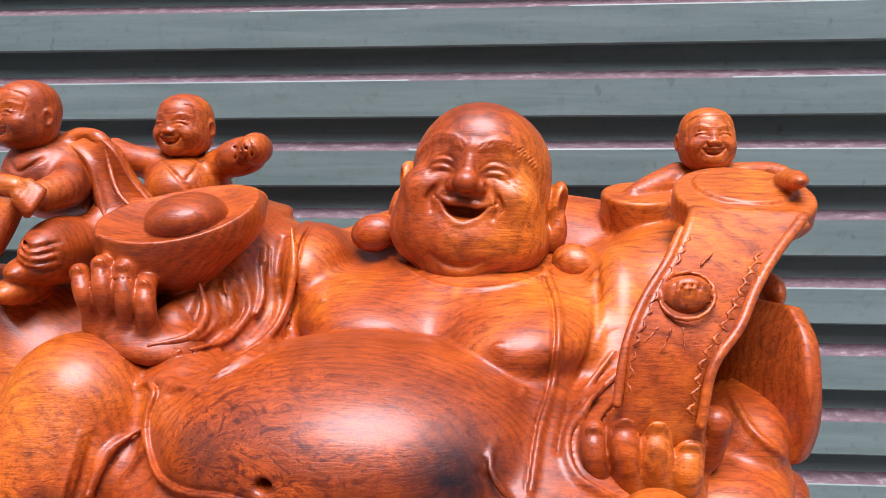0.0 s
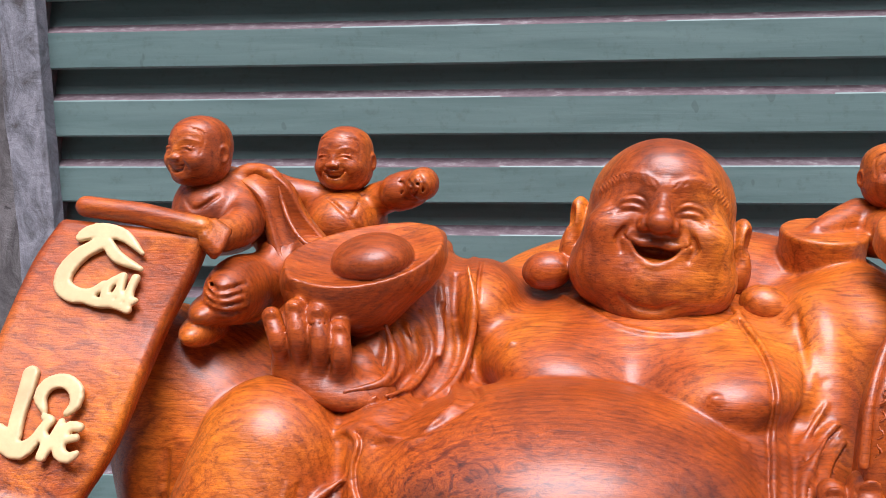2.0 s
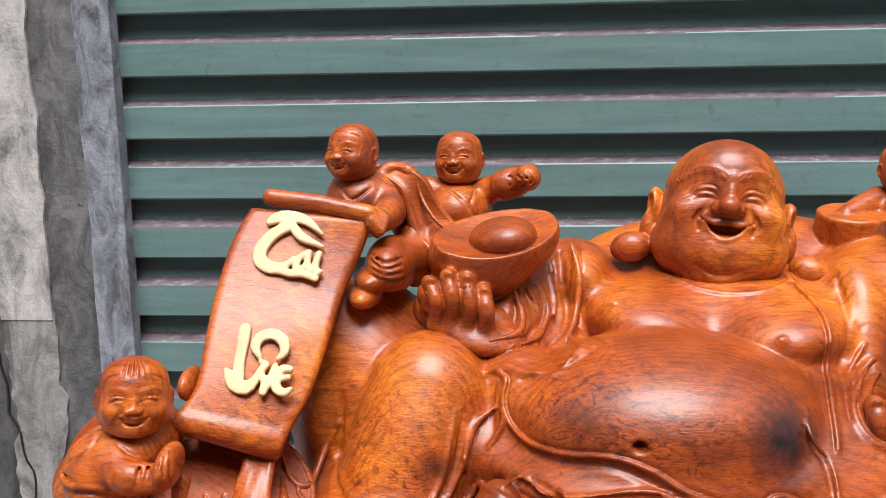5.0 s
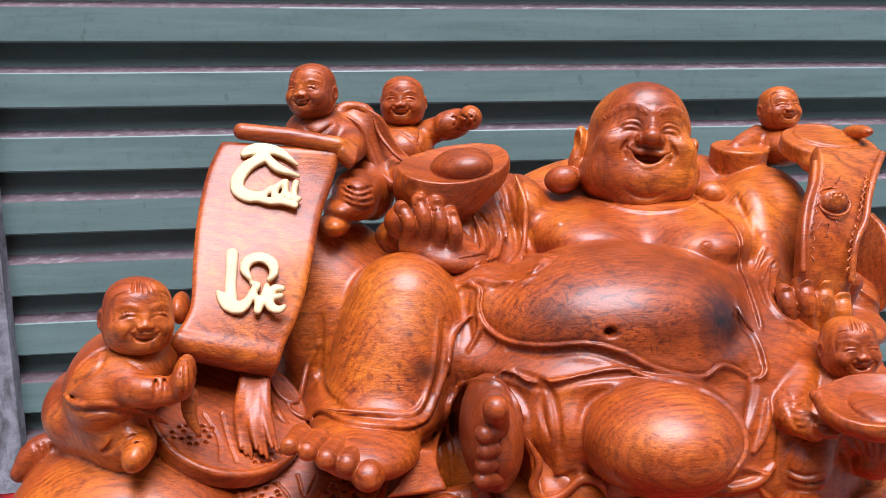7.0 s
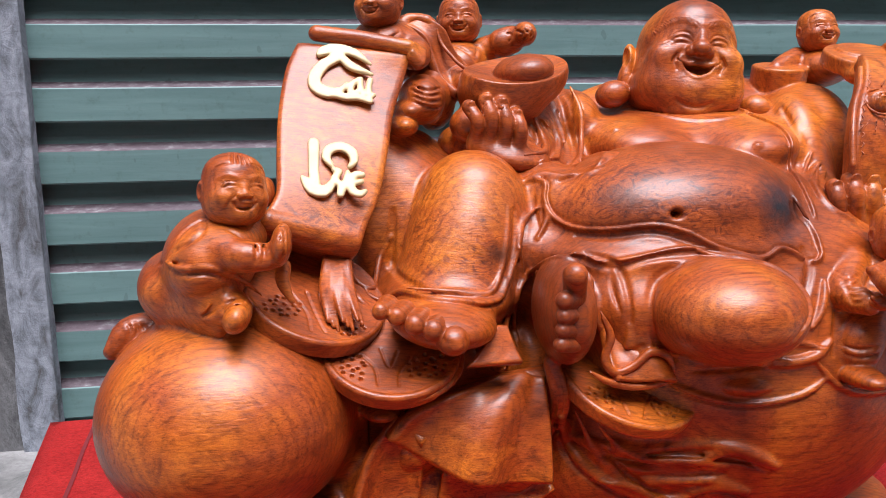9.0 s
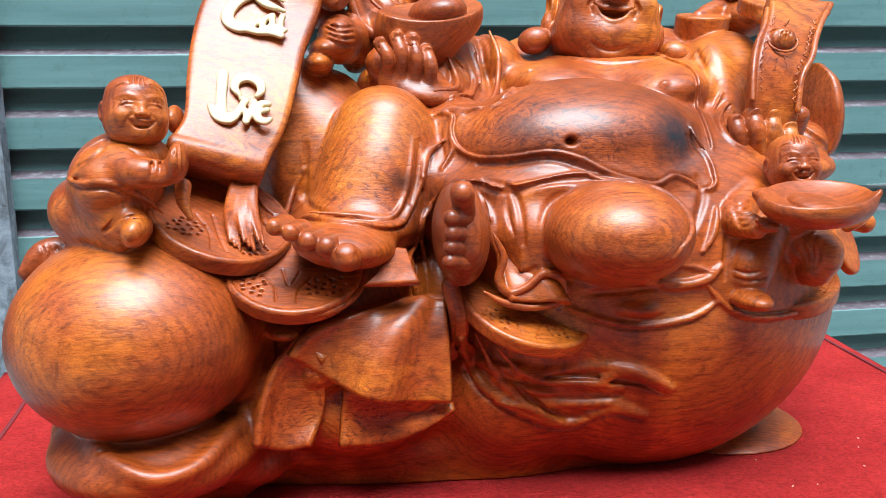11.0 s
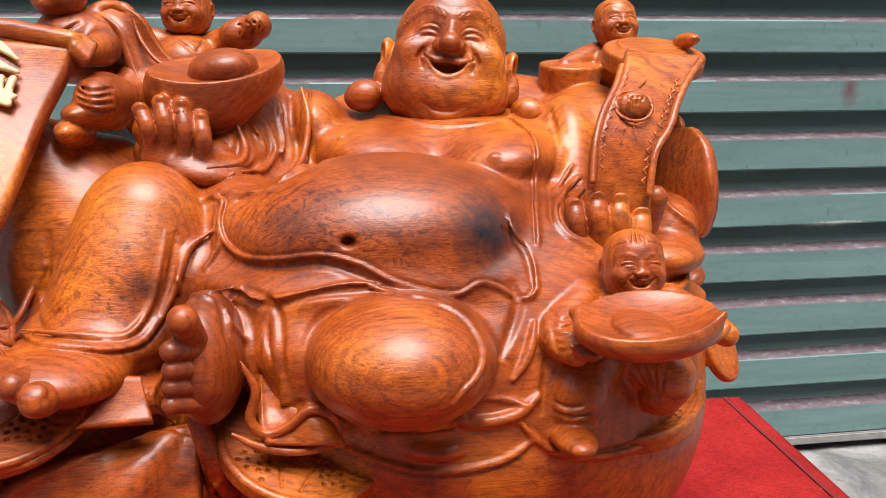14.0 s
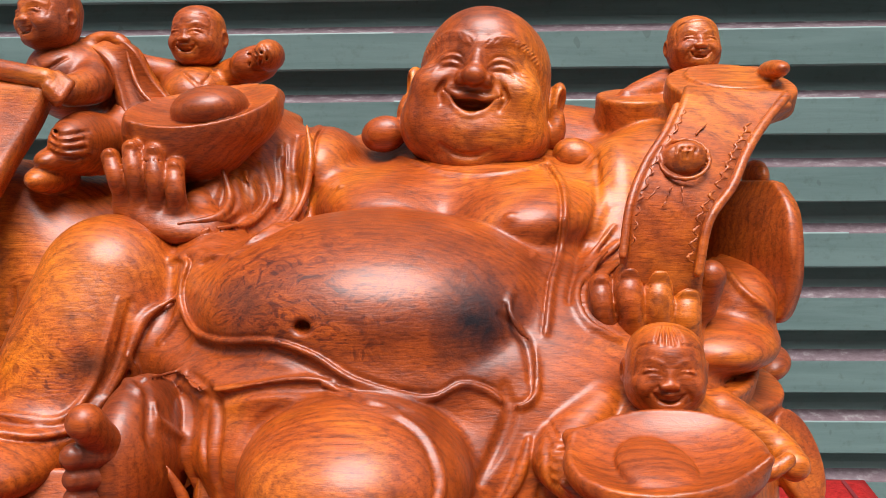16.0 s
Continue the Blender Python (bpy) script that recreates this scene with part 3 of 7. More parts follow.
body.ell((-0.0919, 0.462, 0.5979), (0.1215, 0.092, 0.0652), k=0.004)
body.ell((-0.2236, 0.52, 0.6124), (0.0239, 0.06, 0.0359), k=0.02)
body.ell((-0.2036, 0.5, 0.6043), (0.0256, 0.06, 0.0461), k=0.02)
body.ell((-0.0771, 0.465, 0.573), (0.1119, 0.088, 0.0333), k=0.02)
body.ell((-0.2007, 0.61, 0.6795), (0.038, 0.07, 0.0536), k=0.02)
body.ell((-0.2149, 0.57, 0.6567), (0.0465, 0.07, 0.038), k=0.02)
body.ell((-0.2514, 0.56, 0.6327), (0.0463, 0.06, 0.0252), k=0.02)
body.ell((-0.3650, 0.535, 0.6150), (0.0500, 0.045, 0.0780), k=0.02)
# raised leg and foot
body.ell((-0.3225, 0.57, 0.5818), (0.0414, 0.075, 0.0883), k=0.03)
body.tube((-0.2744, 0.478, 0.6088, 0.05), (-0.2817, 0.465, 0.5765, 0.0543), (-0.2902, 0.455, 0.5551, 0.0527), k=0.006)
body.ell((-0.3055, 0.45, 0.5329), (0.0572, 0.075, 0.0262), k=0.02)
body.ell((-0.3155, 0.388, 0.5266), (0.0434, 0.052, 0.02), (0, 7, 0))
body.ell((-0.2685, 0.415, 0.4986), (0.0149, 0.03, 0.0149), k=0.01)
# lap and folded leg
body.ell((-0.106, 0.455, 0.571), (0.1251, 0.095, 0.0266), k=0.015)
body.ell((-0.1477, 0.44, 0.5314), (0.0654, 0.09, 0.0471), k=0.02)
body.ell((-0.0585, 0.43, 0.5193), (0.0789, 0.09, 0.0515), k=0.01)
body.ell((-0.0927, 0.352, 0.5336), (0.0631, 0.066, 0.0435), k=0.005)
body.ell((0.0331, 0.49, 0.51), (0.0433, 0.1, 0.0548), k=0.02)
body.ell((-0.0331, 0.42, 0.4557), (0.0661, 0.07, 0.019), k=0.003)
body.ell((-0.0677, 0.385, 0.4682), (0.0375, 0.045, 0.014), k=0.002)
body.ell((-0.1562, 0.405, 0.4985), (0.0301, 0.05, 0.0351), k=0.015)
body.ell((-0.219, 0.376, 0.5344), (0.0236, 0.048, 0.0443), k=0.003)
# coins under the figures
body.disc((-0.3512, 0.392, 0.502), (0.054, 0.054), 0.006, (30, 4, 0))
body.disc((-0.1544, 0.395, 0.4657), (0.055, 0.055), 0.006, (25, 13, 0))
body.disc((-0.4261, 0.42, 0.5467), (0.056, 0.056), 0.008, (26, 22, 0))
body.disc((0.0976, 0.43, 0.4696), (0.057, 0.057), 0.008, (14, -6, 0))
body.disc((0.1821, 0.455, 0.4985), (0.0193, 0.0341), 0.01, (70, -12, 35))
body.disc((0.0964, 0.475, 0.563), (0.058, 0.045), 0.012, (14, 4, 0))
body.disc((0.1335, 0.48, 0.54), (0.0455, 0.0386), 0.018, (12, 9, 0))
body.ell((0.1823, 0.53, 0.5411), (0.0201, 0.03, 0.0126), (0, -20, 0))
body.ell((-0.3664, 0.42, 0.4534), (0.0224, 0.05, 0.011), k=0.004)
# gathered cloth mouth of the sack
body.ell((-0.303, 0.455, 0.3745), (0.0887, 0.075, 0.0564), (0, -8, 0), k=0.02)
body.ell((-0.3922, 0.47, 0.4029), (0.0429, 0.07, 0.0643), k=0.02)
body.ell((-0.4021, 0.445, 0.3236), (0.0343, 0.05, 0.0237), k=0.02)
body.tube((-0.2266, 0.405, 0.4657, 0.013), (-0.2783, 0.4, 0.4491, 0.0217), (-0.3231, 0.395, 0.4286, 0.0224), (-0.3403, 0.39, 0.4201, 0.0193), k=0.012)
body.tube((-0.3308, 0.415, 0.4167, 0.0201), (-0.3586, 0.405, 0.3957, 0.0257), (-0.3741, 0.4, 0.37, 0.0227), k=0.012)
body.tube((-0.2296, 0.41, 0.4543, 0.0131), (-0.2543, 0.398, 0.4228, 0.0278), (-0.2579, 0.392, 0.3991, 0.0248), k=0.012)
body.tube((-0.2724, 0.425, 0.4048, 0.0232), (-0.2922, 0.41, 0.3738, 0.0254), (-0.295, 0.41, 0.3622, 0.0234), k=0.012)
body.tube((-0.3578, 0.44, 0.3225, 0.0132), (-0.2168, 0.455, 0.31, 0.0155), (-0.158, 0.465, 0.2965, 0.0113), k=0.012)
body.tube((-0.3031, 0.3859, 0.4592, 0.0015), (-0.2897, 0.3901, 0.4659, 0.0034), (-0.2751, 0.3935, 0.4708, 0.0034), (-0.2596, 0.3942, 0.4727, 0.0034), (-0.2438, 0.3948, 0.474, 0.0015), k=0.006, sink=True)
body.tube((-0.2761, 0.3754, 0.4185, 0.0017), (-0.271, 0.3771, 0.4326, 0.0038), (-0.2609, 0.3782, 0.4432, 0.0038), (-0.2471, 0.382, 0.4491, 0.0039), (-0.2326, 0.3883, 0.454, 0.0018), k=0.006, sink=True)
body.tube((-0.2478, 0.3699, 0.4211, 0.0013), (-0.2391, 0.3788, 0.4379, 0.0029), (-0.2275, 0.3905, 0.4466, 0.0013), k=0.005, sink=True)
body.tube((-0.3187, 0.3701, 0.4301, 0.0017), (-0.3082, 0.3712, 0.4356, 0.0038), (-0.2976, 0.3724, 0.441, 0.0038), (-0.2868, 0.3738, 0.446, 0.0038), (-0.2755, 0.3756, 0.4503, 0.0038), (-0.2641, 0.3779, 0.4542, 0.0038), (-0.2523, 0.3808, 0.4578, 0.0038), (-0.2405, 0.3841, 0.4615, 0.0017), k=0.008)
body.tube((-0.2292, 0.375, 0.4902, 0.0067), (-0.2213, 0.375, 0.4629, 0.0082), (-0.22, 0.385, 0.4401, 0.0073), (-0.2238, 0.4, 0.4204, 0.0045))
body.tube((-0.2338, 0.3704, 0.489, 0.0006), (-0.2291, 0.3683, 0.4754, 0.0014), (-0.2258, 0.3686, 0.4608, 0.0014), (-0.2259, 0.3777, 0.4434, 0.0014), (-0.2276, 0.3878, 0.4254, 0.0007), k=0.001, sink=True)
body.tube((-0.2302, 0.3685, 0.4892, 0.0006), (-0.2254, 0.3669, 0.4755, 0.0014), (-0.2221, 0.3674, 0.4607, 0.0014), (-0.2225, 0.3747, 0.4436, 0.0014), (-0.2254, 0.3897, 0.4247, 0.0007), k=0.001, sink=True)
body.tube((-0.2264, 0.3684, 0.4891, 0.0006), (-0.2215, 0.3674, 0.475, 0.0014), (-0.2181, 0.368, 0.4599, 0.0014), (-0.2187, 0.3748, 0.4428, 0.0014), (-0.2234, 0.3894, 0.4247, 0.0007), k=0.001, sink=True)
body.tube((-0.2199, 0.3763, 0.4426, 0.0026), (-0.2057, 0.4032, 0.4218, 0.0061), (-0.1959, 0.3938, 0.4138, 0.006), (-0.183, 0.3864, 0.4095, 0.006), (-0.1691, 0.3811, 0.4067, 0.0059), (-0.1549, 0.3772, 0.4044, 0.0059), (-0.1403, 0.3739, 0.4028, 0.0059), (-0.1259, 0.3703, 0.4023, 0.0059), (-0.1119, 0.3656, 0.4029, 0.0059), (-0.0984, 0.3604, 0.406, 0.0059), (-0.086, 0.3555, 0.4126, 0.0058), (-0.0718, 0.3528, 0.4114, 0.0058), (-0.0577, 0.3523, 0.4043, 0.0058), (-0.0432, 0.3531, 0.3962, 0.0026), k=0.0025)
body.tube((-0.2243, 0.3814, 0.4369, 0.0015), (-0.2107, 0.4039, 0.4168, 0.003), (-0.1997, 0.3932, 0.408, 0.003), (-0.1854, 0.3852, 0.4033, 0.003), (-0.1708, 0.3799, 0.4002, 0.003), (-0.156, 0.3764, 0.3977, 0.003), (-0.1409, 0.3738, 0.3958, 0.003), (-0.1258, 0.3708, 0.395, 0.003), (-0.111, 0.3666, 0.3955, 0.003), (-0.0963, 0.3608, 0.3989, 0.0029), (-0.0846, 0.356, 0.4054, 0.0029), (-0.073, 0.3538, 0.4044, 0.0029), (-0.0601, 0.3536, 0.3977, 0.0029), (-0.0455, 0.3545, 0.3895, 0.0015), k=0.002, sink=True)
body.tube((-0.1989, 0.3974, 0.4068, 0.002), (-0.1888, 0.3903, 0.4026, 0.0045), (-0.1787, 0.384, 0.398, 0.0045), (-0.1677, 0.3798, 0.394, 0.0045), (-0.1556, 0.3775, 0.3918, 0.0045), (-0.1432, 0.3758, 0.3915, 0.0045), (-0.1307, 0.3744, 0.3921, 0.0045), (-0.1185, 0.3723, 0.3929, 0.0045), (-0.1068, 0.3684, 0.3937, 0.0044), (-0.0956, 0.3632, 0.3944, 0.0044), (-0.0839, 0.3598, 0.3943, 0.002), k=0.0025)
body.tube((-0.216, 0.3857, 0.4295, 0.0024), (-0.206, 0.4038, 0.41, 0.0056), (-0.2007, 0.3928, 0.4, 0.0055), (-0.1918, 0.387, 0.3904, 0.0055), (-0.1805, 0.3827, 0.3826, 0.0055), (-0.1679, 0.3804, 0.3755, 0.0055), (-0.1543, 0.3802, 0.3683, 0.0055), (-0.1398, 0.3817, 0.3614, 0.0055), (-0.1244, 0.3828, 0.3581, 0.0056), (-0.1108, 0.3796, 0.3623, 0.0056), (-0.099, 0.3735, 0.3699, 0.0055), (-0.0866, 0.3675, 0.3752, 0.0055), (-0.0725, 0.3653, 0.3727, 0.0055), (-0.0578, 0.3653, 0.3672, 0.0025), k=0.0025)
body.tube((-0.2211, 0.3888, 0.4258, 0.0014), (-0.2121, 0.4017, 0.4078, 0.0028), (-0.2057, 0.394, 0.396, 0.0028), (-0.1959, 0.3874, 0.3855, 0.0027), (-0.1838, 0.3829, 0.3771, 0.0027), (-0.1706, 0.3808, 0.3695, 0.0027), (-0.1565, 0.3811, 0.3619, 0.0028), (-0.1407, 0.3837, 0.3541, 0.0028), (-0.1229, 0.3859, 0.3499, 0.0028), (-0.1077, 0.3822, 0.3547, 0.0028), (-0.096, 0.3754, 0.3627, 0.0028), (-0.0853, 0.3698, 0.3676, 0.0028), (-0.0728, 0.3681, 0.3652, 0.0028), (-0.0584, 0.3684, 0.3597, 0.0014), k=0.002, sink=True)
body.tube((-0.1956, 0.3883, 0.4069, 0.0007), (-0.1836, 0.3811, 0.4049, 0.0015), (-0.1711, 0.3775, 0.4015, 0.0015), (-0.1579, 0.3755, 0.3983, 0.0015), (-0.145, 0.372, 0.3973, 0.0015), (-0.1324, 0.3673, 0.3981, 0.0015), (-0.1198, 0.3631, 0.3992, 0.0015), (-0.1072, 0.359, 0.4002, 0.0007), k=0.003, sink=True)
body.tube((-0.1909, 0.3866, 0.3812, 0.0009), (-0.18, 0.3759, 0.3817, 0.002), (-0.1672, 0.3746, 0.3788, 0.002), (-0.1535, 0.376, 0.3763, 0.002), (-0.14, 0.3759, 0.3765, 0.002), (-0.127, 0.3744, 0.3779, 0.002), (-0.1142, 0.3719, 0.379, 0.002), (-0.102, 0.3681, 0.3804, 0.002), (-0.0901, 0.3632, 0.3822, 0.0009), k=0.002)
body.ell((-0.1706, 0.56, 0.6296), (0.0293, 0.05, 0.0293), k=0.02)
body.ell((-0.2213, 0.475, 0.5547), (0.02, 0.05, 0.05), k=0.02)
body.ell((-0.3675, 0.525, 0.5741), (0.0259, 0.05, 0.0466), k=0.02)
# hems and folds
body.tube((-0.3795, 0.4482, 0.5531, 0.0012), (-0.3729, 0.4305, 0.5412, 0.0027), (-0.3589, 0.4236, 0.5366, 0.0027), (-0.3484, 0.4151, 0.5459, 0.0026), (-0.3329, 0.389, 0.5474, 0.0025), (-0.3166, 0.3781, 0.547, 0.0025), (-0.2999, 0.3773, 0.5445, 0.0025), (-0.2825, 0.383, 0.5405, 0.0026), (-0.2664, 0.3967, 0.5412, 0.0026), (-0.2571, 0.4104, 0.5524, 0.0027), (-0.2495, 0.4192, 0.5667, 0.0027), (-0.2434, 0.4255, 0.5826, 0.0027), (-0.2377, 0.4354, 0.598, 0.0028), (-0.2232, 0.4463, 0.6083, 0.0013), k=0.004)
body.tube((-0.3823, 0.4467, 0.5527, 0.0007), (-0.3752, 0.4283, 0.5401, 0.0013), (-0.3589, 0.4226, 0.5338, 0.0013), (-0.3486, 0.4117, 0.5441, 0.0013), (-0.3339, 0.384, 0.5465, 0.0013), (-0.3173, 0.3731, 0.546, 0.0012), (-0.3004, 0.3733, 0.5432, 0.0013), (-0.2821, 0.3815, 0.538, 0.0013), (-0.2641, 0.3985, 0.5381, 0.0013), (-0.2538, 0.4139, 0.5497, 0.0013), (-0.246, 0.4231, 0.5642, 0.0014), (-0.2399, 0.4281, 0.5808, 0.0014), (-0.2346, 0.4378, 0.5957, 0.0014), (-0.2212, 0.4445, 0.6064, 0.0007), k=0.002, sink=True)
body.tube((-0.3881, 0.4393, 0.552, 0.0019), (-0.3808, 0.4208, 0.5393, 0.004), (-0.3679, 0.4173, 0.528, 0.0018), k=0.004)
body.tube((-0.3463, 0.478, 0.6063, 0.0011), (-0.3471, 0.4745, 0.5948, 0.0025), (-0.348, 0.4723, 0.583, 0.0025), (-0.3486, 0.4714, 0.5707, 0.0025), (-0.3491, 0.469, 0.559, 0.0025), (-0.3473, 0.4427, 0.5555, 0.0024), (-0.3408, 0.4203, 0.5533, 0.0023), (-0.3324, 0.4052, 0.5509, 0.0023), (-0.3229, 0.3939, 0.5495, 0.0023), (-0.3126, 0.3884, 0.5487, 0.0022), (-0.3019, 0.3867, 0.5475, 0.0022), (-0.2912, 0.3866, 0.5456, 0.001), k=0.004, sink=True)
body.tube((-0.2248, 0.4644, 0.6336, 0.001), (-0.2137, 0.4503, 0.6302, 0.0021), (-0.2161, 0.4428, 0.6161, 0.0021), (-0.2107, 0.4317, 0.6018, 0.0021), (-0.1969, 0.4129, 0.5949, 0.002), (-0.1743, 0.3924, 0.5959, 0.002), (-0.1427, 0.3774, 0.6003, 0.0019), (-0.118, 0.3703, 0.5948, 0.0019), (-0.0932, 0.3635, 0.582, 0.0019), (-0.0557, 0.3649, 0.572, 0.0019), (-0.0364, 0.3715, 0.5779, 0.002), (-0.0212, 0.3731, 0.5733, 0.002), (-0.0079, 0.3706, 0.5654, 0.002), (0.0045, 0.3753, 0.571, 0.002), (0.0031, 0.3905, 0.5924, 0.002), (-0.0096, 0.3992, 0.6168, 0.002), (0.0098, 0.4548, 0.6357, 0.001), k=0.003)
body.tube((-0.2234, 0.4667, 0.6354, 0.0005), (-0.2115, 0.4508, 0.6313, 0.0011), (-0.2139, 0.442, 0.6167, 0.001), (-0.209, 0.4316, 0.6034, 0.001), (-0.196, 0.4136, 0.5969, 0.001), (-0.1739, 0.3937, 0.5978, 0.001), (-0.1422, 0.3785, 0.6023, 0.001), (-0.1168, 0.3715, 0.5965, 0.001), (-0.0918, 0.3654, 0.5835, 0.001), (-0.0551, 0.3664, 0.5738, 0.001), (-0.036, 0.3734, 0.5796, 0.001), (-0.0194, 0.375, 0.5748, 0.001), (-0.0068, 0.3726, 0.567, 0.001), (0.0025, 0.376, 0.571, 0.001), (0.0008, 0.3903, 0.5916, 0.001), (-0.0129, 0.3972, 0.6165, 0.001), k=0.002, sink=True)
body.tube((-0.1972, 0.4115, 0.5887, 0.0011), (-0.1872, 0.4013, 0.5891, 0.0023), (-0.177, 0.3932, 0.5895, 0.0023), (-0.1664, 0.3872, 0.591, 0.0023), (-0.1557, 0.3823, 0.593, 0.0023), (-0.1449, 0.3782, 0.5941, 0.0023), (-0.1341, 0.3744, 0.5927, 0.0023), (-0.1238, 0.3708, 0.5892, 0.0023), (-0.1137, 0.3673, 0.5851, 0.0022), (-0.1043, 0.3634, 0.5801, 0.0022), (-0.0956, 0.3572, 0.577, 0.0022), (-0.0876, 0.3484, 0.5769, 0.0022), (-0.077, 0.3453, 0.5755, 0.0022), (-0.0641, 0.3473, 0.5722, 0.001), k=0.004, sink=True)
body.tube((-0.2265, 0.4283, 0.5844, 0.001), (-0.2157, 0.4356, 0.601, 0.0023), (-0.2173, 0.4394, 0.6098, 0.0011), k=0.003)
body.tube((-0.2195, 0.3695, 0.5786, 0.0007), (-0.2048, 0.3973, 0.5751, 0.0016), (-0.1962, 0.3897, 0.5755, 0.0016), (-0.1887, 0.3818, 0.5716, 0.0016), (-0.1793, 0.3758, 0.5718, 0.0016), (-0.1695, 0.3715, 0.5738, 0.0016), (-0.1595, 0.3688, 0.5758, 0.0016), (-0.1491, 0.3675, 0.578, 0.0016), (-0.1386, 0.3669, 0.5801, 0.0016), (-0.128, 0.3662, 0.5818, 0.0016), (-0.1173, 0.3651, 0.582, 0.0016), (-0.1059, 0.3655, 0.5807, 0.0007), k=0.003)
body.tube((-0.2189, 0.3672, 0.5779, 0.0004), (-0.2044, 0.397, 0.5733, 0.0008), (-0.1968, 0.3901, 0.5736, 0.0008), (-0.189, 0.3829, 0.5694, 0.0008), (-0.1791, 0.3764, 0.5697, 0.0008), (-0.1692, 0.3717, 0.5718, 0.0008), (-0.1591, 0.3686, 0.574, 0.0008), (-0.1488, 0.3671, 0.5763, 0.0008), (-0.1383, 0.3665, 0.5784, 0.0008), (-0.1278, 0.3659, 0.58, 0.0008), (-0.1174, 0.3647, 0.5803, 0.0008), (-0.106, 0.3654, 0.5789, 0.0004), k=0.002, sink=True)
body.tube((-0.2086, 0.4012, 0.5729, 0.0009), (-0.1998, 0.3919, 0.5709, 0.002), (-0.1909, 0.3845, 0.5683, 0.002), (-0.1815, 0.3778, 0.5668, 0.002), (-0.1717, 0.372, 0.5681, 0.002), (-0.1616, 0.3684, 0.5713, 0.002), (-0.1512, 0.3666, 0.5744, 0.002), (-0.1404, 0.3651, 0.576, 0.002), (-0.1295, 0.3638, 0.5769, 0.002), (-0.1184, 0.3627, 0.5774, 0.002), (-0.107, 0.3626, 0.5777, 0.0009), k=0.003, sink=True)
body.tube((-0.1108, 0.3644, 0.5791, 0.0007), (-0.1006, 0.3617, 0.5769, 0.0016), (-0.0918, 0.3556, 0.576, 0.0016), (-0.0837, 0.3485, 0.5756, 0.0016), (-0.0736, 0.3461, 0.5731, 0.0016), (-0.0669, 0.3374, 0.5724, 0.0015), (-0.0583, 0.3338, 0.5683, 0.0015), (-0.0517, 0.3286, 0.5631, 0.0015), (-0.0474, 0.3222, 0.557, 0.0015), (-0.0444, 0.3165, 0.5495, 0.0015), (-0.0454, 0.3097, 0.5417, 0.0015), (-0.0514, 0.3017, 0.535, 0.0015), (-0.0603, 0.2953, 0.5294, 0.0015), (-0.0662, 0.2948, 0.5213, 0.0007), k=0.003)
body.tube((-0.1114, 0.364, 0.5774, 0.0004), (-0.1021, 0.359, 0.576, 0.0008), (-0.0953, 0.3485, 0.5768, 0.0008), (-0.0872, 0.3416, 0.5763, 0.0008), (-0.0784, 0.3371, 0.5748, 0.0008), (-0.0694, 0.3337, 0.5722, 0.0008), (-0.0612, 0.3299, 0.5684, 0.0008), (-0.0549, 0.3248, 0.5635, 0.0008), (-0.0508, 0.3186, 0.5575, 0.0008), (-0.0481, 0.313, 0.5505, 0.0007), (-0.0489, 0.3068, 0.5431, 0.0007), (-0.0541, 0.3, 0.5366, 0.0007), (-0.0624, 0.2943, 0.531, 0.0007), (-0.0686, 0.2931, 0.5233, 0.0004), k=0.002, sink=True)
body.tube((-0.1289, 0.3571, 0.5693, 0.001), (-0.1388, 0.3601, 0.5643, 0.0022), (-0.1478, 0.36, 0.5574, 0.0022), (-0.1536, 0.3549, 0.5486, 0.0022), (-0.1563, 0.3501, 0.5388, 0.0022), (-0.1556, 0.3485, 0.5275, 0.0022), (-0.1512, 0.3516, 0.5142, 0.0022), (-0.1428, 0.356, 0.5014, 0.0022), (-0.129, 0.3646, 0.4904, 0.0023), (-0.1331, 0.3236, 0.506, 0.001), k=0.004, sink=True)
body.tube((-0.1969, 0.3923, 0.5774, 0.001), (-0.1879, 0.3842, 0.5754, 0.0023), (-0.1796, 0.3758, 0.573, 0.0023), (-0.1728, 0.3731, 0.5648, 0.0023), (-0.1708, 0.3672, 0.5558, 0.0022), (-0.1705, 0.3608, 0.5468, 0.0022), (-0.1705, 0.3564, 0.537, 0.0022), (-0.1702, 0.3562, 0.5254, 0.0022), (-0.1709, 0.3595, 0.5124, 0.0022), (-0.1734, 0.3632, 0.4997, 0.001), k=0.003, sink=True)
body.tube((-0.199, 0.3931, 0.5611, 0.0012), (-0.1948, 0.3864, 0.5529, 0.0026), (-0.1928, 0.378, 0.5449, 0.0026), (-0.1924, 0.3733, 0.5352, 0.0026), (-0.1907, 0.3728, 0.5236, 0.0026), (-0.1857, 0.3732, 0.5124, 0.0026), (-0.1799, 0.3689, 0.5044, 0.0026), (-0.1728, 0.3623, 0.4996, 0.0026), (-0.1697, 0.3598, 0.5099, 0.0026), (-0.1698, 0.3578, 0.5224, 0.0012), k=0.004)
body.tube((-0.2442, 0.4202, 0.5783, 0.0009), (-0.2417, 0.4252, 0.5647, 0.0021), (-0.2407, 0.4272, 0.5519, 0.0021), (-0.2431, 0.4266, 0.5403, 0.0021), (-0.248, 0.422, 0.5308, 0.0021), (-0.251, 0.433, 0.5152, 0.0021), (-0.2571, 0.4146, 0.5114, 0.002), (-0.2605, 0.3962, 0.5077, 0.002), (-0.2602, 0.3894, 0.4989, 0.002), (-0.2542, 0.4269, 0.4685, 0.0009), k=0.003)
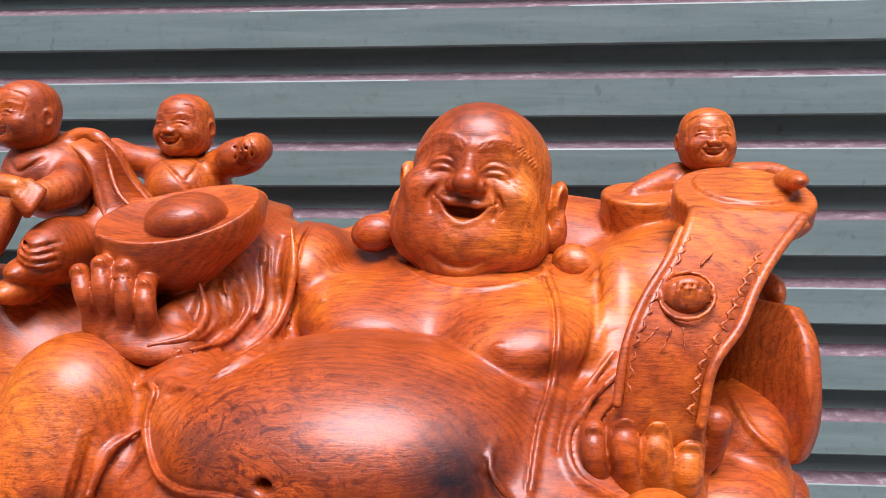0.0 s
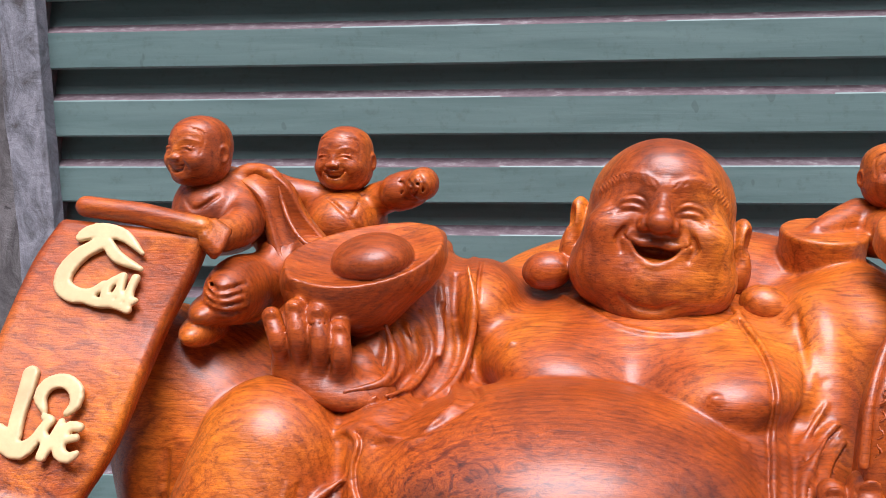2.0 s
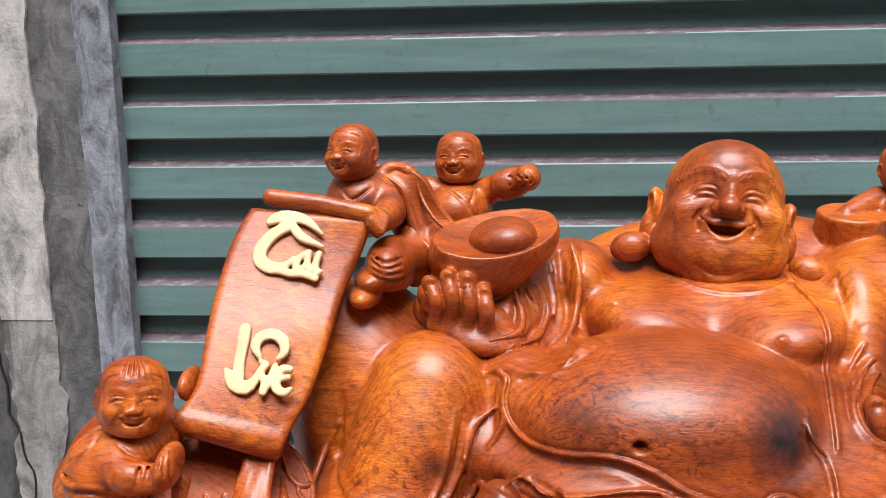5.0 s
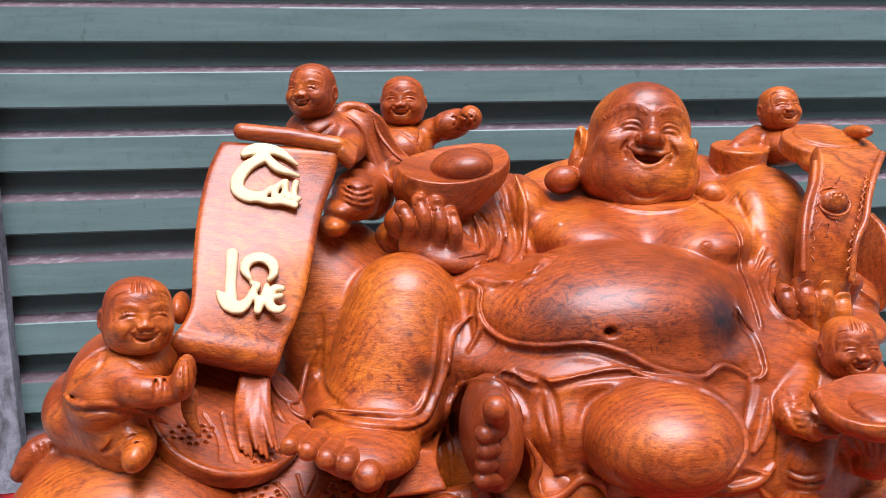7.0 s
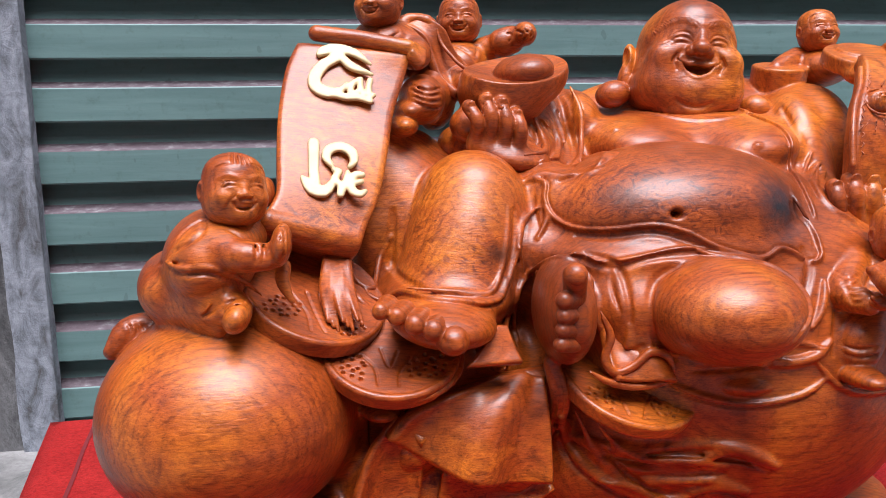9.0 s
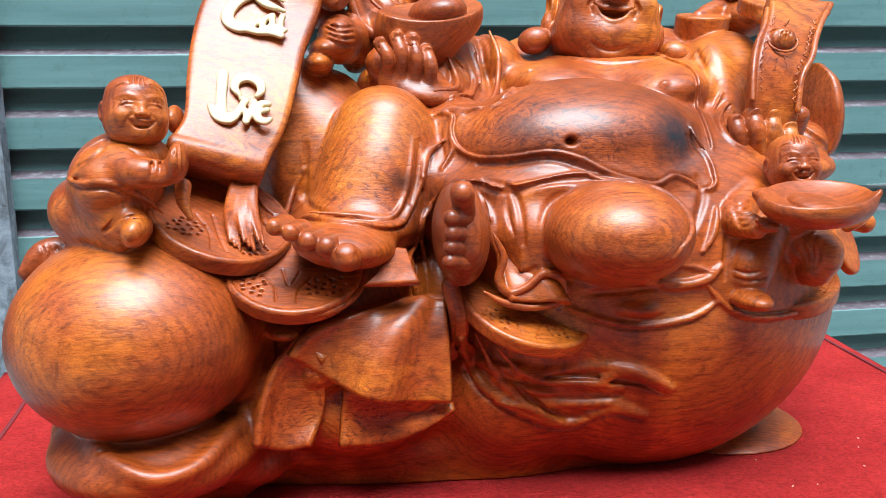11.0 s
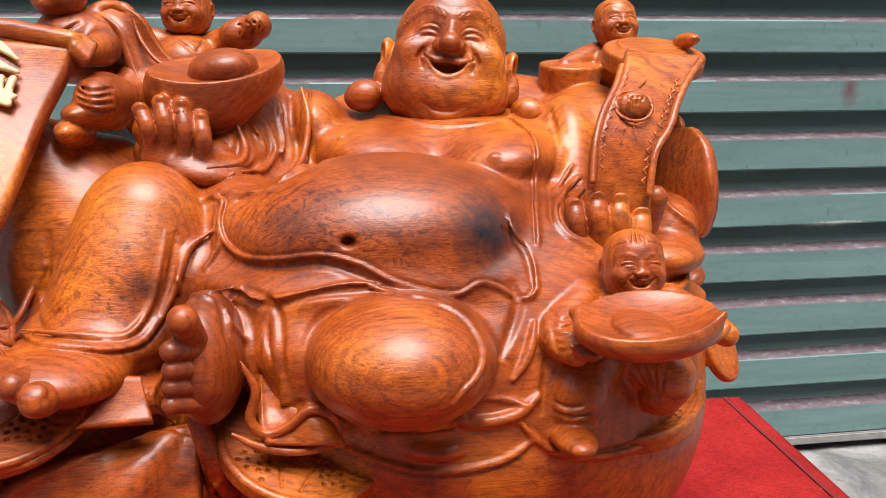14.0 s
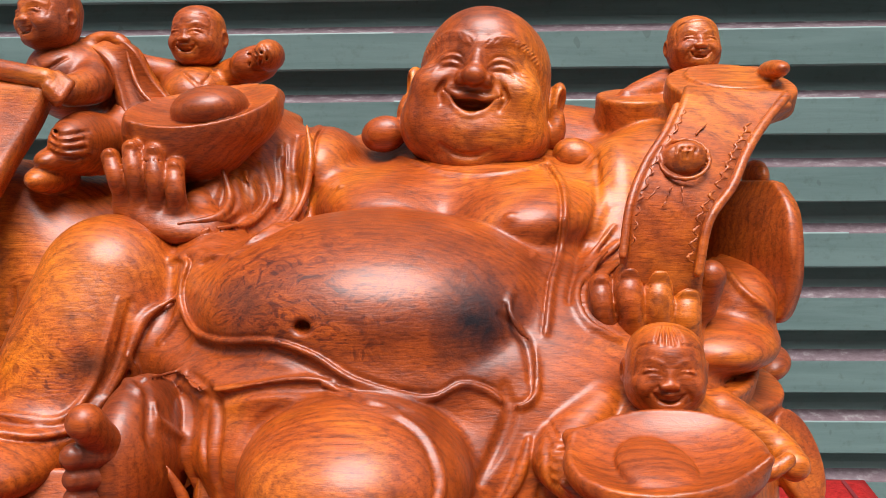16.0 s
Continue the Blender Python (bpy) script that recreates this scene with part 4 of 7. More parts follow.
body.tube((-0.2407, 0.4283, 0.576, 0.0005), (-0.2391, 0.4269, 0.5643, 0.001), (-0.238, 0.429, 0.5509, 0.001), (-0.2401, 0.4315, 0.5376, 0.001), (-0.2451, 0.4606, 0.5027, 0.0011), (-0.2507, 0.4464, 0.497, 0.0011), (-0.2513, 0.4301, 0.4671, 0.0005), k=0.002, sink=True)
body.tube((-0.2388, 0.4477, 0.4884, 0.001), (-0.2402, 0.4555, 0.4977, 0.0022), (-0.2447, 0.4379, 0.5175, 0.0021), (-0.246, 0.4204, 0.5365, 0.0021), (-0.2414, 0.4241, 0.546, 0.0021), (-0.234, 0.4265, 0.5542, 0.0021), (-0.2299, 0.3908, 0.5714, 0.0019), (-0.223, 0.37, 0.5782, 0.0019), (-0.2143, 0.3635, 0.5766, 0.0019), (-0.2059, 0.3634, 0.5697, 0.0019), (-0.2022, 0.3586, 0.5615, 0.0019), (-0.1945, 0.3737, 0.545, 0.0009), k=0.003)
body.tube((-0.236, 0.45, 0.4878, 0.0005), (-0.2374, 0.4574, 0.4972, 0.0011), (-0.2383, 0.4654, 0.5062, 0.0011), (-0.2407, 0.441, 0.5277, 0.0011), (-0.2382, 0.4318, 0.5418, 0.001), (-0.2324, 0.427, 0.552, 0.001), k=0.002, sink=True)
body.tube((0.0003, 0.3624, 0.55, 0.0014), (-0.0031, 0.3568, 0.5377, 0.0031), (-0.0089, 0.3517, 0.526, 0.0031), (-0.0179, 0.3474, 0.5156, 0.0014), k=0.003)
body.tube((0.0159, 0.3693, 0.5559, 0.0011), (0.0126, 0.3638, 0.5456, 0.0023), (0.0098, 0.3591, 0.5351, 0.0023), (0.0073, 0.3551, 0.5244, 0.0023), (0.0052, 0.3517, 0.5136, 0.0023), (0.0033, 0.3489, 0.5025, 0.0023), (0.0018, 0.3467, 0.4911, 0.001), k=0.003, sink=True)
body.tube((-0.0147, 0.3935, 0.6114, 0.0011), (-0.002, 0.3964, 0.5992, 0.0024), (0.0022, 0.3877, 0.589, 0.0024), (0.0017, 0.3803, 0.5766, 0.0011), k=0.003, sink=True)
body.tube((-0.1295, 0.3632, 0.4687, 0.0011), (-0.1193, 0.3589, 0.4644, 0.0025), (-0.1088, 0.3551, 0.4605, 0.0025), (-0.0977, 0.3518, 0.4579, 0.0025), (-0.0864, 0.349, 0.4559, 0.0025), (-0.0749, 0.3466, 0.4547, 0.0025), (-0.0631, 0.3447, 0.4548, 0.0025), (-0.0513, 0.3433, 0.4561, 0.0025), (-0.0394, 0.3425, 0.4581, 0.0025), (-0.0275, 0.3422, 0.4608, 0.0025), (-0.0164, 0.3424, 0.4659, 0.0025), (-0.0061, 0.3433, 0.4726, 0.0011), k=0.003)
body.tube((-0.1302, 0.3645, 0.4658, 0.0006), (-0.1199, 0.3601, 0.4614, 0.0012), (-0.1092, 0.3563, 0.4574, 0.0012), (-0.0979, 0.3529, 0.4548, 0.0012), (-0.0864, 0.35, 0.4527, 0.0012), (-0.0745, 0.3476, 0.4515, 0.0012), (-0.0624, 0.3456, 0.4516, 0.0012), (-0.0503, 0.3442, 0.4529, 0.0012), (-0.0382, 0.3433, 0.4549, 0.0012), (-0.0258, 0.343, 0.4578, 0.0012), (-0.0142, 0.3433, 0.4631, 0.0012), (-0.0037, 0.3441, 0.47, 0.0006), k=0.002, sink=True)
body.tube((-0.0841, 0.3101, 0.5001, 0.0016), (-0.0553, 0.3447, 0.4899, 0.0038), (-0.0409, 0.3437, 0.4887, 0.0038), (-0.0263, 0.3434, 0.4898, 0.0038), (-0.0121, 0.3444, 0.4941, 0.0038), (-0.0001, 0.348, 0.503, 0.0017), k=0.004)
body.tube((-0.1137, 0.3591, 0.4812, 0.0011), (-0.1018, 0.3554, 0.4824, 0.0025), (-0.0897, 0.3522, 0.4835, 0.0025), (-0.0776, 0.3496, 0.4847, 0.0025), (-0.0652, 0.3476, 0.486, 0.0025), (-0.055, 0.341, 0.4884, 0.0024), (-0.0421, 0.3405, 0.4894, 0.0011), k=0.003, sink=True)
body.tube((-0.0147, 0.3435, 0.4876, 0.0011), (-0.0064, 0.3437, 0.4782, 0.0025), (0.0025, 0.3438, 0.4692, 0.0025), (0.0141, 0.345, 0.4624, 0.0025), (0.0274, 0.3473, 0.4576, 0.0025), (0.0418, 0.3505, 0.4551, 0.0025), (0.057, 0.3549, 0.4542, 0.0026), (0.0731, 0.3608, 0.4542, 0.0026), (0.0901, 0.3682, 0.455, 0.0026), (0.1019, 0.3689, 0.4599, 0.0026), (0.115, 0.3742, 0.4662, 0.0026), (0.1326, 0.3923, 0.4726, 0.0027), (0.1499, 0.4139, 0.4801, 0.0013), k=0.003)
body.tube((-0.0125, 0.3436, 0.4893, 0.0006), (-0.0036, 0.3449, 0.4797, 0.0012), (0.0049, 0.345, 0.4711, 0.0012), (0.0158, 0.3461, 0.4648, 0.0012), (0.0284, 0.3482, 0.4603, 0.0013), (0.0421, 0.3513, 0.4579, 0.0013), (0.0568, 0.3555, 0.4571, 0.0013), (0.0724, 0.3611, 0.4571, 0.0013), (0.0887, 0.3682, 0.4579, 0.0013), (0.1007, 0.37, 0.4623, 0.0013), (0.1155, 0.379, 0.467, 0.0013), (0.1311, 0.3948, 0.4733, 0.0014), (0.144, 0.4103, 0.4819, 0.0007), k=0.002, sink=True)
body.tube((-0.1554, 0.6063, 0.7139, 0.0013), (-0.153, 0.5645, 0.7059, 0.0027), (-0.1529, 0.5499, 0.6932, 0.0027), (-0.1535, 0.5449, 0.6789, 0.0027), (-0.1562, 0.5439, 0.6638, 0.0027), (-0.1564, 0.5302, 0.6523, 0.0026), (-0.1611, 0.5135, 0.6453, 0.0025), (-0.1557, 0.4596, 0.6535, 0.0023), (-0.1628, 0.4472, 0.6501, 0.0022), (-0.1692, 0.4365, 0.6452, 0.0022), (-0.1799, 0.4349, 0.6389, 0.0022), (-0.1982, 0.4483, 0.6354, 0.0023), (-0.2154, 0.4602, 0.6368, 0.0023), (-0.2283, 0.4636, 0.631, 0.0011), k=0.005)
body.tube((-0.149, 0.5925, 0.7141, 0.0007), (-0.1497, 0.5633, 0.7049, 0.0014), (-0.1499, 0.5501, 0.6927, 0.0013), (-0.1505, 0.5451, 0.6785, 0.0013), (-0.1532, 0.5441, 0.6631, 0.0013), (-0.154, 0.5312, 0.6507, 0.0013), k=0.002, sink=True)
body.tube((-0.1666, 0.5742, 0.7076, 0.001), (-0.1655, 0.5618, 0.6992, 0.0021), (-0.1655, 0.5544, 0.6901, 0.0021), (-0.1646, 0.5498, 0.6806, 0.0021), (-0.1628, 0.5473, 0.6709, 0.0021), (-0.1616, 0.5406, 0.6621, 0.0021), (-0.1635, 0.5307, 0.6554, 0.002), (-0.1671, 0.5204, 0.6503, 0.002), (-0.172, 0.512, 0.6459, 0.002), (-0.1777, 0.5048, 0.6419, 0.002), (-0.1797, 0.4866, 0.6425, 0.0019), (-0.182, 0.47, 0.6433, 0.0018), (-0.187, 0.4616, 0.6416, 0.0008), k=0.004, sink=True)
body.tube((-0.1755, 0.5605, 0.7013, 0.0011), (-0.1741, 0.5536, 0.6924, 0.0024), (-0.1727, 0.5478, 0.6835, 0.0024), (-0.1719, 0.5426, 0.6747, 0.0024), (-0.172, 0.5351, 0.6667, 0.0023), (-0.1741, 0.5258, 0.6603, 0.0023), (-0.1782, 0.5176, 0.6553, 0.0023), (-0.1835, 0.5101, 0.6514, 0.0022), (-0.1888, 0.5015, 0.649, 0.0022), (-0.1936, 0.4908, 0.6488, 0.0022), (-0.199, 0.4818, 0.6491, 0.0021), (-0.206, 0.4772, 0.6484, 0.0021), (-0.2152, 0.4777, 0.646, 0.001), k=0.005)
body.tube((-0.1734, 0.5628, 0.7009, 0.0006), (-0.1719, 0.5557, 0.692, 0.0012), (-0.1706, 0.5502, 0.683, 0.0012), (-0.17, 0.5452, 0.6737, 0.0012), (-0.1702, 0.5373, 0.6652, 0.0012), (-0.1724, 0.5271, 0.6584, 0.0012), (-0.1767, 0.5182, 0.6531, 0.0011), (-0.1823, 0.5106, 0.6491, 0.0011), (-0.1878, 0.5016, 0.6466, 0.0011), (-0.1923, 0.489, 0.6469, 0.0011), (-0.1974, 0.4791, 0.6475, 0.0011), (-0.2042, 0.4739, 0.647, 0.0011), (-0.2128, 0.4735, 0.6449, 0.0005), k=0.002, sink=True)
body.tube((-0.1954, 0.5258, 0.6833, 0.001), (-0.1921, 0.5176, 0.6751, 0.0023), (-0.1898, 0.5122, 0.6666, 0.0023), (-0.1908, 0.5065, 0.6586, 0.0022), (-0.1953, 0.4984, 0.6543, 0.0022), (-0.2012, 0.4905, 0.6524, 0.0022), (-0.2089, 0.4866, 0.651, 0.0022), (-0.2193, 0.4885, 0.6495, 0.0022), (-0.2314, 0.4937, 0.6475, 0.0022), (-0.2431, 0.4975, 0.6457, 0.001), k=0.005)
body.tube((-0.1936, 0.5282, 0.683, 0.0006), (-0.1904, 0.5203, 0.6747, 0.0011), (-0.1881, 0.5148, 0.6657, 0.0011), (-0.1894, 0.5085, 0.6567, 0.0011), (-0.1938, 0.4979, 0.6523, 0.0011), (-0.1987, 0.4863, 0.6512, 0.0011), (-0.2054, 0.4791, 0.6507, 0.0011), (-0.2181, 0.4857, 0.6477, 0.0011), (-0.2305, 0.4916, 0.6455, 0.0011), (-0.2413, 0.4938, 0.6442, 0.0006), k=0.002, sink=True)
body.tube((-0.1845, 0.5276, 0.6751, 0.0016), (-0.179, 0.521, 0.6608, 0.0035), (-0.1838, 0.5112, 0.6553, 0.0015), k=0.008, sink=True)
body.tube((-0.2079, 0.522, 0.6839, 0.0011), (-0.2059, 0.5099, 0.6748, 0.0025), (-0.2068, 0.502, 0.6655, 0.0024), (-0.2131, 0.4965, 0.6583, 0.0024), (-0.2209, 0.4919, 0.6523, 0.0011), k=0.004, sink=True)
body.tube((-0.1527, 0.5232, 0.6446, 0.0009), (-0.1428, 0.4626, 0.6571, 0.0018), (-0.147, 0.4516, 0.6555, 0.0018), (-0.1524, 0.4447, 0.6531, 0.0017), (-0.1588, 0.4405, 0.6503, 0.0017), (-0.1653, 0.4364, 0.6479, 0.0017), (-0.1725, 0.4339, 0.6452, 0.0017), (-0.1819, 0.4371, 0.6407, 0.0017), (-0.1913, 0.4395, 0.6364, 0.0017), (-0.2019, 0.4447, 0.631, 0.0008), k=0.003, sink=True)
body.tube((0.0242, 0.5572, 0.691, 0.0011), (0.0272, 0.5332, 0.684, 0.0023), (0.0298, 0.5088, 0.678, 0.0022), (0.0307, 0.4879, 0.6717, 0.0021), (0.0301, 0.4743, 0.6641, 0.002), (0.029, 0.4671, 0.6551, 0.002), (0.0279, 0.4676, 0.644, 0.002), (0.0261, 0.4624, 0.6348, 0.002), (0.0226, 0.4467, 0.6298, 0.0019), (0.0189, 0.4339, 0.6245, 0.0019), (0.0165, 0.4231, 0.6186, 0.0018), (0.0148, 0.4139, 0.6123, 0.0018), (0.0133, 0.4058, 0.6058, 0.0018), (0.0118, 0.3986, 0.5993, 0.0008), k=0.004)
body.tube((0.0216, 0.5551, 0.6905, 0.0006), (0.0247, 0.5314, 0.6835, 0.0011), (0.0274, 0.5073, 0.6777, 0.0011), (0.0283, 0.4875, 0.6716, 0.001), (0.0278, 0.4743, 0.6641, 0.001), (0.0267, 0.467, 0.6554, 0.001), (0.0256, 0.4669, 0.6445, 0.001), (0.0239, 0.4629, 0.635, 0.001), (0.0206, 0.4479, 0.63, 0.001), (0.0169, 0.4348, 0.6247, 0.0009), (0.0145, 0.4236, 0.6187, 0.0009), (0.0128, 0.4146, 0.6123, 0.0009), (0.0113, 0.4066, 0.6057, 0.0009), (0.0099, 0.3993, 0.5992, 0.0004), k=0.002, sink=True)
body.tube((0.0597, 0.5371, 0.6912, 0.0009), (0.0584, 0.5275, 0.6834, 0.0019), (0.0574, 0.5182, 0.6757, 0.0019), (0.0561, 0.5077, 0.6687, 0.0019), (0.0544, 0.4974, 0.662, 0.0019), (0.0521, 0.4896, 0.655, 0.0018), (0.0493, 0.4861, 0.6471, 0.0018), (0.0459, 0.4848, 0.639, 0.0018), (0.0418, 0.4767, 0.6331, 0.0018), (0.0376, 0.4607, 0.6302, 0.0017), (0.0345, 0.4477, 0.6264, 0.0017), (0.032, 0.437, 0.622, 0.0017), (0.0298, 0.4279, 0.6174, 0.0016), (0.0276, 0.4199, 0.6125, 0.0007), k=0.004, sink=True)
body.tube((0.0678, 0.4822, 0.6381, 0.0009), (0.0616, 0.4791, 0.633, 0.0021), (0.055, 0.4726, 0.6292, 0.002), (0.0483, 0.4605, 0.6272, 0.002), (0.0424, 0.4486, 0.625, 0.0019), (0.0373, 0.4387, 0.622, 0.0019), (0.0338, 0.4301, 0.618, 0.0019), (0.0328, 0.4221, 0.6134, 0.0018), (0.0339, 0.4157, 0.6086, 0.0018), (0.0369, 0.4112, 0.6039, 0.0018), (0.0421, 0.4089, 0.6, 0.0018), (0.0484, 0.4083, 0.5968, 0.0018), (0.0548, 0.4079, 0.5936, 0.0008), k=0.005)
body.tube((0.0694, 0.4821, 0.6364, 0.0005), (0.0626, 0.4781, 0.6311, 0.001), (0.0554, 0.4699, 0.6274, 0.001), (0.0483, 0.4566, 0.6253, 0.001), (0.0422, 0.4448, 0.6227, 0.001), (0.0374, 0.435, 0.6193, 0.0009), (0.0351, 0.4267, 0.615, 0.0009), (0.0355, 0.4198, 0.6101, 0.0009), (0.0378, 0.4145, 0.6053, 0.0009), (0.0425, 0.4117, 0.6012, 0.0009), (0.0491, 0.411, 0.5978, 0.0009), (0.0561, 0.4106, 0.5943, 0.0004), k=0.002, sink=True)
body.tube((0.0705, 0.4755, 0.6296, 0.0007), (0.0625, 0.4668, 0.6249, 0.0015), (0.0543, 0.4524, 0.6222, 0.0015), (0.0489, 0.4388, 0.6182, 0.0014), (0.0458, 0.4277, 0.613, 0.0006), k=0.005)
body.tube((0.0719, 0.4758, 0.6283, 0.0004), (0.0638, 0.4668, 0.6237, 0.0008), (0.0558, 0.4528, 0.6211, 0.0007), (0.0506, 0.4398, 0.6173, 0.0007), (0.0475, 0.4289, 0.6121, 0.0003), k=0.002, sink=True)
body.tube((-0.0895, 0.591, 0.6904, 0.0008), (-0.0777, 0.5659, 0.689, 0.0016), (-0.0677, 0.5487, 0.6865, 0.0016), (-0.0583, 0.5381, 0.6838, 0.0016), (-0.0489, 0.5318, 0.6819, 0.0015), (-0.0395, 0.5278, 0.681, 0.0015), (-0.0302, 0.5249, 0.6807, 0.0015), (-0.021, 0.5227, 0.681, 0.0015), (-0.0119, 0.5221, 0.6818, 0.0015), (-0.003, 0.5236, 0.6829, 0.0015), (0.0059, 0.5274, 0.6842, 0.0015), (0.0147, 0.5336, 0.6856, 0.0015), (0.0233, 0.544, 0.6877, 0.0015), (0.0316, 0.5615, 0.6903, 0.0007), k=0.003)
body.ell((0.0649, 0.478, 0.6608), (0.0062, 0.02, 0.0034), (0, -30, 0), k=0.004, sink=True)
# navel and nipples
body.ell((-0.1246, 0.374, 0.6084), (0.0048, 0.014, 0.0035), k=0.004, sink=True)
body.ell((-0.0056, 0.4661, 0.6561), (0.004, 0.002, 0.004), k=0.003)
body.ell((-0.1247, 0.5195, 0.6724), (0.0031, 0.002, 0.0031), k=0.003)
# sleeve on the far arm
body.ell((0.1476, 0.5, 0.5964), (0.0306, 0.045, 0.027), k=0.008)
body.ell((0.1611, 0.54, 0.6211), (0.0192, 0.03, 0.0423), k=0.01)
body.ell((0.1239, 0.485, 0.5758), (0.0495, 0.065, 0.0219), k=0.008)
body.ell((0.1762, 0.545, 0.6771), (0.0076, 0.02, 0.0122))
body.tube((0.1392, 0.4995, 0.6227, 0.001), (0.1388, 0.4817, 0.6204, 0.0021), (0.1399, 0.4702, 0.6164, 0.002), (0.1427, 0.4624, 0.6118, 0.002), (0.1476, 0.4577, 0.6073, 0.002), (0.1542, 0.4564, 0.6024, 0.002), (0.1626, 0.4602, 0.5954, 0.0009), k=0.003)
body.tube((0.134, 0.5062, 0.6203, 0.001), (0.1439, 0.5243, 0.6249, 0.0022), (0.1486, 0.52, 0.6364, 0.0022), (0.1566, 0.5158, 0.6441, 0.001), k=0.003, sink=True)
# child behind the scroll
body.ell((-0.3417, 0.585, 0.7525), (0.0357, 0.045, 0.0335))
body.tube((-0.3243, 0.575, 0.7631, 0.016), (-0.3138, 0.55, 0.748, 0.0145), (-0.3196, 0.525, 0.742, 0.0111))
body.tube((-0.355, 0.5472, 0.7656, 0.0007), (-0.3451, 0.5408, 0.758, 0.0016), (-0.3296, 0.548, 0.7677, 0.0007), k=0.002, sink=True)
body.ell((-0.3116, 0.532, 0.7043), (0.0215, 0.042, 0.0236), k=0.004)
body.ell((-0.3253, 0.525, 0.6937), (0.0162, 0.035, 0.0112), k=0.004)
body.ell((-0.3314, 0.515, 0.6809), (0.014, 0.03, 0.011), k=0.002)
body.ell((-0.2936, 0.58, 0.7073), (0.0219, 0.04, 0.0328), k=0.01)
body.tube((-0.3266, 0.5145, 0.718, 0.0008), (-0.3117, 0.4921, 0.7117, 0.0016), (-0.2974, 0.5056, 0.714, 0.0008), k=0.002, sink=True)
body.tube((-0.3254, 0.5039, 0.7129, 0.0008), (-0.3119, 0.4904, 0.707, 0.0016), (-0.2978, 0.5007, 0.7085, 0.0008), k=0.002, sink=True)
body.tube((-0.3243, 0.4987, 0.7075, 0.0007), (-0.3121, 0.4903, 0.7022, 0.0016), (-0.298, 0.4996, 0.7027, 0.0008), k=0.002, sink=True)
body.tube((-0.323, 0.4959, 0.7019, 0.0007), (-0.3122, 0.4921, 0.6971, 0.0017), (-0.2981, 0.5026, 0.6965, 0.0008), k=0.002, sink=True)
body.tube((-0.3071, 0.53, 0.689, 0.0046), (-0.2978, 0.53, 0.6902, 0.0046), (-0.302, 0.53, 0.6852, 0.0041), k=0.003)
# drapery between the children
body.tube((-0.3276, 0.575, 0.7736, 0.0042), (-0.3217, 0.575, 0.7811, 0.0059), (-0.3107, 0.575, 0.7827, 0.0058), (-0.2968, 0.57, 0.7778, 0.0058), (-0.2992, 0.585, 0.758, 0.006), (-0.2896, 0.585, 0.7376, 0.008), (-0.265, 0.56, 0.7196, 0.0173), k=0.006)
body.tube((-0.3273, 0.58, 0.7743, 0.0051), (-0.3181, 0.585, 0.7532, 0.006), (-0.3086, 0.58, 0.7281, 0.008), (-0.2982, 0.575, 0.716, 0.010))
body.tube((-0.2923, 0.5636, 0.7768, 0.0009), (-0.2907, 0.563, 0.7666, 0.002), (-0.2869, 0.5595, 0.7567, 0.002), (-0.2808, 0.552, 0.7474, 0.002), (-0.2739, 0.5473, 0.7389, 0.002), (-0.2655, 0.5449, 0.7322, 0.002), (-0.2569, 0.5441, 0.7265, 0.002), (-0.2497, 0.5491, 0.722, 0.002), (-0.2392, 0.5491, 0.7212, 0.002), (-0.2286, 0.5491, 0.7212, 0.0009), k=0.003)
body.tube((-0.3121, 0.5723, 0.7745, 0.0011), (-0.3024, 0.5596, 0.7628, 0.0025), (-0.2962, 0.5532, 0.751, 0.0024), (-0.291, 0.5485, 0.7393, 0.0024), (-0.2873, 0.5465, 0.7274, 0.0011), k=0.008, sink=True)
# child with open arms
body.ell((-0.2603, 0.635, 0.7377), (0.0332, 0.045, 0.03))
body.tube((-0.2338, 0.63, 0.7563, 0.0136), (-0.2114, 0.62, 0.7644, 0.0125), (-0.2018, 0.612, 0.7674, 0.0118), k=0.005)
body.tube((-0.2807, 0.63, 0.7564, 0.0137), (-0.3039, 0.63, 0.7624, 0.0119), (-0.32, 0.635, 0.7713, 0.0083), k=0.005)
body.ell((-0.1935, 0.605, 0.7712), (0.0120, 0.019, 0.0125), k=0.0015)
for x, z, r in ((-0.2150, 0.7632, 0.0148), (-0.2105, 0.7645, 0.0150), (-0.2060, 0.7660, 0.0146)):
    body.tube((x, 0.619, z, r), (x + 0.0016, 0.6185, z + 0.0005, r), k=0.0008)
body.tube((-0.1954, 0.5914, 0.7783, 0.0006), (-0.1907, 0.5865, 0.7701, 0.0013), (-0.1996, 0.604, 0.7591, 0.0006), k=0.001, sink=True)
body.tube((-0.2042, 0.6058, 0.7771, 0.0006), (-0.1942, 0.5853, 0.7702, 0.0013), (-0.2036, 0.604, 0.7591, 0.0006), k=0.001, sink=True)
body.tube((-0.2094, 0.6091, 0.7762, 0.0006), (-0.1993, 0.5891, 0.7701, 0.0013), (-0.2083, 0.6062, 0.759, 0.0006), k=0.001, sink=True)
body.tube((-0.2155, 0.615, 0.7752, 0.0006), (-0.2078, 0.6022, 0.7695, 0.0013), (-0.2132, 0.6086, 0.7589, 0.0006), k=0.001, sink=True)
body.tube((-0.2679, 0.6067, 0.76, 0.0007), (-0.253, 0.5956, 0.7506, 0.0015), (-0.2439, 0.596, 0.74, 0.0015), (-0.2393, 0.6039, 0.7272, 0.0007), k=0.002, sink=True)
body.tube((-0.2429, 0.6182, 0.7615, 0.0007), (-0.2467, 0.5973, 0.7484, 0.0007), k=0.002, sink=True)
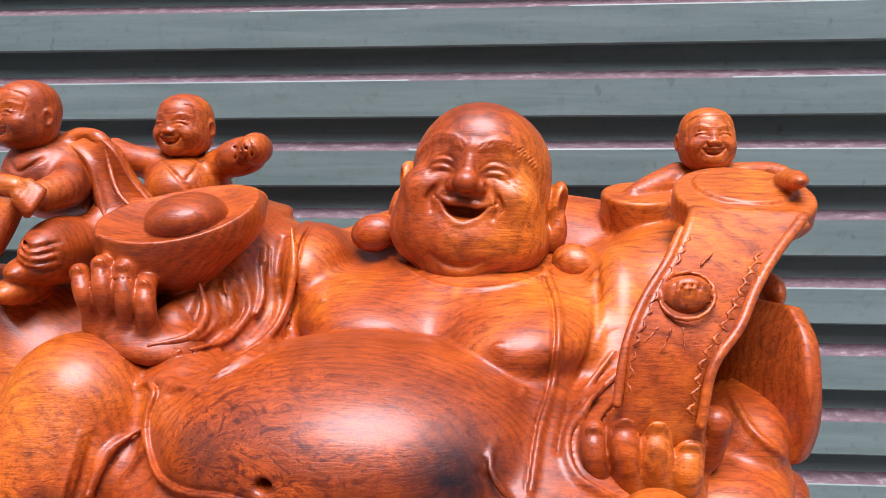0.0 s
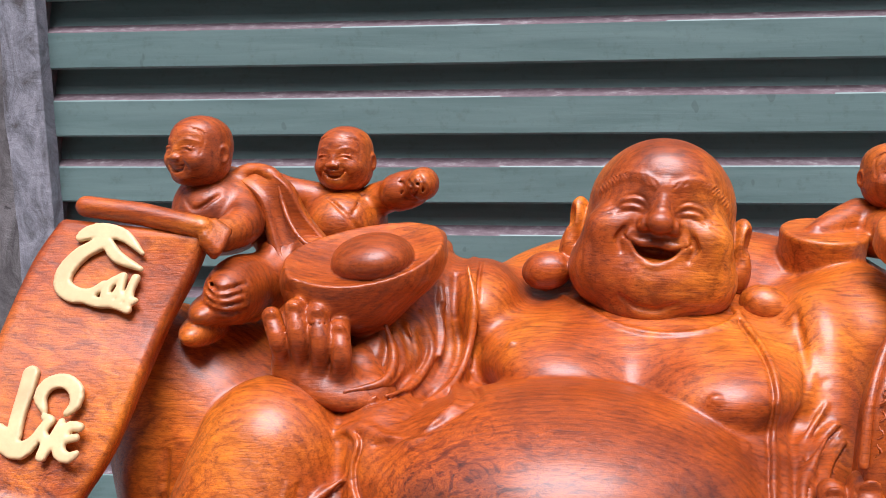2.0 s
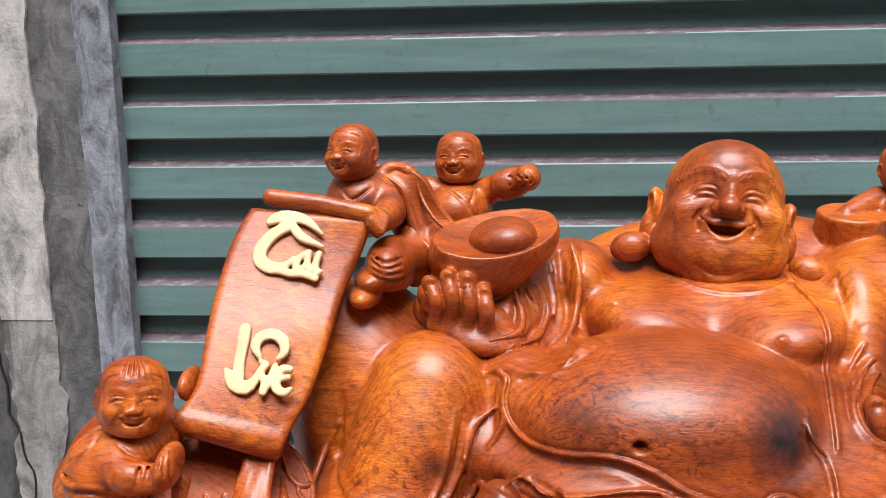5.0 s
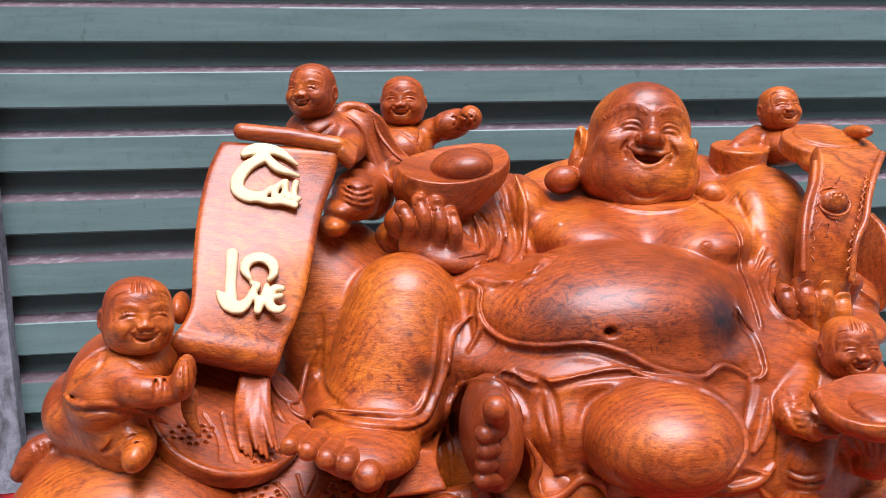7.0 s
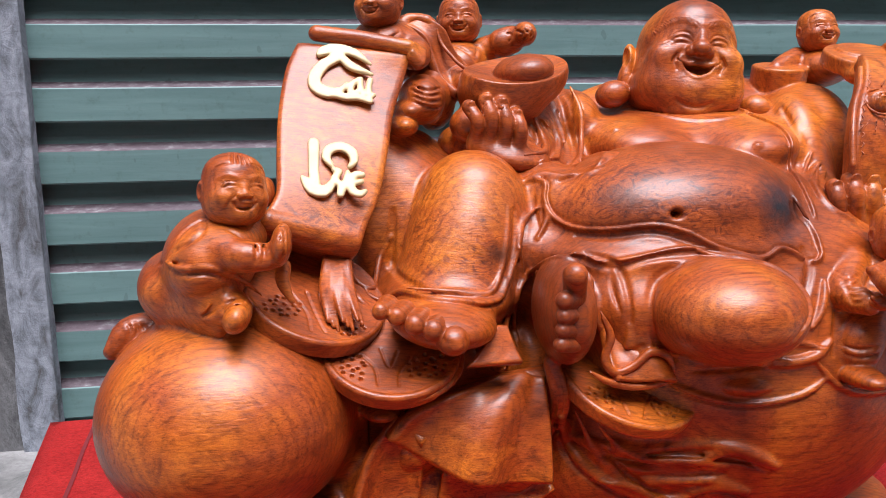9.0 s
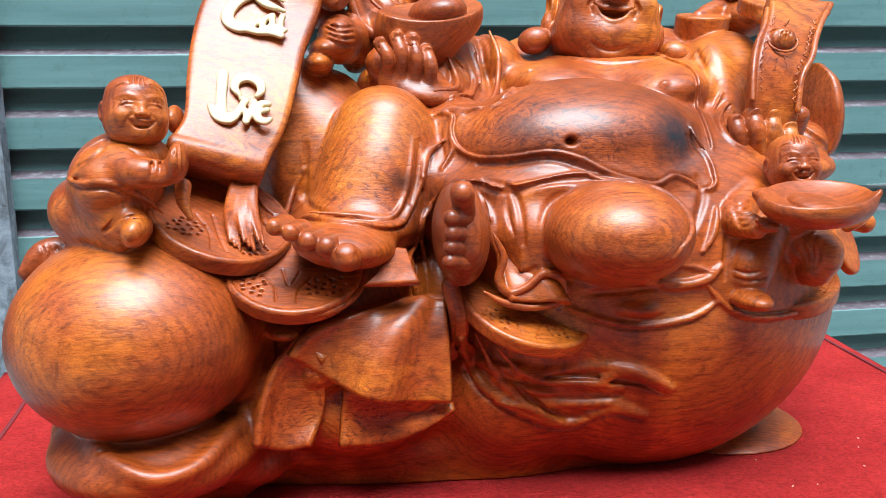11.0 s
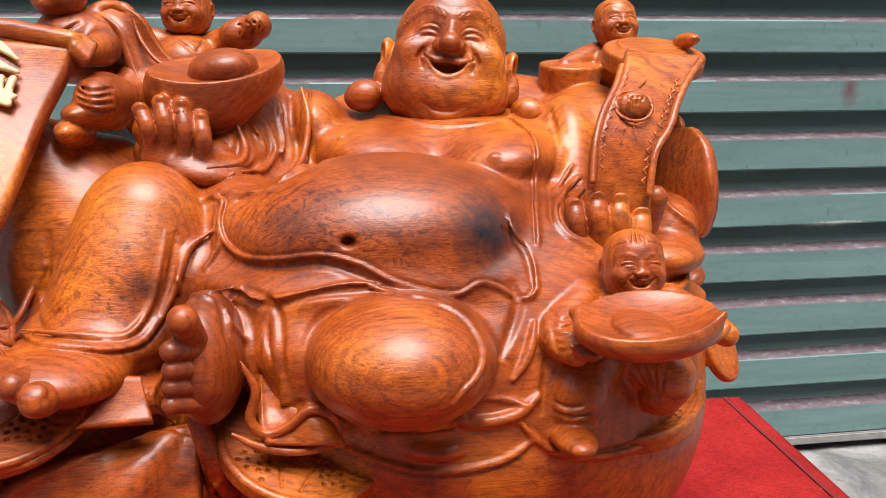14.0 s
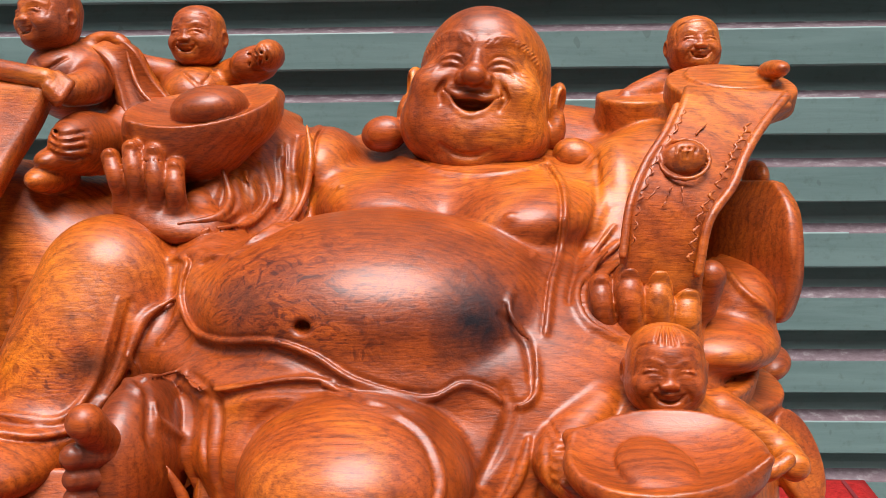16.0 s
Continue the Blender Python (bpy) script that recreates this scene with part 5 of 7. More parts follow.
body.ell((-0.1875, 0.625, 0.7191), (0.0136, 0.03, 0.0072), k=0.004)
# child on the shoulder
body.ell((0.1542, 0.635, 0.7355), (0.0341, 0.05, 0.0227))
body.tube((0.1291, 0.63, 0.7468, 0.0122), (0.1085, 0.62, 0.739, 0.0116), (0.0932, 0.61, 0.7353, 0.0076), k=0.005)
body.disc((0.099, 0.615, 0.721), (0.03, 0.0283), 0.034, (12, 0, 0))
body.tube((0.1713, 0.63, 0.749, 0.0095), (0.1958, 0.615, 0.7517, 0.0075), (0.2065, 0.6, 0.7449, 0.0057))
# child in prayer on the bundle
body.ell((-0.4952, 0.405, 0.5835), (0.0355, 0.06, 0.0401), (0, 30, 0))
body.ell((-0.4764, 0.395, 0.5996), (0.0249, 0.045, 0.0187), k=0.01)
body.ell((-0.5294, 0.43, 0.5574), (0.0272, 0.05, 0.029), k=0.01)
body.tube((-0.4932, 0.375, 0.5985, 0.0128), (-0.4693, 0.352, 0.5925, 0.0124), (-0.4492, 0.35, 0.5911, 0.0101), k=0.005)
body.tube((-0.5209, 0.405, 0.5497, 0.0237), (-0.493, 0.375, 0.5529, 0.0211), (-0.4774, 0.362, 0.55, 0.0151), k=0.006)
body.ell((-0.4725, 0.352, 0.5480), (0.0102, 0.022, 0.0132), (0, 25, 0), k=0.002)
body.tube((-0.548, 0.44, 0.522, 0.0117), (-0.5678, 0.435, 0.5186, 0.0124), (-0.5813, 0.428, 0.5049, 0.007))
body.tube((-0.5022, 0.37, 0.542, 0.008), (-0.4866, 0.36, 0.5376, 0.0064))
body.ell((-0.4523, 0.43, 0.6305), (0.007, 0.02, 0.0123))
body.ell((-0.4385, 0.352, 0.5995), (0.0078, 0.02, 0.0156), (0, 8, 0), k=0.004)
body.tube((-0.4381, 0.3358, 0.619, 0.0005), (-0.4381, 0.3358, 0.6081, 0.0011), (-0.4404, 0.3345, 0.5929, 0.0005), k=0.001, sink=True)
body.tube((-0.4375, 0.3473, 0.6143, 0.0005), (-0.435, 0.3367, 0.6076, 0.0011), (-0.4373, 0.3353, 0.5924, 0.0005), k=0.001, sink=True)
body.tube((-0.4345, 0.3466, 0.6131, 0.0005), (-0.4324, 0.3404, 0.6062, 0.0011), (-0.435, 0.3407, 0.5903, 0.0005), k=0.001, sink=True)
body.tube((-0.4321, 0.3495, 0.6109, 0.0005), (-0.4306, 0.3488, 0.6033, 0.0012), (-0.4458, 0.4181, 0.5633, 0.0006), k=0.001, sink=True)
body.tube((-0.5329, 0.3945, 0.5816, 0.0007), (-0.511, 0.3519, 0.5885, 0.0015), (-0.5001, 0.3458, 0.5858, 0.0015), (-0.4901, 0.3456, 0.5835, 0.0015), (-0.4812, 0.3498, 0.5802, 0.0015), (-0.4735, 0.3599, 0.5746, 0.0016), (-0.4683, 0.3824, 0.5646, 0.0007), k=0.003, sink=True)
body.tube((-0.4942, 0.3775, 0.6185, 0.0005), (-0.4942, 0.3596, 0.6099, 0.0012), (-0.504, 0.3558, 0.6026, 0.0012), (-0.5186, 0.3633, 0.5937, 0.0005), k=0.003, sink=True)
body.tube((-0.4563, 0.346, 0.6018, 0.0006), (-0.4537, 0.3401, 0.5957, 0.0012), (-0.4556, 0.3397, 0.5872, 0.0005), k=0.0015, sink=True)
body.tube((-0.4538, 0.3467, 0.6014, 0.0006), (-0.4512, 0.3406, 0.5954, 0.0012), (-0.4532, 0.3403, 0.5868, 0.0005), k=0.0015, sink=True)
body.tube((-0.4514, 0.3472, 0.6011, 0.0006), (-0.4487, 0.3408, 0.5951, 0.0012), (-0.4508, 0.3409, 0.5865, 0.0005), k=0.0015, sink=True)
body.tube((-0.4488, 0.3473, 0.6009, 0.0006), (-0.446, 0.3402, 0.5952, 0.0012), (-0.4484, 0.3415, 0.5861, 0.0006), k=0.0015, sink=True)
body.tube((-0.4794, 0.3559, 0.5693, 0.0006), (-0.4827, 0.3507, 0.5592, 0.0013), (-0.493, 0.3515, 0.5494, 0.0006), k=0.002, sink=True)
body.tube((-0.4824, 0.354, 0.569, 0.0006), (-0.4852, 0.3512, 0.558, 0.0013), (-0.4944, 0.3527, 0.549, 0.0006), k=0.002, sink=True)
body.tube((-0.4854, 0.3526, 0.5685, 0.0006), (-0.4877, 0.352, 0.5566, 0.0013), (-0.4959, 0.3537, 0.5486, 0.0006), k=0.002, sink=True)
body.tube((-0.4885, 0.3515, 0.568, 0.0006), (-0.4901, 0.3524, 0.5554, 0.0013), (-0.4973, 0.3548, 0.5483, 0.0006), k=0.002, sink=True)
body.tube((-0.5687, 0.4279, 0.5287, 0.0006), (-0.5645, 0.4239, 0.5232, 0.0014), (-0.5672, 0.4227, 0.5169, 0.0006), k=0.0015, sink=True)
body.tube((-0.5628, 0.4275, 0.5284, 0.0006), (-0.5591, 0.4248, 0.5224, 0.0014), (-0.5614, 0.4226, 0.5166, 0.0006), k=0.0015, sink=True)
body.tube((-0.557, 0.4276, 0.528, 0.0006), (-0.5532, 0.4242, 0.5222, 0.0014), (-0.5482, 0.4017, 0.5249, 0.0006), k=0.0015, sink=True)
# tassel and leaves below the scroll
for i in range(8):
    u = i / 7
    body.tube((-0.4065 + 0.017 * u, 0.420 + 0.004 * math.sin(3 * u), 0.577, 0.0034), (-0.4100 + 0.022 * u, 0.398 - 0.004 * math.sin(3 * u), 0.5545, 0.0034), (-0.4070 + 0.0265 * u, 0.379 - 0.002 * math.sin(3 * u), 0.5335 - 0.004 * (i % 3), 0.0016), k=0.0008)
body.tube((-0.4393, 0.372, 0.5794, 0.0065), (-0.4391, 0.366, 0.568, 0.0052), (-0.4328, 0.36, 0.5547, 0.002), k=0.003)
body.tube((-0.4302, 0.4241, 0.5601, 0.0008), (-0.4253, 0.4077, 0.5495, 0.0017), (-0.4191, 0.3931, 0.5393, 0.0017), (-0.41, 0.3821, 0.5298, 0.0008), k=0.003, sink=True)
# child with the tray
body.ell((0.0758, 0.4, 0.5416), (0.0392, 0.048, 0.032))
body.tube((0.0409, 0.388, 0.5577, 0.0151), (0.0174, 0.362, 0.5416, 0.015), (0.0213, 0.335, 0.536, 0.0093), k=0.003)
body.tube((0.1128, 0.4, 0.5519, 0.0135), (0.1409, 0.39, 0.5356, 0.0113), (0.1475, 0.375, 0.5307, 0.0091), k=0.005)
body.tube((0.0464, 0.372, 0.5219, 0.0228), (0.0287, 0.354, 0.5008, 0.0203), (0.0265, 0.354, 0.485, 0.0165))
body.tube((0.0809, 0.38, 0.5143, 0.0212), (0.097, 0.362, 0.5086, 0.0198), (0.0927, 0.362, 0.4936, 0.0159))
body.ell((0.022, 0.342, 0.475), (0.0153, 0.03, 0.0091), k=0.002)
body.tube((0.0101, 0.3458, 0.4992, 0.0007), (0.018, 0.3369, 0.4977, 0.0016), (0.0313, 0.3339, 0.5006, 0.0007), k=0.002, sink=True)
body.tube((0.0099, 0.3448, 0.4926, 0.0007), (0.0182, 0.3366, 0.491, 0.0016), (0.0324, 0.3352, 0.4936, 0.0007), k=0.002, sink=True)
body.tube((0.0695, 0.3614, 0.5177, 0.0008), (0.075, 0.3564, 0.5084, 0.0017), (0.0794, 0.3538, 0.4963, 0.0007), k=0.002, sink=True)
body.tube((0.0759, 0.3564, 0.5183, 0.0007), (0.0787, 0.3524, 0.509, 0.0017), (0.0811, 0.3515, 0.4966, 0.0007), k=0.002, sink=True)
body.tube((0.0821, 0.3513, 0.5189, 0.0007), (0.0826, 0.3486, 0.5095, 0.0016), (0.083, 0.3495, 0.497, 0.0007), k=0.002, sink=True)
body.tube((0.089, 0.3474, 0.5193, 0.0007), (0.0867, 0.3453, 0.5099, 0.0016), (0.085, 0.3478, 0.4972, 0.0007), k=0.002, sink=True)
body.tube((0.0114, 0.3689, 0.558, 0.0007), (0.0162, 0.3532, 0.5538, 0.0015), (0.0298, 0.3595, 0.5546, 0.0007), k=0.0015, sink=True)
body.tube((0.0096, 0.36, 0.5542, 0.0007), (0.0128, 0.3463, 0.5499, 0.0015), (0.0272, 0.3543, 0.5504, 0.0007), k=0.0015, sink=True)
body.tube((0.0086, 0.3527, 0.5502, 0.0007), (0.0108, 0.3422, 0.5458, 0.0015), (0.0191, 0.3393, 0.5477, 0.0007), k=0.0015, sink=True)
body.tube((0.008, 0.3464, 0.5463, 0.0007), (0.0095, 0.3394, 0.5414, 0.0015), (0.0161, 0.3335, 0.5439, 0.0007), k=0.0015, sink=True)
body.tube((0.0087, 0.3426, 0.542, 0.0007), (0.0092, 0.3384, 0.5369, 0.0015), (0.0145, 0.3301, 0.5397, 0.0007), k=0.0015, sink=True)
body.tube((0.1222, 0.362, 0.5298, 0.005), (0.1297, 0.358, 0.5351, 0.0049), (0.1387, 0.36, 0.5405, 0.004), k=0.002)
# S-curled hem
body.tube((-0.1971, 0.352, 0.5377, 0.0015), (-0.1875, 0.352, 0.5167, 0.0034), (-0.1921, 0.352, 0.4982, 0.0034), (-0.1828, 0.352, 0.4864, 0.0034), (-0.1672, 0.352, 0.4915, 0.0034), (-0.1538, 0.352, 0.5019, 0.0034), (-0.1402, 0.352, 0.4978, 0.0034), (-0.1342, 0.352, 0.4865, 0.0015), k=0.002)
body.tube((-0.1342, 0.352, 0.4865, 0.0014), (-0.1419, 0.352, 0.4766, 0.0032), (-0.1656, 0.352, 0.4736, 0.0032), (-0.1879, 0.352, 0.4791, 0.0032), (-0.2038, 0.352, 0.4883, 0.0014), k=0.002)
body.tube((-0.1853, 0.3685, 0.5217, 0.0014), (-0.1809, 0.3639, 0.5064, 0.0032), (-0.1707, 0.3589, 0.4985, 0.0032), (-0.1592, 0.3549, 0.5057, 0.0014), k=0.003, sink=True)
# ribbons on the sack
body.tube((-0.1719, 0.3815, 0.4144, 0.0012), (-0.1463, 0.3733, 0.4097, 0.0026), (-0.1085, 0.3603, 0.4165, 0.0026), (-0.0799, 0.3497, 0.4166, 0.0026), (-0.0563, 0.3474, 0.4068, 0.0026), (-0.0395, 0.3519, 0.3957, 0.0012), k=0.006)
body.tube((-0.1889, 0.3708, 0.4343, 0.0012), (-0.1679, 0.3764, 0.4105, 0.0026), (-0.1468, 0.3695, 0.4025, 0.0026), (-0.113, 0.3602, 0.4023, 0.0026), (-0.0827, 0.3576, 0.3975, 0.0012), k=0.006)
body.tube((-0.2055, 0.384, 0.4444, 0.0012), (-0.1852, 0.3846, 0.4039, 0.0026), (-0.1602, 0.3739, 0.3785, 0.0026), (-0.129, 0.3775, 0.3603, 0.0012), k=0.006)
body.tube((-0.151, 0.3768, 0.3813, 0.0011), (-0.1161, 0.3709, 0.3801, 0.0024), (-0.0839, 0.3632, 0.3805, 0.0024), (-0.0592, 0.3625, 0.3695, 0.0011), k=0.006)
body.tube((-0.1467, 0.3699, 0.4055, 0.001), (-0.1128, 0.3612, 0.4069, 0.0022), (-0.0827, 0.3576, 0.4034, 0.0022), (-0.0607, 0.3564, 0.3982, 0.001), k=0.003, sink=True)
body.tube((-0.1639, 0.3737, 0.4043, 0.0014), (-0.1424, 0.3717, 0.3934, 0.003), (-0.108, 0.3653, 0.3907, 0.003), (-0.0822, 0.3603, 0.389, 0.0014), k=0.004, sink=True)
body.tube((-0.1809, 0.3794, 0.408, 0.0012), (-0.1554, 0.3771, 0.3829, 0.0026), (-0.1288, 0.3787, 0.3669, 0.0026), (-0.1072, 0.3718, 0.3654, 0.0012), k=0.003, sink=True)
body.tube((-0.1993, 0.3758, 0.4399, 0.0009), (-0.1829, 0.3805, 0.4114, 0.002), (-0.1642, 0.3745, 0.3925, 0.0009), k=0.002, sink=True)
# jacket, cuffs and trousers of the praying child
body.tube((-0.5219, 0.3634, 0.588, 0.001), (-0.5099, 0.3506, 0.5852, 0.0022), (-0.4873, 0.3472, 0.5849, 0.0022), (-0.4682, 0.3617, 0.572, 0.0022), (-0.4561, 0.3739, 0.5578, 0.001), k=0.0015)
body.tube((-0.5197, 0.3606, 0.5839, 0.0007), (-0.5084, 0.3491, 0.5809, 0.0015), (-0.4877, 0.3473, 0.5801, 0.0015), (-0.4693, 0.3615, 0.5668, 0.0007), k=0.002, sink=True)
body.tube((-0.4599, 0.3569, 0.6023, 0.0007), (-0.4551, 0.3413, 0.5966, 0.0015), (-0.4572, 0.3392, 0.5883, 0.0007), k=0.0012, sink=True)
body.tube((-0.4545, 0.359, 0.6022, 0.0007), (-0.4498, 0.3435, 0.5968, 0.0015), (-0.4518, 0.3408, 0.5886, 0.0007), k=0.0012, sink=True)
body.tube((-0.4942, 0.3545, 0.5493, 0.0006), (-0.4785, 0.3499, 0.5588, 0.0014), (-0.4649, 0.3638, 0.5582, 0.0006), k=0.0015, sink=True)
body.tube((-0.485, 0.3496, 0.5456, 0.0006), (-0.4718, 0.3425, 0.5571, 0.0014), (-0.4631, 0.3585, 0.5554, 0.0006), k=0.0015, sink=True)
body.tube((-0.5138, 0.3655, 0.603, 0.0007), (-0.5067, 0.3702, 0.6114, 0.0016), (-0.4936, 0.3763, 0.6172, 0.0007), k=0.002, sink=True)
body.tube((-0.4764, 0.3582, 0.6109, 0.0006), (-0.4634, 0.3564, 0.6042, 0.0014), (-0.4505, 0.3723, 0.6015, 0.0006), k=0.002, sink=True)
# sleeve about the hand with the sceptre
body.tube((0.0319, 0.4353, 0.6009, 0.001), (0.0347, 0.4561, 0.6147, 0.0022), (0.0484, 0.4758, 0.6308, 0.0022), (0.0652, 0.4909, 0.6481, 0.001), k=0.002)
body.tube((0.0374, 0.4083, 0.5986, 0.001), (0.0357, 0.4292, 0.6104, 0.0022), (0.0448, 0.4501, 0.627, 0.0022), (0.0575, 0.4668, 0.6359, 0.001), k=0.002)
body.tube((0.0346, 0.4202, 0.6028, 0.0007), (0.0352, 0.4397, 0.6127, 0.0016), (0.0463, 0.4601, 0.6292, 0.0016), (0.0613, 0.4774, 0.6413, 0.0007), k=0.002, sink=True)
# folds of the sleeve under the ingot
body.tube((-0.2074, 0.513, 0.6858, 0.0014), (-0.2008, 0.5051, 0.6664, 0.003), (-0.2046, 0.4869, 0.6559, 0.003), (-0.2267, 0.473, 0.6531, 0.0014), k=0.002)
body.tube((-0.1988, 0.5242, 0.6836, 0.0015), (-0.1889, 0.508, 0.6639, 0.0034), (-0.1948, 0.4952, 0.6511, 0.0034), (-0.2064, 0.4745, 0.6471, 0.0015), k=0.003, sink=True)
body.tube((-0.1868, 0.5398, 0.6886, 0.0012), (-0.1787, 0.5291, 0.6648, 0.0026), (-0.1852, 0.5112, 0.6514, 0.0026), (-0.1935, 0.491, 0.6462, 0.0012), k=0.002)
body.tube((-0.1726, 0.5494, 0.6909, 0.0014), (-0.1677, 0.5409, 0.6682, 0.0032), (-0.1732, 0.52, 0.6524, 0.0032), (-0.1862, 0.4973, 0.6429, 0.0014), k=0.003, sink=True)
body.tube((-0.1566, 0.5635, 0.7154, 0.0013), (-0.1512, 0.5464, 0.6916, 0.0028), (-0.1544, 0.5333, 0.6641, 0.0028), (-0.1628, 0.5113, 0.6478, 0.0028), (-0.1818, 0.4868, 0.6393, 0.0028), (-0.2021, 0.4632, 0.6405, 0.0013), k=0.002)
# folds of the robe over the lap
body.tube((-0.224, 0.3793, 0.5801, 0.0012), (-0.2085, 0.3652, 0.5749, 0.0026), (-0.2028, 0.3487, 0.5545, 0.0026), (-0.1973, 0.3516, 0.5336, 0.0012), k=0.003, sink=True)
body.tube((-0.18, 0.3793, 0.5727, 0.0009), (-0.1801, 0.3701, 0.5508, 0.002), (-0.177, 0.3596, 0.5335, 0.0009), k=0.002, sink=True)
body.tube((-0.0263, 0.3496, 0.5316, 0.0014), (-0.0166, 0.3608, 0.5466, 0.003), (-0.0097, 0.3693, 0.5626, 0.003), (-0.0121, 0.3765, 0.5749, 0.0014), k=0.004, sink=True)
body.tube((-0.0382, 0.3446, 0.5054, 0.0012), (-0.0201, 0.3471, 0.5011, 0.0026), (-0.0084, 0.3425, 0.4981, 0.0012), k=0.002)
# robe about the raised leg
body.tube((-0.3482, 0.475, 0.5838, 0.0012), (-0.3591, 0.4718, 0.5657, 0.0026), (-0.3647, 0.4545, 0.5486, 0.0026), (-0.3679, 0.4387, 0.5451, 0.0026), (-0.3801, 0.4386, 0.5499, 0.0026), (-0.3905, 0.4506, 0.5644, 0.0012), k=0.002)
body.tube((-0.2515, 0.4304, 0.6114, 0.001), (-0.2561, 0.418, 0.586, 0.0022), (-0.2629, 0.4095, 0.561, 0.0022), (-0.2766, 0.3941, 0.5463, 0.0022), (-0.3084, 0.3918, 0.5499, 0.0022), (-0.3436, 0.3993, 0.5529, 0.001), k=0.002)
body.tube((-0.2454, 0.4338, 0.609, 0.0011), (-0.2493, 0.4213, 0.5812, 0.0024), (-0.2561, 0.4099, 0.5564, 0.0011), k=0.003, sink=True)
body.plane(2, 0.2895, False)
skins = [body.skin()]
# tray, feet and coin marks at a finer grain
fine = Carving((-0.01, 0.26, 0.50), (0.16, 0.42, 0.62), 0.0014)
fine.ell((0.0637, 0.318, 0.5582), (0.0511, 0.036, 0.0201), (10, -2, 12))
fine.tube((0.0239, 0.33, 0.5631, 0.0041), (0.018, 0.332, 0.5649, 0.0028), k=0.01)
fine.tube((0.1, 0.305, 0.5644, 0.004), (0.1057, 0.303, 0.5667, 0.0027), k=0.01)
fine.ell((0.0583, 0.312, 0.5789), (0.0574, 0.038, 0.0233), (14, -2, 12), k=0.0012, sink=True)
fine.ell((0.0574, 0.312, 0.5581), (0.0189, 0.022, 0.0054), (12, 0, 10), k=0.002)
fine.ell((0.0272, 0.335, 0.5386), (0.0121, 0.02, 0.0065), k=0.002)
fine.tube((0.0146, 0.322, 0.5445, 0.0023), (0.0208, 0.322, 0.5388, 0.0023), k=0.001)
fine.tube((0.019, 0.322, 0.5444, 0.0023), (0.0247, 0.322, 0.5387, 0.0023), k=0.001)
fine.tube((0.0234, 0.322, 0.5442, 0.0023), (0.0286, 0.322, 0.5385, 0.0023), k=0.001)
fine.tube((0.0278, 0.322, 0.5441, 0.0023), (0.0326, 0.322, 0.5384, 0.0023), k=0.001)
skins.append(fine.skin())
toes = Carving((-0.40, 0.29, 0.42), (-0.19, 0.42, 0.63), 0.0014)
toes.ell((-0.3149, 0.347, 0.5234), (0.0134, 0.023, 0.0122))
toes.tube((-0.3687, 0.341, 0.5488, 0.0067), (-0.3616, 0.362, 0.548, 0.0086), k=0.0015)
toes.tube((-0.3568, 0.341, 0.5442, 0.0071), (-0.3493, 0.362, 0.5432, 0.009), k=0.0015)
toes.tube((-0.3437, 0.341, 0.5373, 0.008), (-0.3357, 0.362, 0.5361, 0.0099), k=0.0015)
toes.tube((-0.3297, 0.341, 0.5324, 0.0088), (-0.321, 0.362, 0.5311, 0.0108), k=0.0015)
toes.tube((-0.2254, 0.326, 0.5726, 0.0095), (-0.2218, 0.338, 0.5567, 0.0089), k=0.003)
toes.tube((-0.2334, 0.327, 0.5536, 0.007), (-0.2192, 0.338, 0.5508, 0.0071), k=0.0015)
toes.tube((-0.2335, 0.327, 0.5417, 0.0065), (-0.2193, 0.338, 0.5387, 0.0067), k=0.0015)
toes.tube((-0.2345, 0.327, 0.5307, 0.0061), (-0.2203, 0.338, 0.5274, 0.0062), k=0.0015)
toes.tube((-0.2355, 0.327, 0.5196, 0.0061), (-0.2213, 0.338, 0.5161, 0.0063), k=0.0015)
for x, z, r in ((-0.3687, 0.5488, 0.0067), (-0.3568, 0.5442, 0.0071), (-0.3437, 0.5373, 0.008), (-0.3297, 0.5324, 0.0088)):
    toes.ell((x - 0.0006, 0.3385, z + 0.62 * r), (0.62 * r, 0.6 * r, 0.3 * r), (38, 0, 0), k=0.0006)
toes.ell((-0.3152, 0.331, 0.5306), (0.0080, 0.0075, 0.0034), (40, 0, 0), k=0.0006)
skins.append(toes.skin())


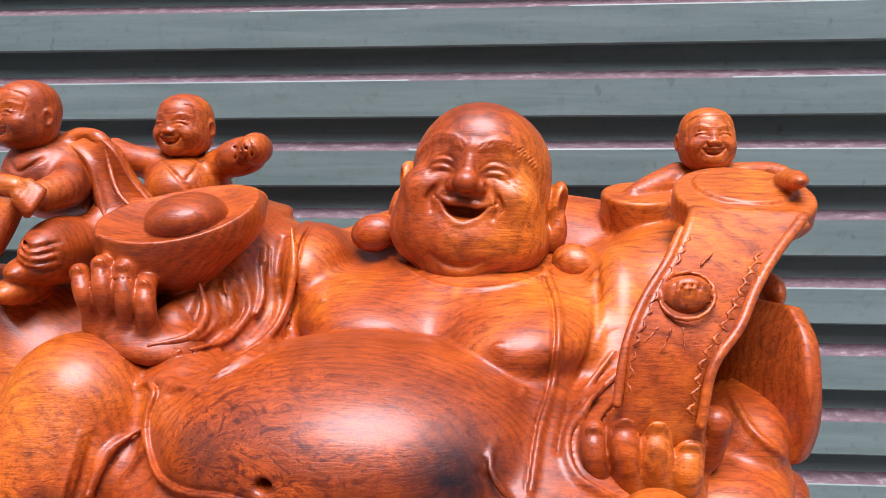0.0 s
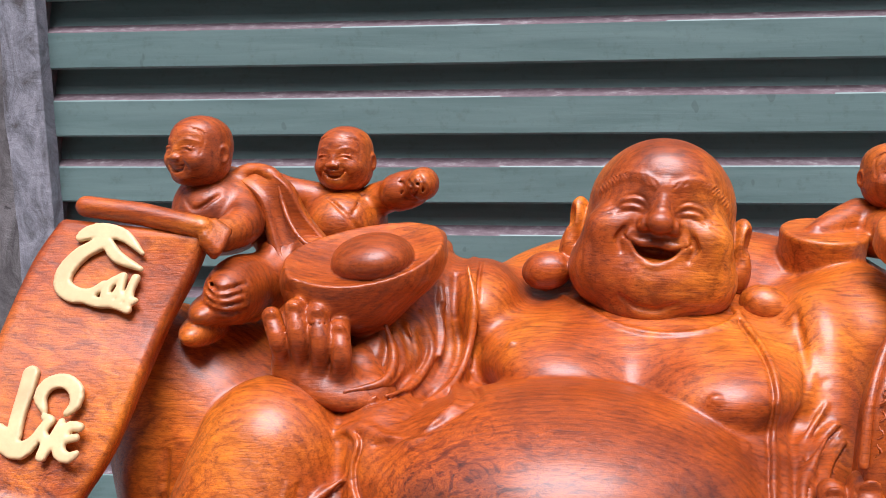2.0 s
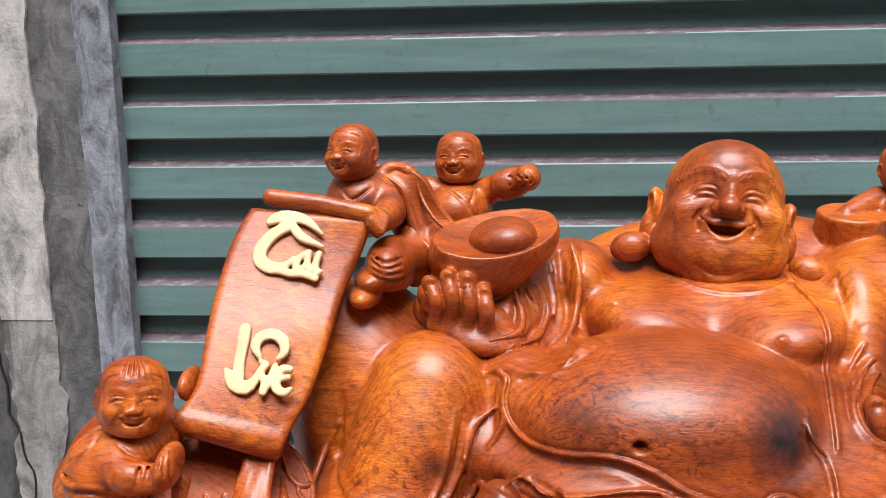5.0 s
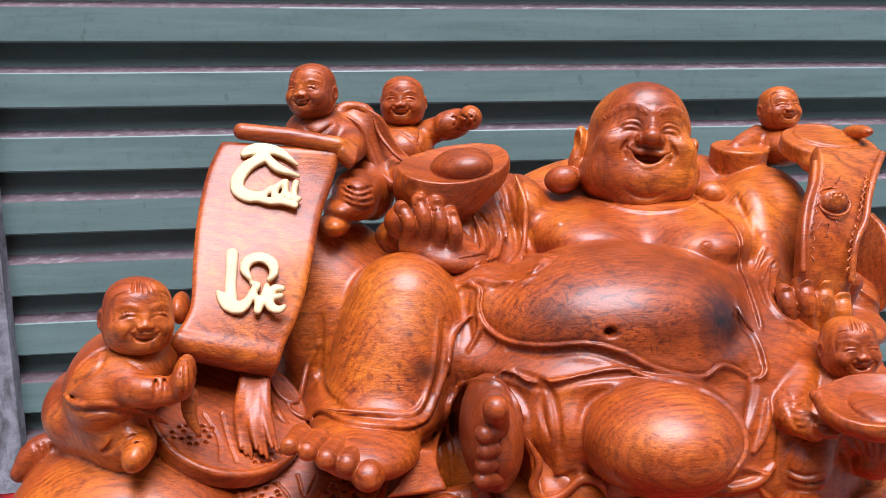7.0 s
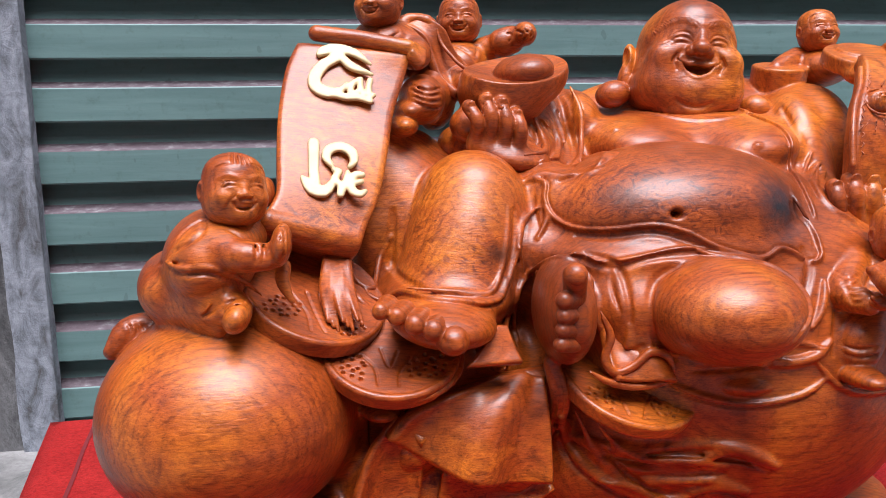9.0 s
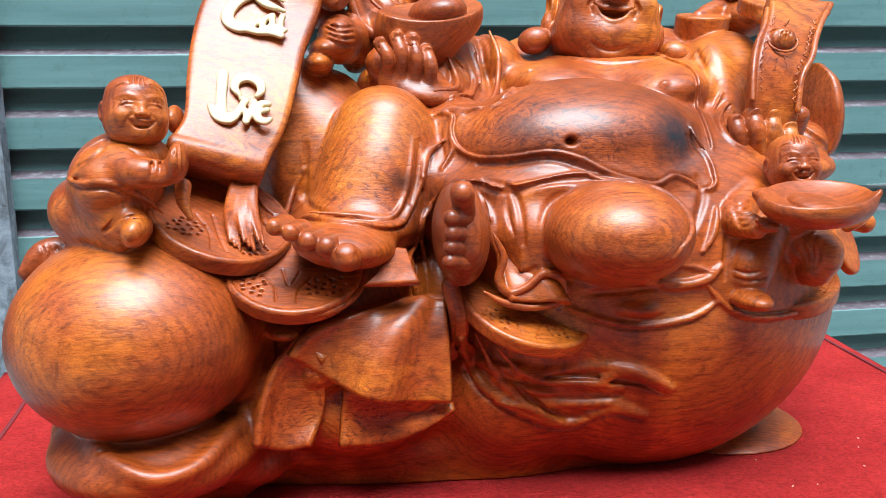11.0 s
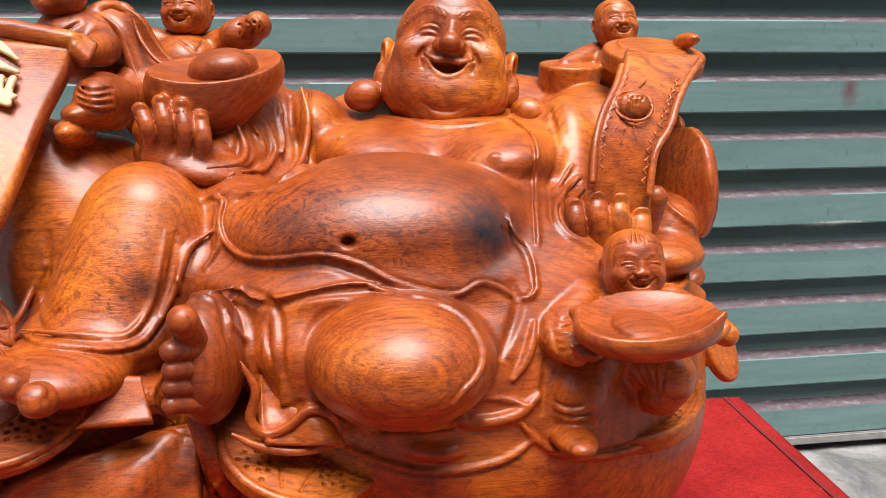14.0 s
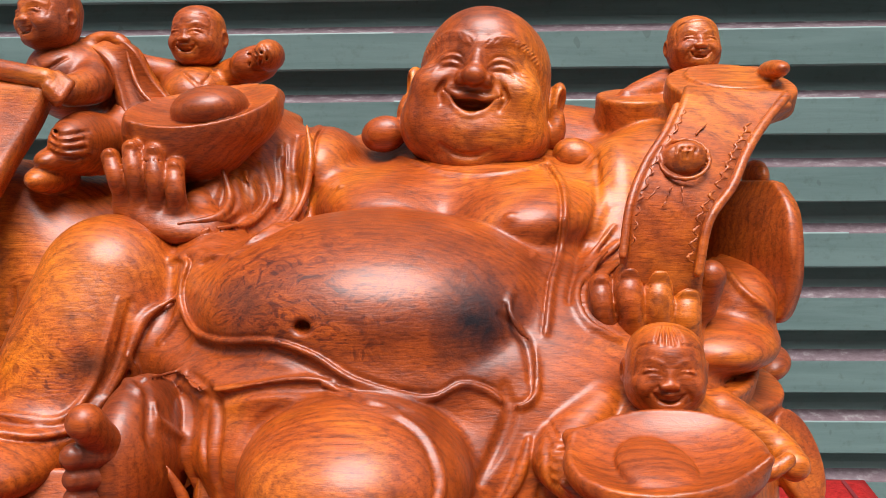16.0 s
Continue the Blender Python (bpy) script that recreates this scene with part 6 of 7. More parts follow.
def coin(place, turn, radius, thick, fields, scores, step=0.0008):
    """A coin plate with a raised rim, pierced fields and scored lines on its face, all in its own plane."""
    m = Euler([radians(a) for a in turn]).to_matrix()
    reach = [sum(abs(m[i][j]) * e for j, e in enumerate((radius + 0.003, radius + 0.003, thick))) for i in range(3)]
    c = Carving([p - e for p, e in zip(place, reach)], [p + e for p, e in zip(place, reach)], step)
    at = lambda u, v, h: tuple(Vector(place) + m @ Vector((u, v, thick / 2 + h)))
    c.disc(place, (radius, radius), thick, turn, k=0.001, round_by=0.0032)
    c.disc(at(0, 0, 0.0008), (radius - 0.0052, radius - 0.0052), 0.004, turn, k=0.0016, sink=True, round_by=0.0008)
    rng = random.Random(int(radius * 1e5))
    for u0, u1, v0, v1, lean in fields:
        rows = max(2, round((v1 - v0) / 0.0062))
        for r in range(rows):
            v = v0 + (v1 - v0) * (r + 0.5) / rows
            wide = 1.0 - 0.45 * abs(2 * (r + 0.5) / rows - 1) ** 2
            cols = max(1, round((u1 - u0) * wide / 0.0068))
            for q in range(cols):
                u = (u0 + u1) / 2 + (u1 - u0) * wide * ((q + 0.5) / cols - 0.5) + lean * (v - v0) + rng.uniform(-0.0011, 0.0011)
                w = v + rng.uniform(-0.0011, 0.0011) + (0.0015 if q % 2 else -0.0012)
                if math.hypot(u, w) < radius - 0.0085:
                    c.ell(at(u, w, -0.001), (0.0017, 0.0017, 0.0036), turn, k=0.0005, sink=True)
    for line in scores:
        c.tube(*[(*at(u, v, -0.0012), 0.0011) for u, v in line], k=0.0008, sink=True)
    return c.skin()


skins.append(coin((-0.3585, 0.3935, 0.5035), (30, 4, 0), 0.0575, 0.015, ((-0.043, -0.018, -0.038, -0.010, 0.0), (0.006, 0.042, -0.036, -0.010, 0.25)),
                  (((-0.0235, -0.0125), (-0.0140, -0.0250), (-0.0115, -0.0430)), ((-0.0085, -0.005), (-0.0020, -0.0245), (0.0055, -0.0075)), ((0.0045, -0.0435), (0.0060, -0.029), (0.0155, -0.0140)))))
skins.append(coin((-0.1588, 0.3925, 0.4660), (25, 13, 0), 0.0625, 0.014, ((-0.046, -0.018, -0.048, -0.022, 0.0), (0.006, 0.046, -0.046, -0.016, 0.25)),
                  (((-0.0155, -0.024), (-0.0115, -0.049)), ((0.001, -0.0515), (0.0105, -0.028), (0.0215, -0.0145)))))
skins.append(coin((-0.4195, 0.4165, 0.5455), (26, 22, 0), 0.0625, 0.017, ((-0.040, -0.008, -0.044, -0.020, 0.3), (0.022, 0.050, -0.044, -0.020, 0.0)),
                  (((-0.018, -0.012), (-0.002, -0.030), (0.005, -0.049)), ((-0.006, -0.006), (0.006, -0.030), (0.016, -0.046)), ((0.004, -0.004), (0.012, -0.02), (0.022, -0.036)))))
skins.append(coin((0.0830, 0.4255, 0.4700), (14, -6, 0), 0.066, 0.016, ((-0.040, -0.006, -0.054, -0.036, 0.0), (0.010, 0.044, -0.050, -0.028, 0.2)), (((-0.004, -0.056), (0.002, -0.03)), ((0.006, -0.056), (0.010, -0.03)))))
skins.append(coin((0.0900, 0.470, 0.5640), (14, 4, 0), 0.0660, 0.017, ((-0.052, -0.028, -0.048, -0.026, 0.0), (0.016, 0.048, -0.052, -0.026, 0.2)), (((-0.020, -0.056), (-0.016, -0.03)), ((0.010, -0.056), (0.008, -0.03)))))
# hand under the ingot
left = Carving((-0.32, 0.44, 0.62), (-0.15, 0.64, 0.79), 0.0014)
left.tube((-0.2751, 0.486, 0.697, 0.0064), (-0.2685, 0.478, 0.6833, 0.0063), (-0.2687, 0.49, 0.6666, 0.0067), k=0.0008)
left.tube((-0.2694, 0.4675, 0.6871, 0.0011), (-0.2624, 0.4672, 0.6858, 0.0011), (-0.2555, 0.4675, 0.6872, 0.0011), k=0.001, sink=True)
left.tube((-0.26, 0.486, 0.7023, 0.0067), (-0.2557, 0.478, 0.6853, 0.0067), (-0.2568, 0.49, 0.6622, 0.007), k=0.0008)
left.tube((-0.2572, 0.4675, 0.689, 0.0011), (-0.2499, 0.4672, 0.6877, 0.0011), (-0.2426, 0.4675, 0.6892, 0.0011), k=0.001, sink=True)
left.tube((-0.2456, 0.486, 0.6988, 0.0068), (-0.2419, 0.478, 0.681, 0.0068), (-0.2448, 0.49, 0.6578, 0.0072), k=0.0008)
left.tube((-0.2439, 0.4675, 0.6848, 0.0011), (-0.2364, 0.4672, 0.6836, 0.0011), (-0.229, 0.4675, 0.685, 0.0011), k=0.001, sink=True)
left.tube((-0.2317, 0.486, 0.6886, 0.0067), (-0.229, 0.478, 0.6746, 0.0067), (-0.2314, 0.49, 0.6527, 0.007), k=0.0008)
left.tube((-0.2311, 0.4675, 0.6785, 0.0011), (-0.2238, 0.4672, 0.6773, 0.0011), (-0.2166, 0.4675, 0.6787, 0.0011), k=0.001, sink=True)
left.ell((-0.2332, 0.506, 0.6466), (0.0426, 0.036, 0.0114), (0, 8, 0), k=0.005)
left.tube((-0.27, 0.488, 0.661, 0.0059), (-0.2512, 0.484, 0.6556, 0.008), (-0.2308, 0.484, 0.6499, 0.0095), (-0.2116, 0.492, 0.6494, 0.0103), k=0.01)
left.ell((-0.2685, 0.545, 0.6598), (0.0269, 0.028, 0.0204), (0, 12, 0))
left.ell((-0.2644, 0.514, 0.6791), (0.0238, 0.02, 0.0184), (0, 10, 0), k=0.004)
left.tube((-0.2235, 0.508, 0.6576, 0.0152), (-0.208, 0.535, 0.6618, 0.0199), k=0.01)
left.ell((-0.2231, 0.528, 0.7228), (0.0572, 0.042, 0.0356), (0, -12, 22), k=0.003)
left.ell((-0.2365, 0.528, 0.7015), (0.039, 0.036, 0.0242), (0, 8, 10), k=0.012)
left.tube((-0.1874, 0.55, 0.7292, 0.0088), (-0.1758, 0.556, 0.7378, 0.0032), k=0.012)
left.tube((-0.2524, 0.5, 0.7201, 0.0066), (-0.261, 0.494, 0.722, 0.0029), k=0.01)
left.ell((-0.2172, 0.51, 0.7587), (0.0795, 0.075, 0.0355), (14, -12, 22), k=0.0012, sink=True)
left.ell((-0.2163, 0.52, 0.7292), (0.0274, 0.032, 0.016), (0, -8, 20), k=0.0012)
for x, z, r in ((-0.2751, 0.697, 0.0064), (-0.26, 0.7023, 0.0067), (-0.2456, 0.6988, 0.0068), (-0.2317, 0.6886, 0.0067)):
    left.ell((x + 0.0016, 0.4802, z + 0.0008), (0.66 * r, 0.0018, 0.8 * r), (14, 0, 0), k=0.0004)
    left.tube((x - 0.0036, 0.4795, z - 0.004, 0.0009), (x + 0.0016, 0.4775, z - 0.0056, 0.0009), (x + 0.0062, 0.4795, z - 0.004, 0.0009), k=0.0006, sink=True)
skins.append(left.skin())
# hand with the sceptre
right = Carving((0.02, 0.37, 0.56), (0.28, 0.64, 0.82), 0.0014)
right.tube((0.0472, 0.428, 0.6215, 0.0074), (0.0466, 0.42, 0.6114, 0.0074), (0.052, 0.425, 0.5878, 0.0086), k=0.0008)
right.tube((0.0381, 0.4035, 0.6171, 0.0011), (0.0448, 0.403, 0.6188, 0.0011), (0.0516, 0.4035, 0.6175, 0.0011), k=0.001, sink=True)
right.tube((0.0638, 0.428, 0.6259, 0.0089), (0.0633, 0.42, 0.6135, 0.0089), (0.0688, 0.425, 0.5849, 0.0101), k=0.0008)
right.tube((0.0527, 0.4035, 0.6191, 0.0011), (0.0608, 0.403, 0.6208, 0.0011), (0.069, 0.4035, 0.6196, 0.0011), k=0.001, sink=True)
right.tube((0.081, 0.428, 0.6243, 0.0095), (0.0801, 0.42, 0.6101, 0.0095), (0.0842, 0.425, 0.5821, 0.0108), k=0.0008)
right.tube((0.0683, 0.4035, 0.6158, 0.0011), (0.0768, 0.403, 0.6175, 0.0011), (0.0856, 0.4035, 0.6163, 0.0011), k=0.001, sink=True)
right.tube((0.0988, 0.428, 0.613, 0.0095), (0.0966, 0.42, 0.6031, 0.0095), (0.0979, 0.425, 0.5812, 0.0107), k=0.0008)
right.tube((0.0842, 0.4035, 0.6091, 0.0011), (0.0927, 0.403, 0.6108, 0.0011), (0.1015, 0.4035, 0.6096, 0.0011), k=0.001, sink=True)
right.tube((0.1148, 0.435, 0.6257, 0.0097), (0.1117, 0.445, 0.604, 0.011), k=0.003)
right.ell((0.0838, 0.455, 0.5848), (0.0351, 0.04, 0.016), k=0.008)
right.tube((0.1091, 0.465, 0.5791, 0.017), (0.1322, 0.49, 0.5719, 0.0186), k=0.01)
right.tube((0.0584, 0.4186, 0.6413, 0.0027), (0.064, 0.4302, 0.6704, 0.0028), (0.0755, 0.4462, 0.6927, 0.0028), (0.0901, 0.4613, 0.711, 0.0029), (0.1011, 0.4776, 0.7274, 0.003), k=0.002)
right.tube((0.1026, 0.4175, 0.631, 0.003), (0.1097, 0.4258, 0.6605, 0.003), (0.1255, 0.4371, 0.6796, 0.0031), (0.1376, 0.4515, 0.6987, 0.0032), (0.1525, 0.4667, 0.7161, 0.0032), (0.1723, 0.4855, 0.7333, 0.0033), k=0.002)
right.tube((0.0612, 0.414, 0.6477, 0.0009), (0.0646, 0.414, 0.651, 0.001), (0.0631, 0.4159, 0.6534, 0.0009), k=0.001)
right.tube((0.0629, 0.4168, 0.656, 0.0009), (0.0664, 0.4168, 0.6592, 0.001), (0.0648, 0.4187, 0.6617, 0.0009), k=0.001)
right.tube((0.0647, 0.4196, 0.6643, 0.0009), (0.0681, 0.4196, 0.6675, 0.001), (0.0667, 0.4225, 0.6697, 0.0009), k=0.001)
right.tube((0.0667, 0.4242, 0.6722, 0.0009), (0.0703, 0.425, 0.6751, 0.001), (0.0689, 0.4279, 0.6774, 0.0009), k=0.001)
right.tube((0.0704, 0.4289, 0.679, 0.0009), (0.074, 0.4298, 0.6819, 0.001), (0.0726, 0.4326, 0.6843, 0.0009), k=0.001)
right.tube((0.0741, 0.4336, 0.6859, 0.0009), (0.0779, 0.4347, 0.6889, 0.001), (0.0765, 0.4378, 0.6913, 0.0009), k=0.001)
right.tube((0.0781, 0.4391, 0.6928, 0.0009), (0.0818, 0.4402, 0.6958, 0.0011), (0.0805, 0.4434, 0.6982, 0.0009), k=0.001)
right.tube((0.0828, 0.4438, 0.6987, 0.0009), (0.0866, 0.4449, 0.7017, 0.0011), (0.0852, 0.4481, 0.7042, 0.0009), k=0.001)
right.tube((0.0875, 0.4485, 0.7047, 0.0009), (0.0914, 0.4499, 0.7077, 0.0011), (0.0901, 0.4535, 0.7102, 0.001), k=0.001)
right.tube((0.0925, 0.454, 0.7107, 0.001), (0.0965, 0.4556, 0.7137, 0.0011), (0.0952, 0.4592, 0.7163, 0.001), k=0.001)
right.tube((0.0958, 0.4588, 0.7158, 0.001), (0.0998, 0.4604, 0.7188, 0.0011), (0.0985, 0.464, 0.7215, 0.001), k=0.001)
right.tube((0.0991, 0.4636, 0.721, 0.001), (0.1031, 0.4654, 0.7241, 0.0011), (0.1021, 0.4698, 0.7267, 0.001), k=0.001)
right.tube((0.0979, 0.4137, 0.6377, 0.001), (0.0943, 0.4136, 0.6408, 0.0011), (0.0987, 0.4156, 0.6433, 0.001), k=0.001)
right.tube((0.1, 0.4162, 0.6451, 0.001), (0.0963, 0.4161, 0.6481, 0.0011), (0.1007, 0.4181, 0.6507, 0.001), k=0.001)
right.tube((0.102, 0.4187, 0.6524, 0.001), (0.0984, 0.4186, 0.6555, 0.0011), (0.1028, 0.4206, 0.658, 0.001), k=0.001)
right.tube((0.1041, 0.4212, 0.6598, 0.001), (0.1004, 0.4211, 0.6629, 0.0011), (0.1049, 0.4231, 0.6655, 0.001), k=0.001)
right.tube((0.1079, 0.4234, 0.6666, 0.001), (0.1044, 0.4242, 0.6694, 0.0011), (0.1091, 0.4271, 0.6718, 0.001), k=0.001)
right.tube((0.1128, 0.4276, 0.6727, 0.001), (0.1093, 0.4285, 0.6755, 0.0012), (0.1141, 0.4313, 0.6779, 0.001), k=0.001)
right.tube((0.1178, 0.4319, 0.6788, 0.001), (0.1143, 0.4327, 0.6817, 0.0012), (0.1191, 0.4356, 0.6842, 0.001), k=0.001)
right.tube((0.1221, 0.4359, 0.6847, 0.001), (0.1186, 0.4368, 0.6876, 0.0012), (0.1235, 0.44, 0.6901, 0.001), k=0.001)
right.tube((0.1257, 0.4401, 0.6902, 0.001), (0.1222, 0.4413, 0.6931, 0.0012), (0.1272, 0.4444, 0.6956, 0.001), k=0.001)
right.tube((0.1294, 0.4446, 0.6958, 0.001), (0.126, 0.4457, 0.6987, 0.0012), (0.131, 0.4489, 0.7013, 0.001), k=0.001)
right.tube((0.1333, 0.4489, 0.7013, 0.001), (0.1298, 0.4501, 0.7042, 0.0012), (0.1349, 0.4534, 0.7068, 0.001), k=0.001)
right.tube((0.1374, 0.453, 0.7064, 0.001), (0.134, 0.4547, 0.7093, 0.0012), (0.1392, 0.4583, 0.7119, 0.001), k=0.001)
right.tube((0.1418, 0.4579, 0.7115, 0.001), (0.1384, 0.4595, 0.7144, 0.0012), (0.1437, 0.4631, 0.7171, 0.001), k=0.001)
right.tube((0.1134, 0.4425, 0.6959, 0.0014), (0.1116, 0.439, 0.6916, 0.0014), k=0.001)
right.tube((0.1116, 0.439, 0.6916, 0.0014), (0.1077, 0.436, 0.688, 0.0014), k=0.001)
right.tube((0.1077, 0.436, 0.688, 0.0014), (0.1026, 0.4342, 0.6855, 0.0014), k=0.001)
right.tube((0.1026, 0.4342, 0.6855, 0.0014), (0.0967, 0.4337, 0.6845, 0.0014), k=0.001)
right.tube((0.0967, 0.4337, 0.6845, 0.0014), (0.0911, 0.4342, 0.6853, 0.0014), k=0.001)
right.tube((0.0911, 0.4342, 0.6853, 0.0014), (0.0864, 0.436, 0.6877, 0.0014), k=0.001)
right.tube((0.0864, 0.436, 0.6877, 0.0014), (0.0835, 0.439, 0.6913, 0.0014), k=0.001)
right.tube((0.0835, 0.439, 0.6913, 0.0014), (0.0828, 0.4425, 0.6956, 0.0014), k=0.001)
right.tube((0.0828, 0.4425, 0.6956, 0.0014), (0.0845, 0.446, 0.7, 0.0014), k=0.001)
right.tube((0.0845, 0.446, 0.7, 0.0014), (0.0883, 0.4489, 0.7038, 0.0014), k=0.001)
right.tube((0.0883, 0.4489, 0.7038, 0.0014), (0.0936, 0.451, 0.7064, 0.0014), k=0.001)
right.tube((0.0936, 0.451, 0.7064, 0.0014), (0.0997, 0.4518, 0.7073, 0.0014), k=0.001)
right.tube((0.0997, 0.4518, 0.7073, 0.0014), (0.1054, 0.451, 0.7065, 0.0014), k=0.001)
right.tube((0.1054, 0.451, 0.7065, 0.0014), (0.1101, 0.4489, 0.704, 0.0014), k=0.001)
right.tube((0.1101, 0.4489, 0.704, 0.0014), (0.1129, 0.446, 0.7003, 0.0014), k=0.001)
right.tube((0.1129, 0.446, 0.7003, 0.0014), (0.1134, 0.4425, 0.6959, 0.0014), k=0.001)
right.tube((0.0812, 0.4321, 0.6803, 0.001), (0.0738, 0.4275, 0.6735, 0.0007), k=0.001)
right.tube((0.0881, 0.4317, 0.6798, 0.001), (0.0817, 0.4238, 0.6684, 0.0007), k=0.001)
right.tube((0.0948, 0.4321, 0.6805, 0.001), (0.0943, 0.4247, 0.67, 0.0007), k=0.001)
right.tube((0.1079, 0.456, 0.7105, 0.0011), (0.1159, 0.4617, 0.7167, 0.0008), k=0.001)
right.tube((0.1003, 0.4573, 0.7118, 0.0011), (0.103, 0.4638, 0.7188, 0.0008), k=0.001)
right.disc((0.1525, 0.540, 0.7365), (0.0450, 0.0420), 0.017, (20, 4, -8), k=0.003, round_by=0.003)
right.disc((0.1535, 0.544, 0.7455), (0.0320, 0.0270), 0.009, (20, 4, -8), k=0.002, round_by=0.002)
right.ell((0.1500, 0.503, 0.7290), (0.0330, 0.016, 0.0090), (0, 4, 0), k=0.006)
right.ell((0.1420, 0.512, 0.7225), (0.0300, 0.022, 0.0120), k=0.006)
right.ell((0.1812, 0.535, 0.7528), (0.0088, 0.02, 0.0066), k=0.003)
for x, z, r in ((0.0472, 0.6215, 0.0074), (0.0638, 0.6259, 0.0089), (0.081, 0.6243, 0.0095), (0.0988, 0.613, 0.0095)):
    right.ell((x - 0.0006, 0.4285 - r, z + 0.002), (0.68 * r, 0.0018, 0.72 * r), (16, 0, 0), k=0.0004)
    right.tube((x - 0.68 * r, 0.4285 - 0.9 * r, z - 0.0022, 0.0009), (x - 0.0006, 0.4275 - r, z - 0.0048, 0.0009), (x + 0.58 * r, 0.4285 - 0.9 * r, z - 0.0022, 0.0009), k=0.0006, sink=True)
# flat medallion with upright strokes
right.ell((0.0978, 0.4430, 0.6961), (0.0137, 0.0070, 0.0109), (0, -15, 0), k=0.001)
for i in range(5):
    u = (i - 2) * 0.0042
    right.tube((0.0970 + u, 0.4372 + 0.0004 * abs(i - 2), 0.6895, 0.0009), (0.0980 + u, 0.4360 + 0.0004 * abs(i - 2), 0.6960, 0.0010), (0.0994 + u, 0.4385 + 0.0004 * abs(i - 2), 0.7025, 0.0009), k=0.0005, sink=True)
skins.append(right.skin())
# the plate of the sceptre and the hanging scroll
skins.append(sheet([((0.0616, 0.44, 0.6031), (0.1091, 0.444, 0.5914)), ((0.06, 0.428, 0.6297), (0.1065, 0.432, 0.6188)), ((0.0646, 0.434, 0.6683), (0.1129, 0.438, 0.6566)), ((0.0759, 0.448, 0.6917), (0.1297, 0.452, 0.6757)), ((0.0907, 0.464, 0.7102), (0.142, 0.466, 0.6963)), ((0.1016, 0.48, 0.727), (0.1577, 0.482, 0.7145)), ((0.1084, 0.495, 0.7347), (0.1767, 0.498, 0.7328))], 0.018))
# hanging cloth of the sack's mouth: a broad fan, and two hollow folds below
skins.append(sheet([((-0.265, 0.396, 0.4754), (-0.2307, 0.388, 0.4742)), ((-0.3087, 0.376, 0.4699), (-0.2302, 0.374, 0.4483)), ((-0.3456, 0.368, 0.4584), (-0.2297, 0.366, 0.4172)), ((-0.365, 0.366, 0.4389), (-0.2297, 0.362, 0.3917))], 0.01, (0.0095, 1.5, 0.016)))
skins.append(sheet([((-0.3559, 0.378, 0.4542), (-0.335, 0.366, 0.4357)), ((-0.3766, 0.374, 0.4276), (-0.3343, 0.378, 0.4102)), ((-0.3894, 0.366, 0.3948), (-0.338, 0.38, 0.3806)), ((-0.3947, 0.36, 0.3638), (-0.35, 0.366, 0.3603))], 0.008, (0.014, 0.5, 0.004)))
skins.append(sheet([((-0.3197, 0.372, 0.4057), (-0.2308, 0.376, 0.3981)), ((-0.3231, 0.374, 0.3795), (-0.2273, 0.378, 0.3872)), ((-0.3253, 0.366, 0.3574), (-0.2258, 0.372, 0.3816))], 0.008, (0.012, 0.5, 0.01)))
skins.append(sheet([((-0.3281, 0.575, 0.7682), (-0.316, 0.58, 0.7784)), ((-0.3236, 0.568, 0.7739), (-0.3018, 0.572, 0.7827)), ((-0.3064, 0.56, 0.7627), (-0.2847, 0.565, 0.7738)), ((-0.2994, 0.556, 0.7447), (-0.272, 0.566, 0.7508)), ((-0.2923, 0.55, 0.7249), (-0.2504, 0.562, 0.7289)), ((-0.2781, 0.542, 0.7098), (-0.2238, 0.552, 0.7167))], 0.009, (0.010, 0.5)))
skins.append(sheet([((-0.2733, 0.38, 0.5223), (-0.2656, 0.382, 0.5208)), ((-0.2896, 0.366, 0.5066), (-0.2601, 0.374, 0.5047)), ((-0.3018, 0.358, 0.4961), (-0.2555, 0.366, 0.4942))], 0.008))
skins.append(sheet([((-0.1903, 0.392, 0.5603), (-0.175, 0.394, 0.5631)), ((-0.1878, 0.376, 0.5295), (-0.1654, 0.378, 0.5245)), ((-0.1874, 0.364, 0.5047), (-0.1618, 0.366, 0.4984)), ((-0.1867, 0.354, 0.4914), (-0.1411, 0.358, 0.4924)), ((-0.1819, 0.348, 0.4812), (-0.1321, 0.35, 0.4755))], 0.007, (0.004, 1)))
skins.append(sheet([((-0.4245, 0.515, 0.7514), (-0.3243, 0.512, 0.7437)), ((-0.4356, 0.497, 0.7269), (-0.3315, 0.503, 0.721)), ((-0.4422, 0.472, 0.6922), (-0.3436, 0.485, 0.6907)), ((-0.4438, 0.447, 0.6604), (-0.351, 0.463, 0.6608)), ((-0.4443, 0.425, 0.6313), (-0.3615, 0.44, 0.6237)), ((-0.4518, 0.412, 0.6159), (-0.3738, 0.424, 0.5994)), ((-0.4565, 0.406, 0.6099), (-0.3796, 0.416, 0.5865)), ((-0.4543, 0.425, 0.5998), (-0.3854, 0.43, 0.5764)), ((-0.451, 0.47, 0.5835), (-0.3904, 0.47, 0.5662))], 0.016))
skins.append(sheet([((0.1500, 0.566, 0.6690), (0.1768, 0.5, 0.6769)), ((0.1400, 0.560, 0.6540), (0.1801, 0.48, 0.662)), ((0.1370, 0.550, 0.6260), (0.1799, 0.468, 0.638)), ((0.1400, 0.532, 0.6010), (0.1802, 0.466, 0.6138)), ((0.1450, 0.512, 0.5880), (0.1767, 0.468, 0.5938)), ((0.1593, 0.49, 0.5836), (0.173, 0.472, 0.5861))], 0.012))
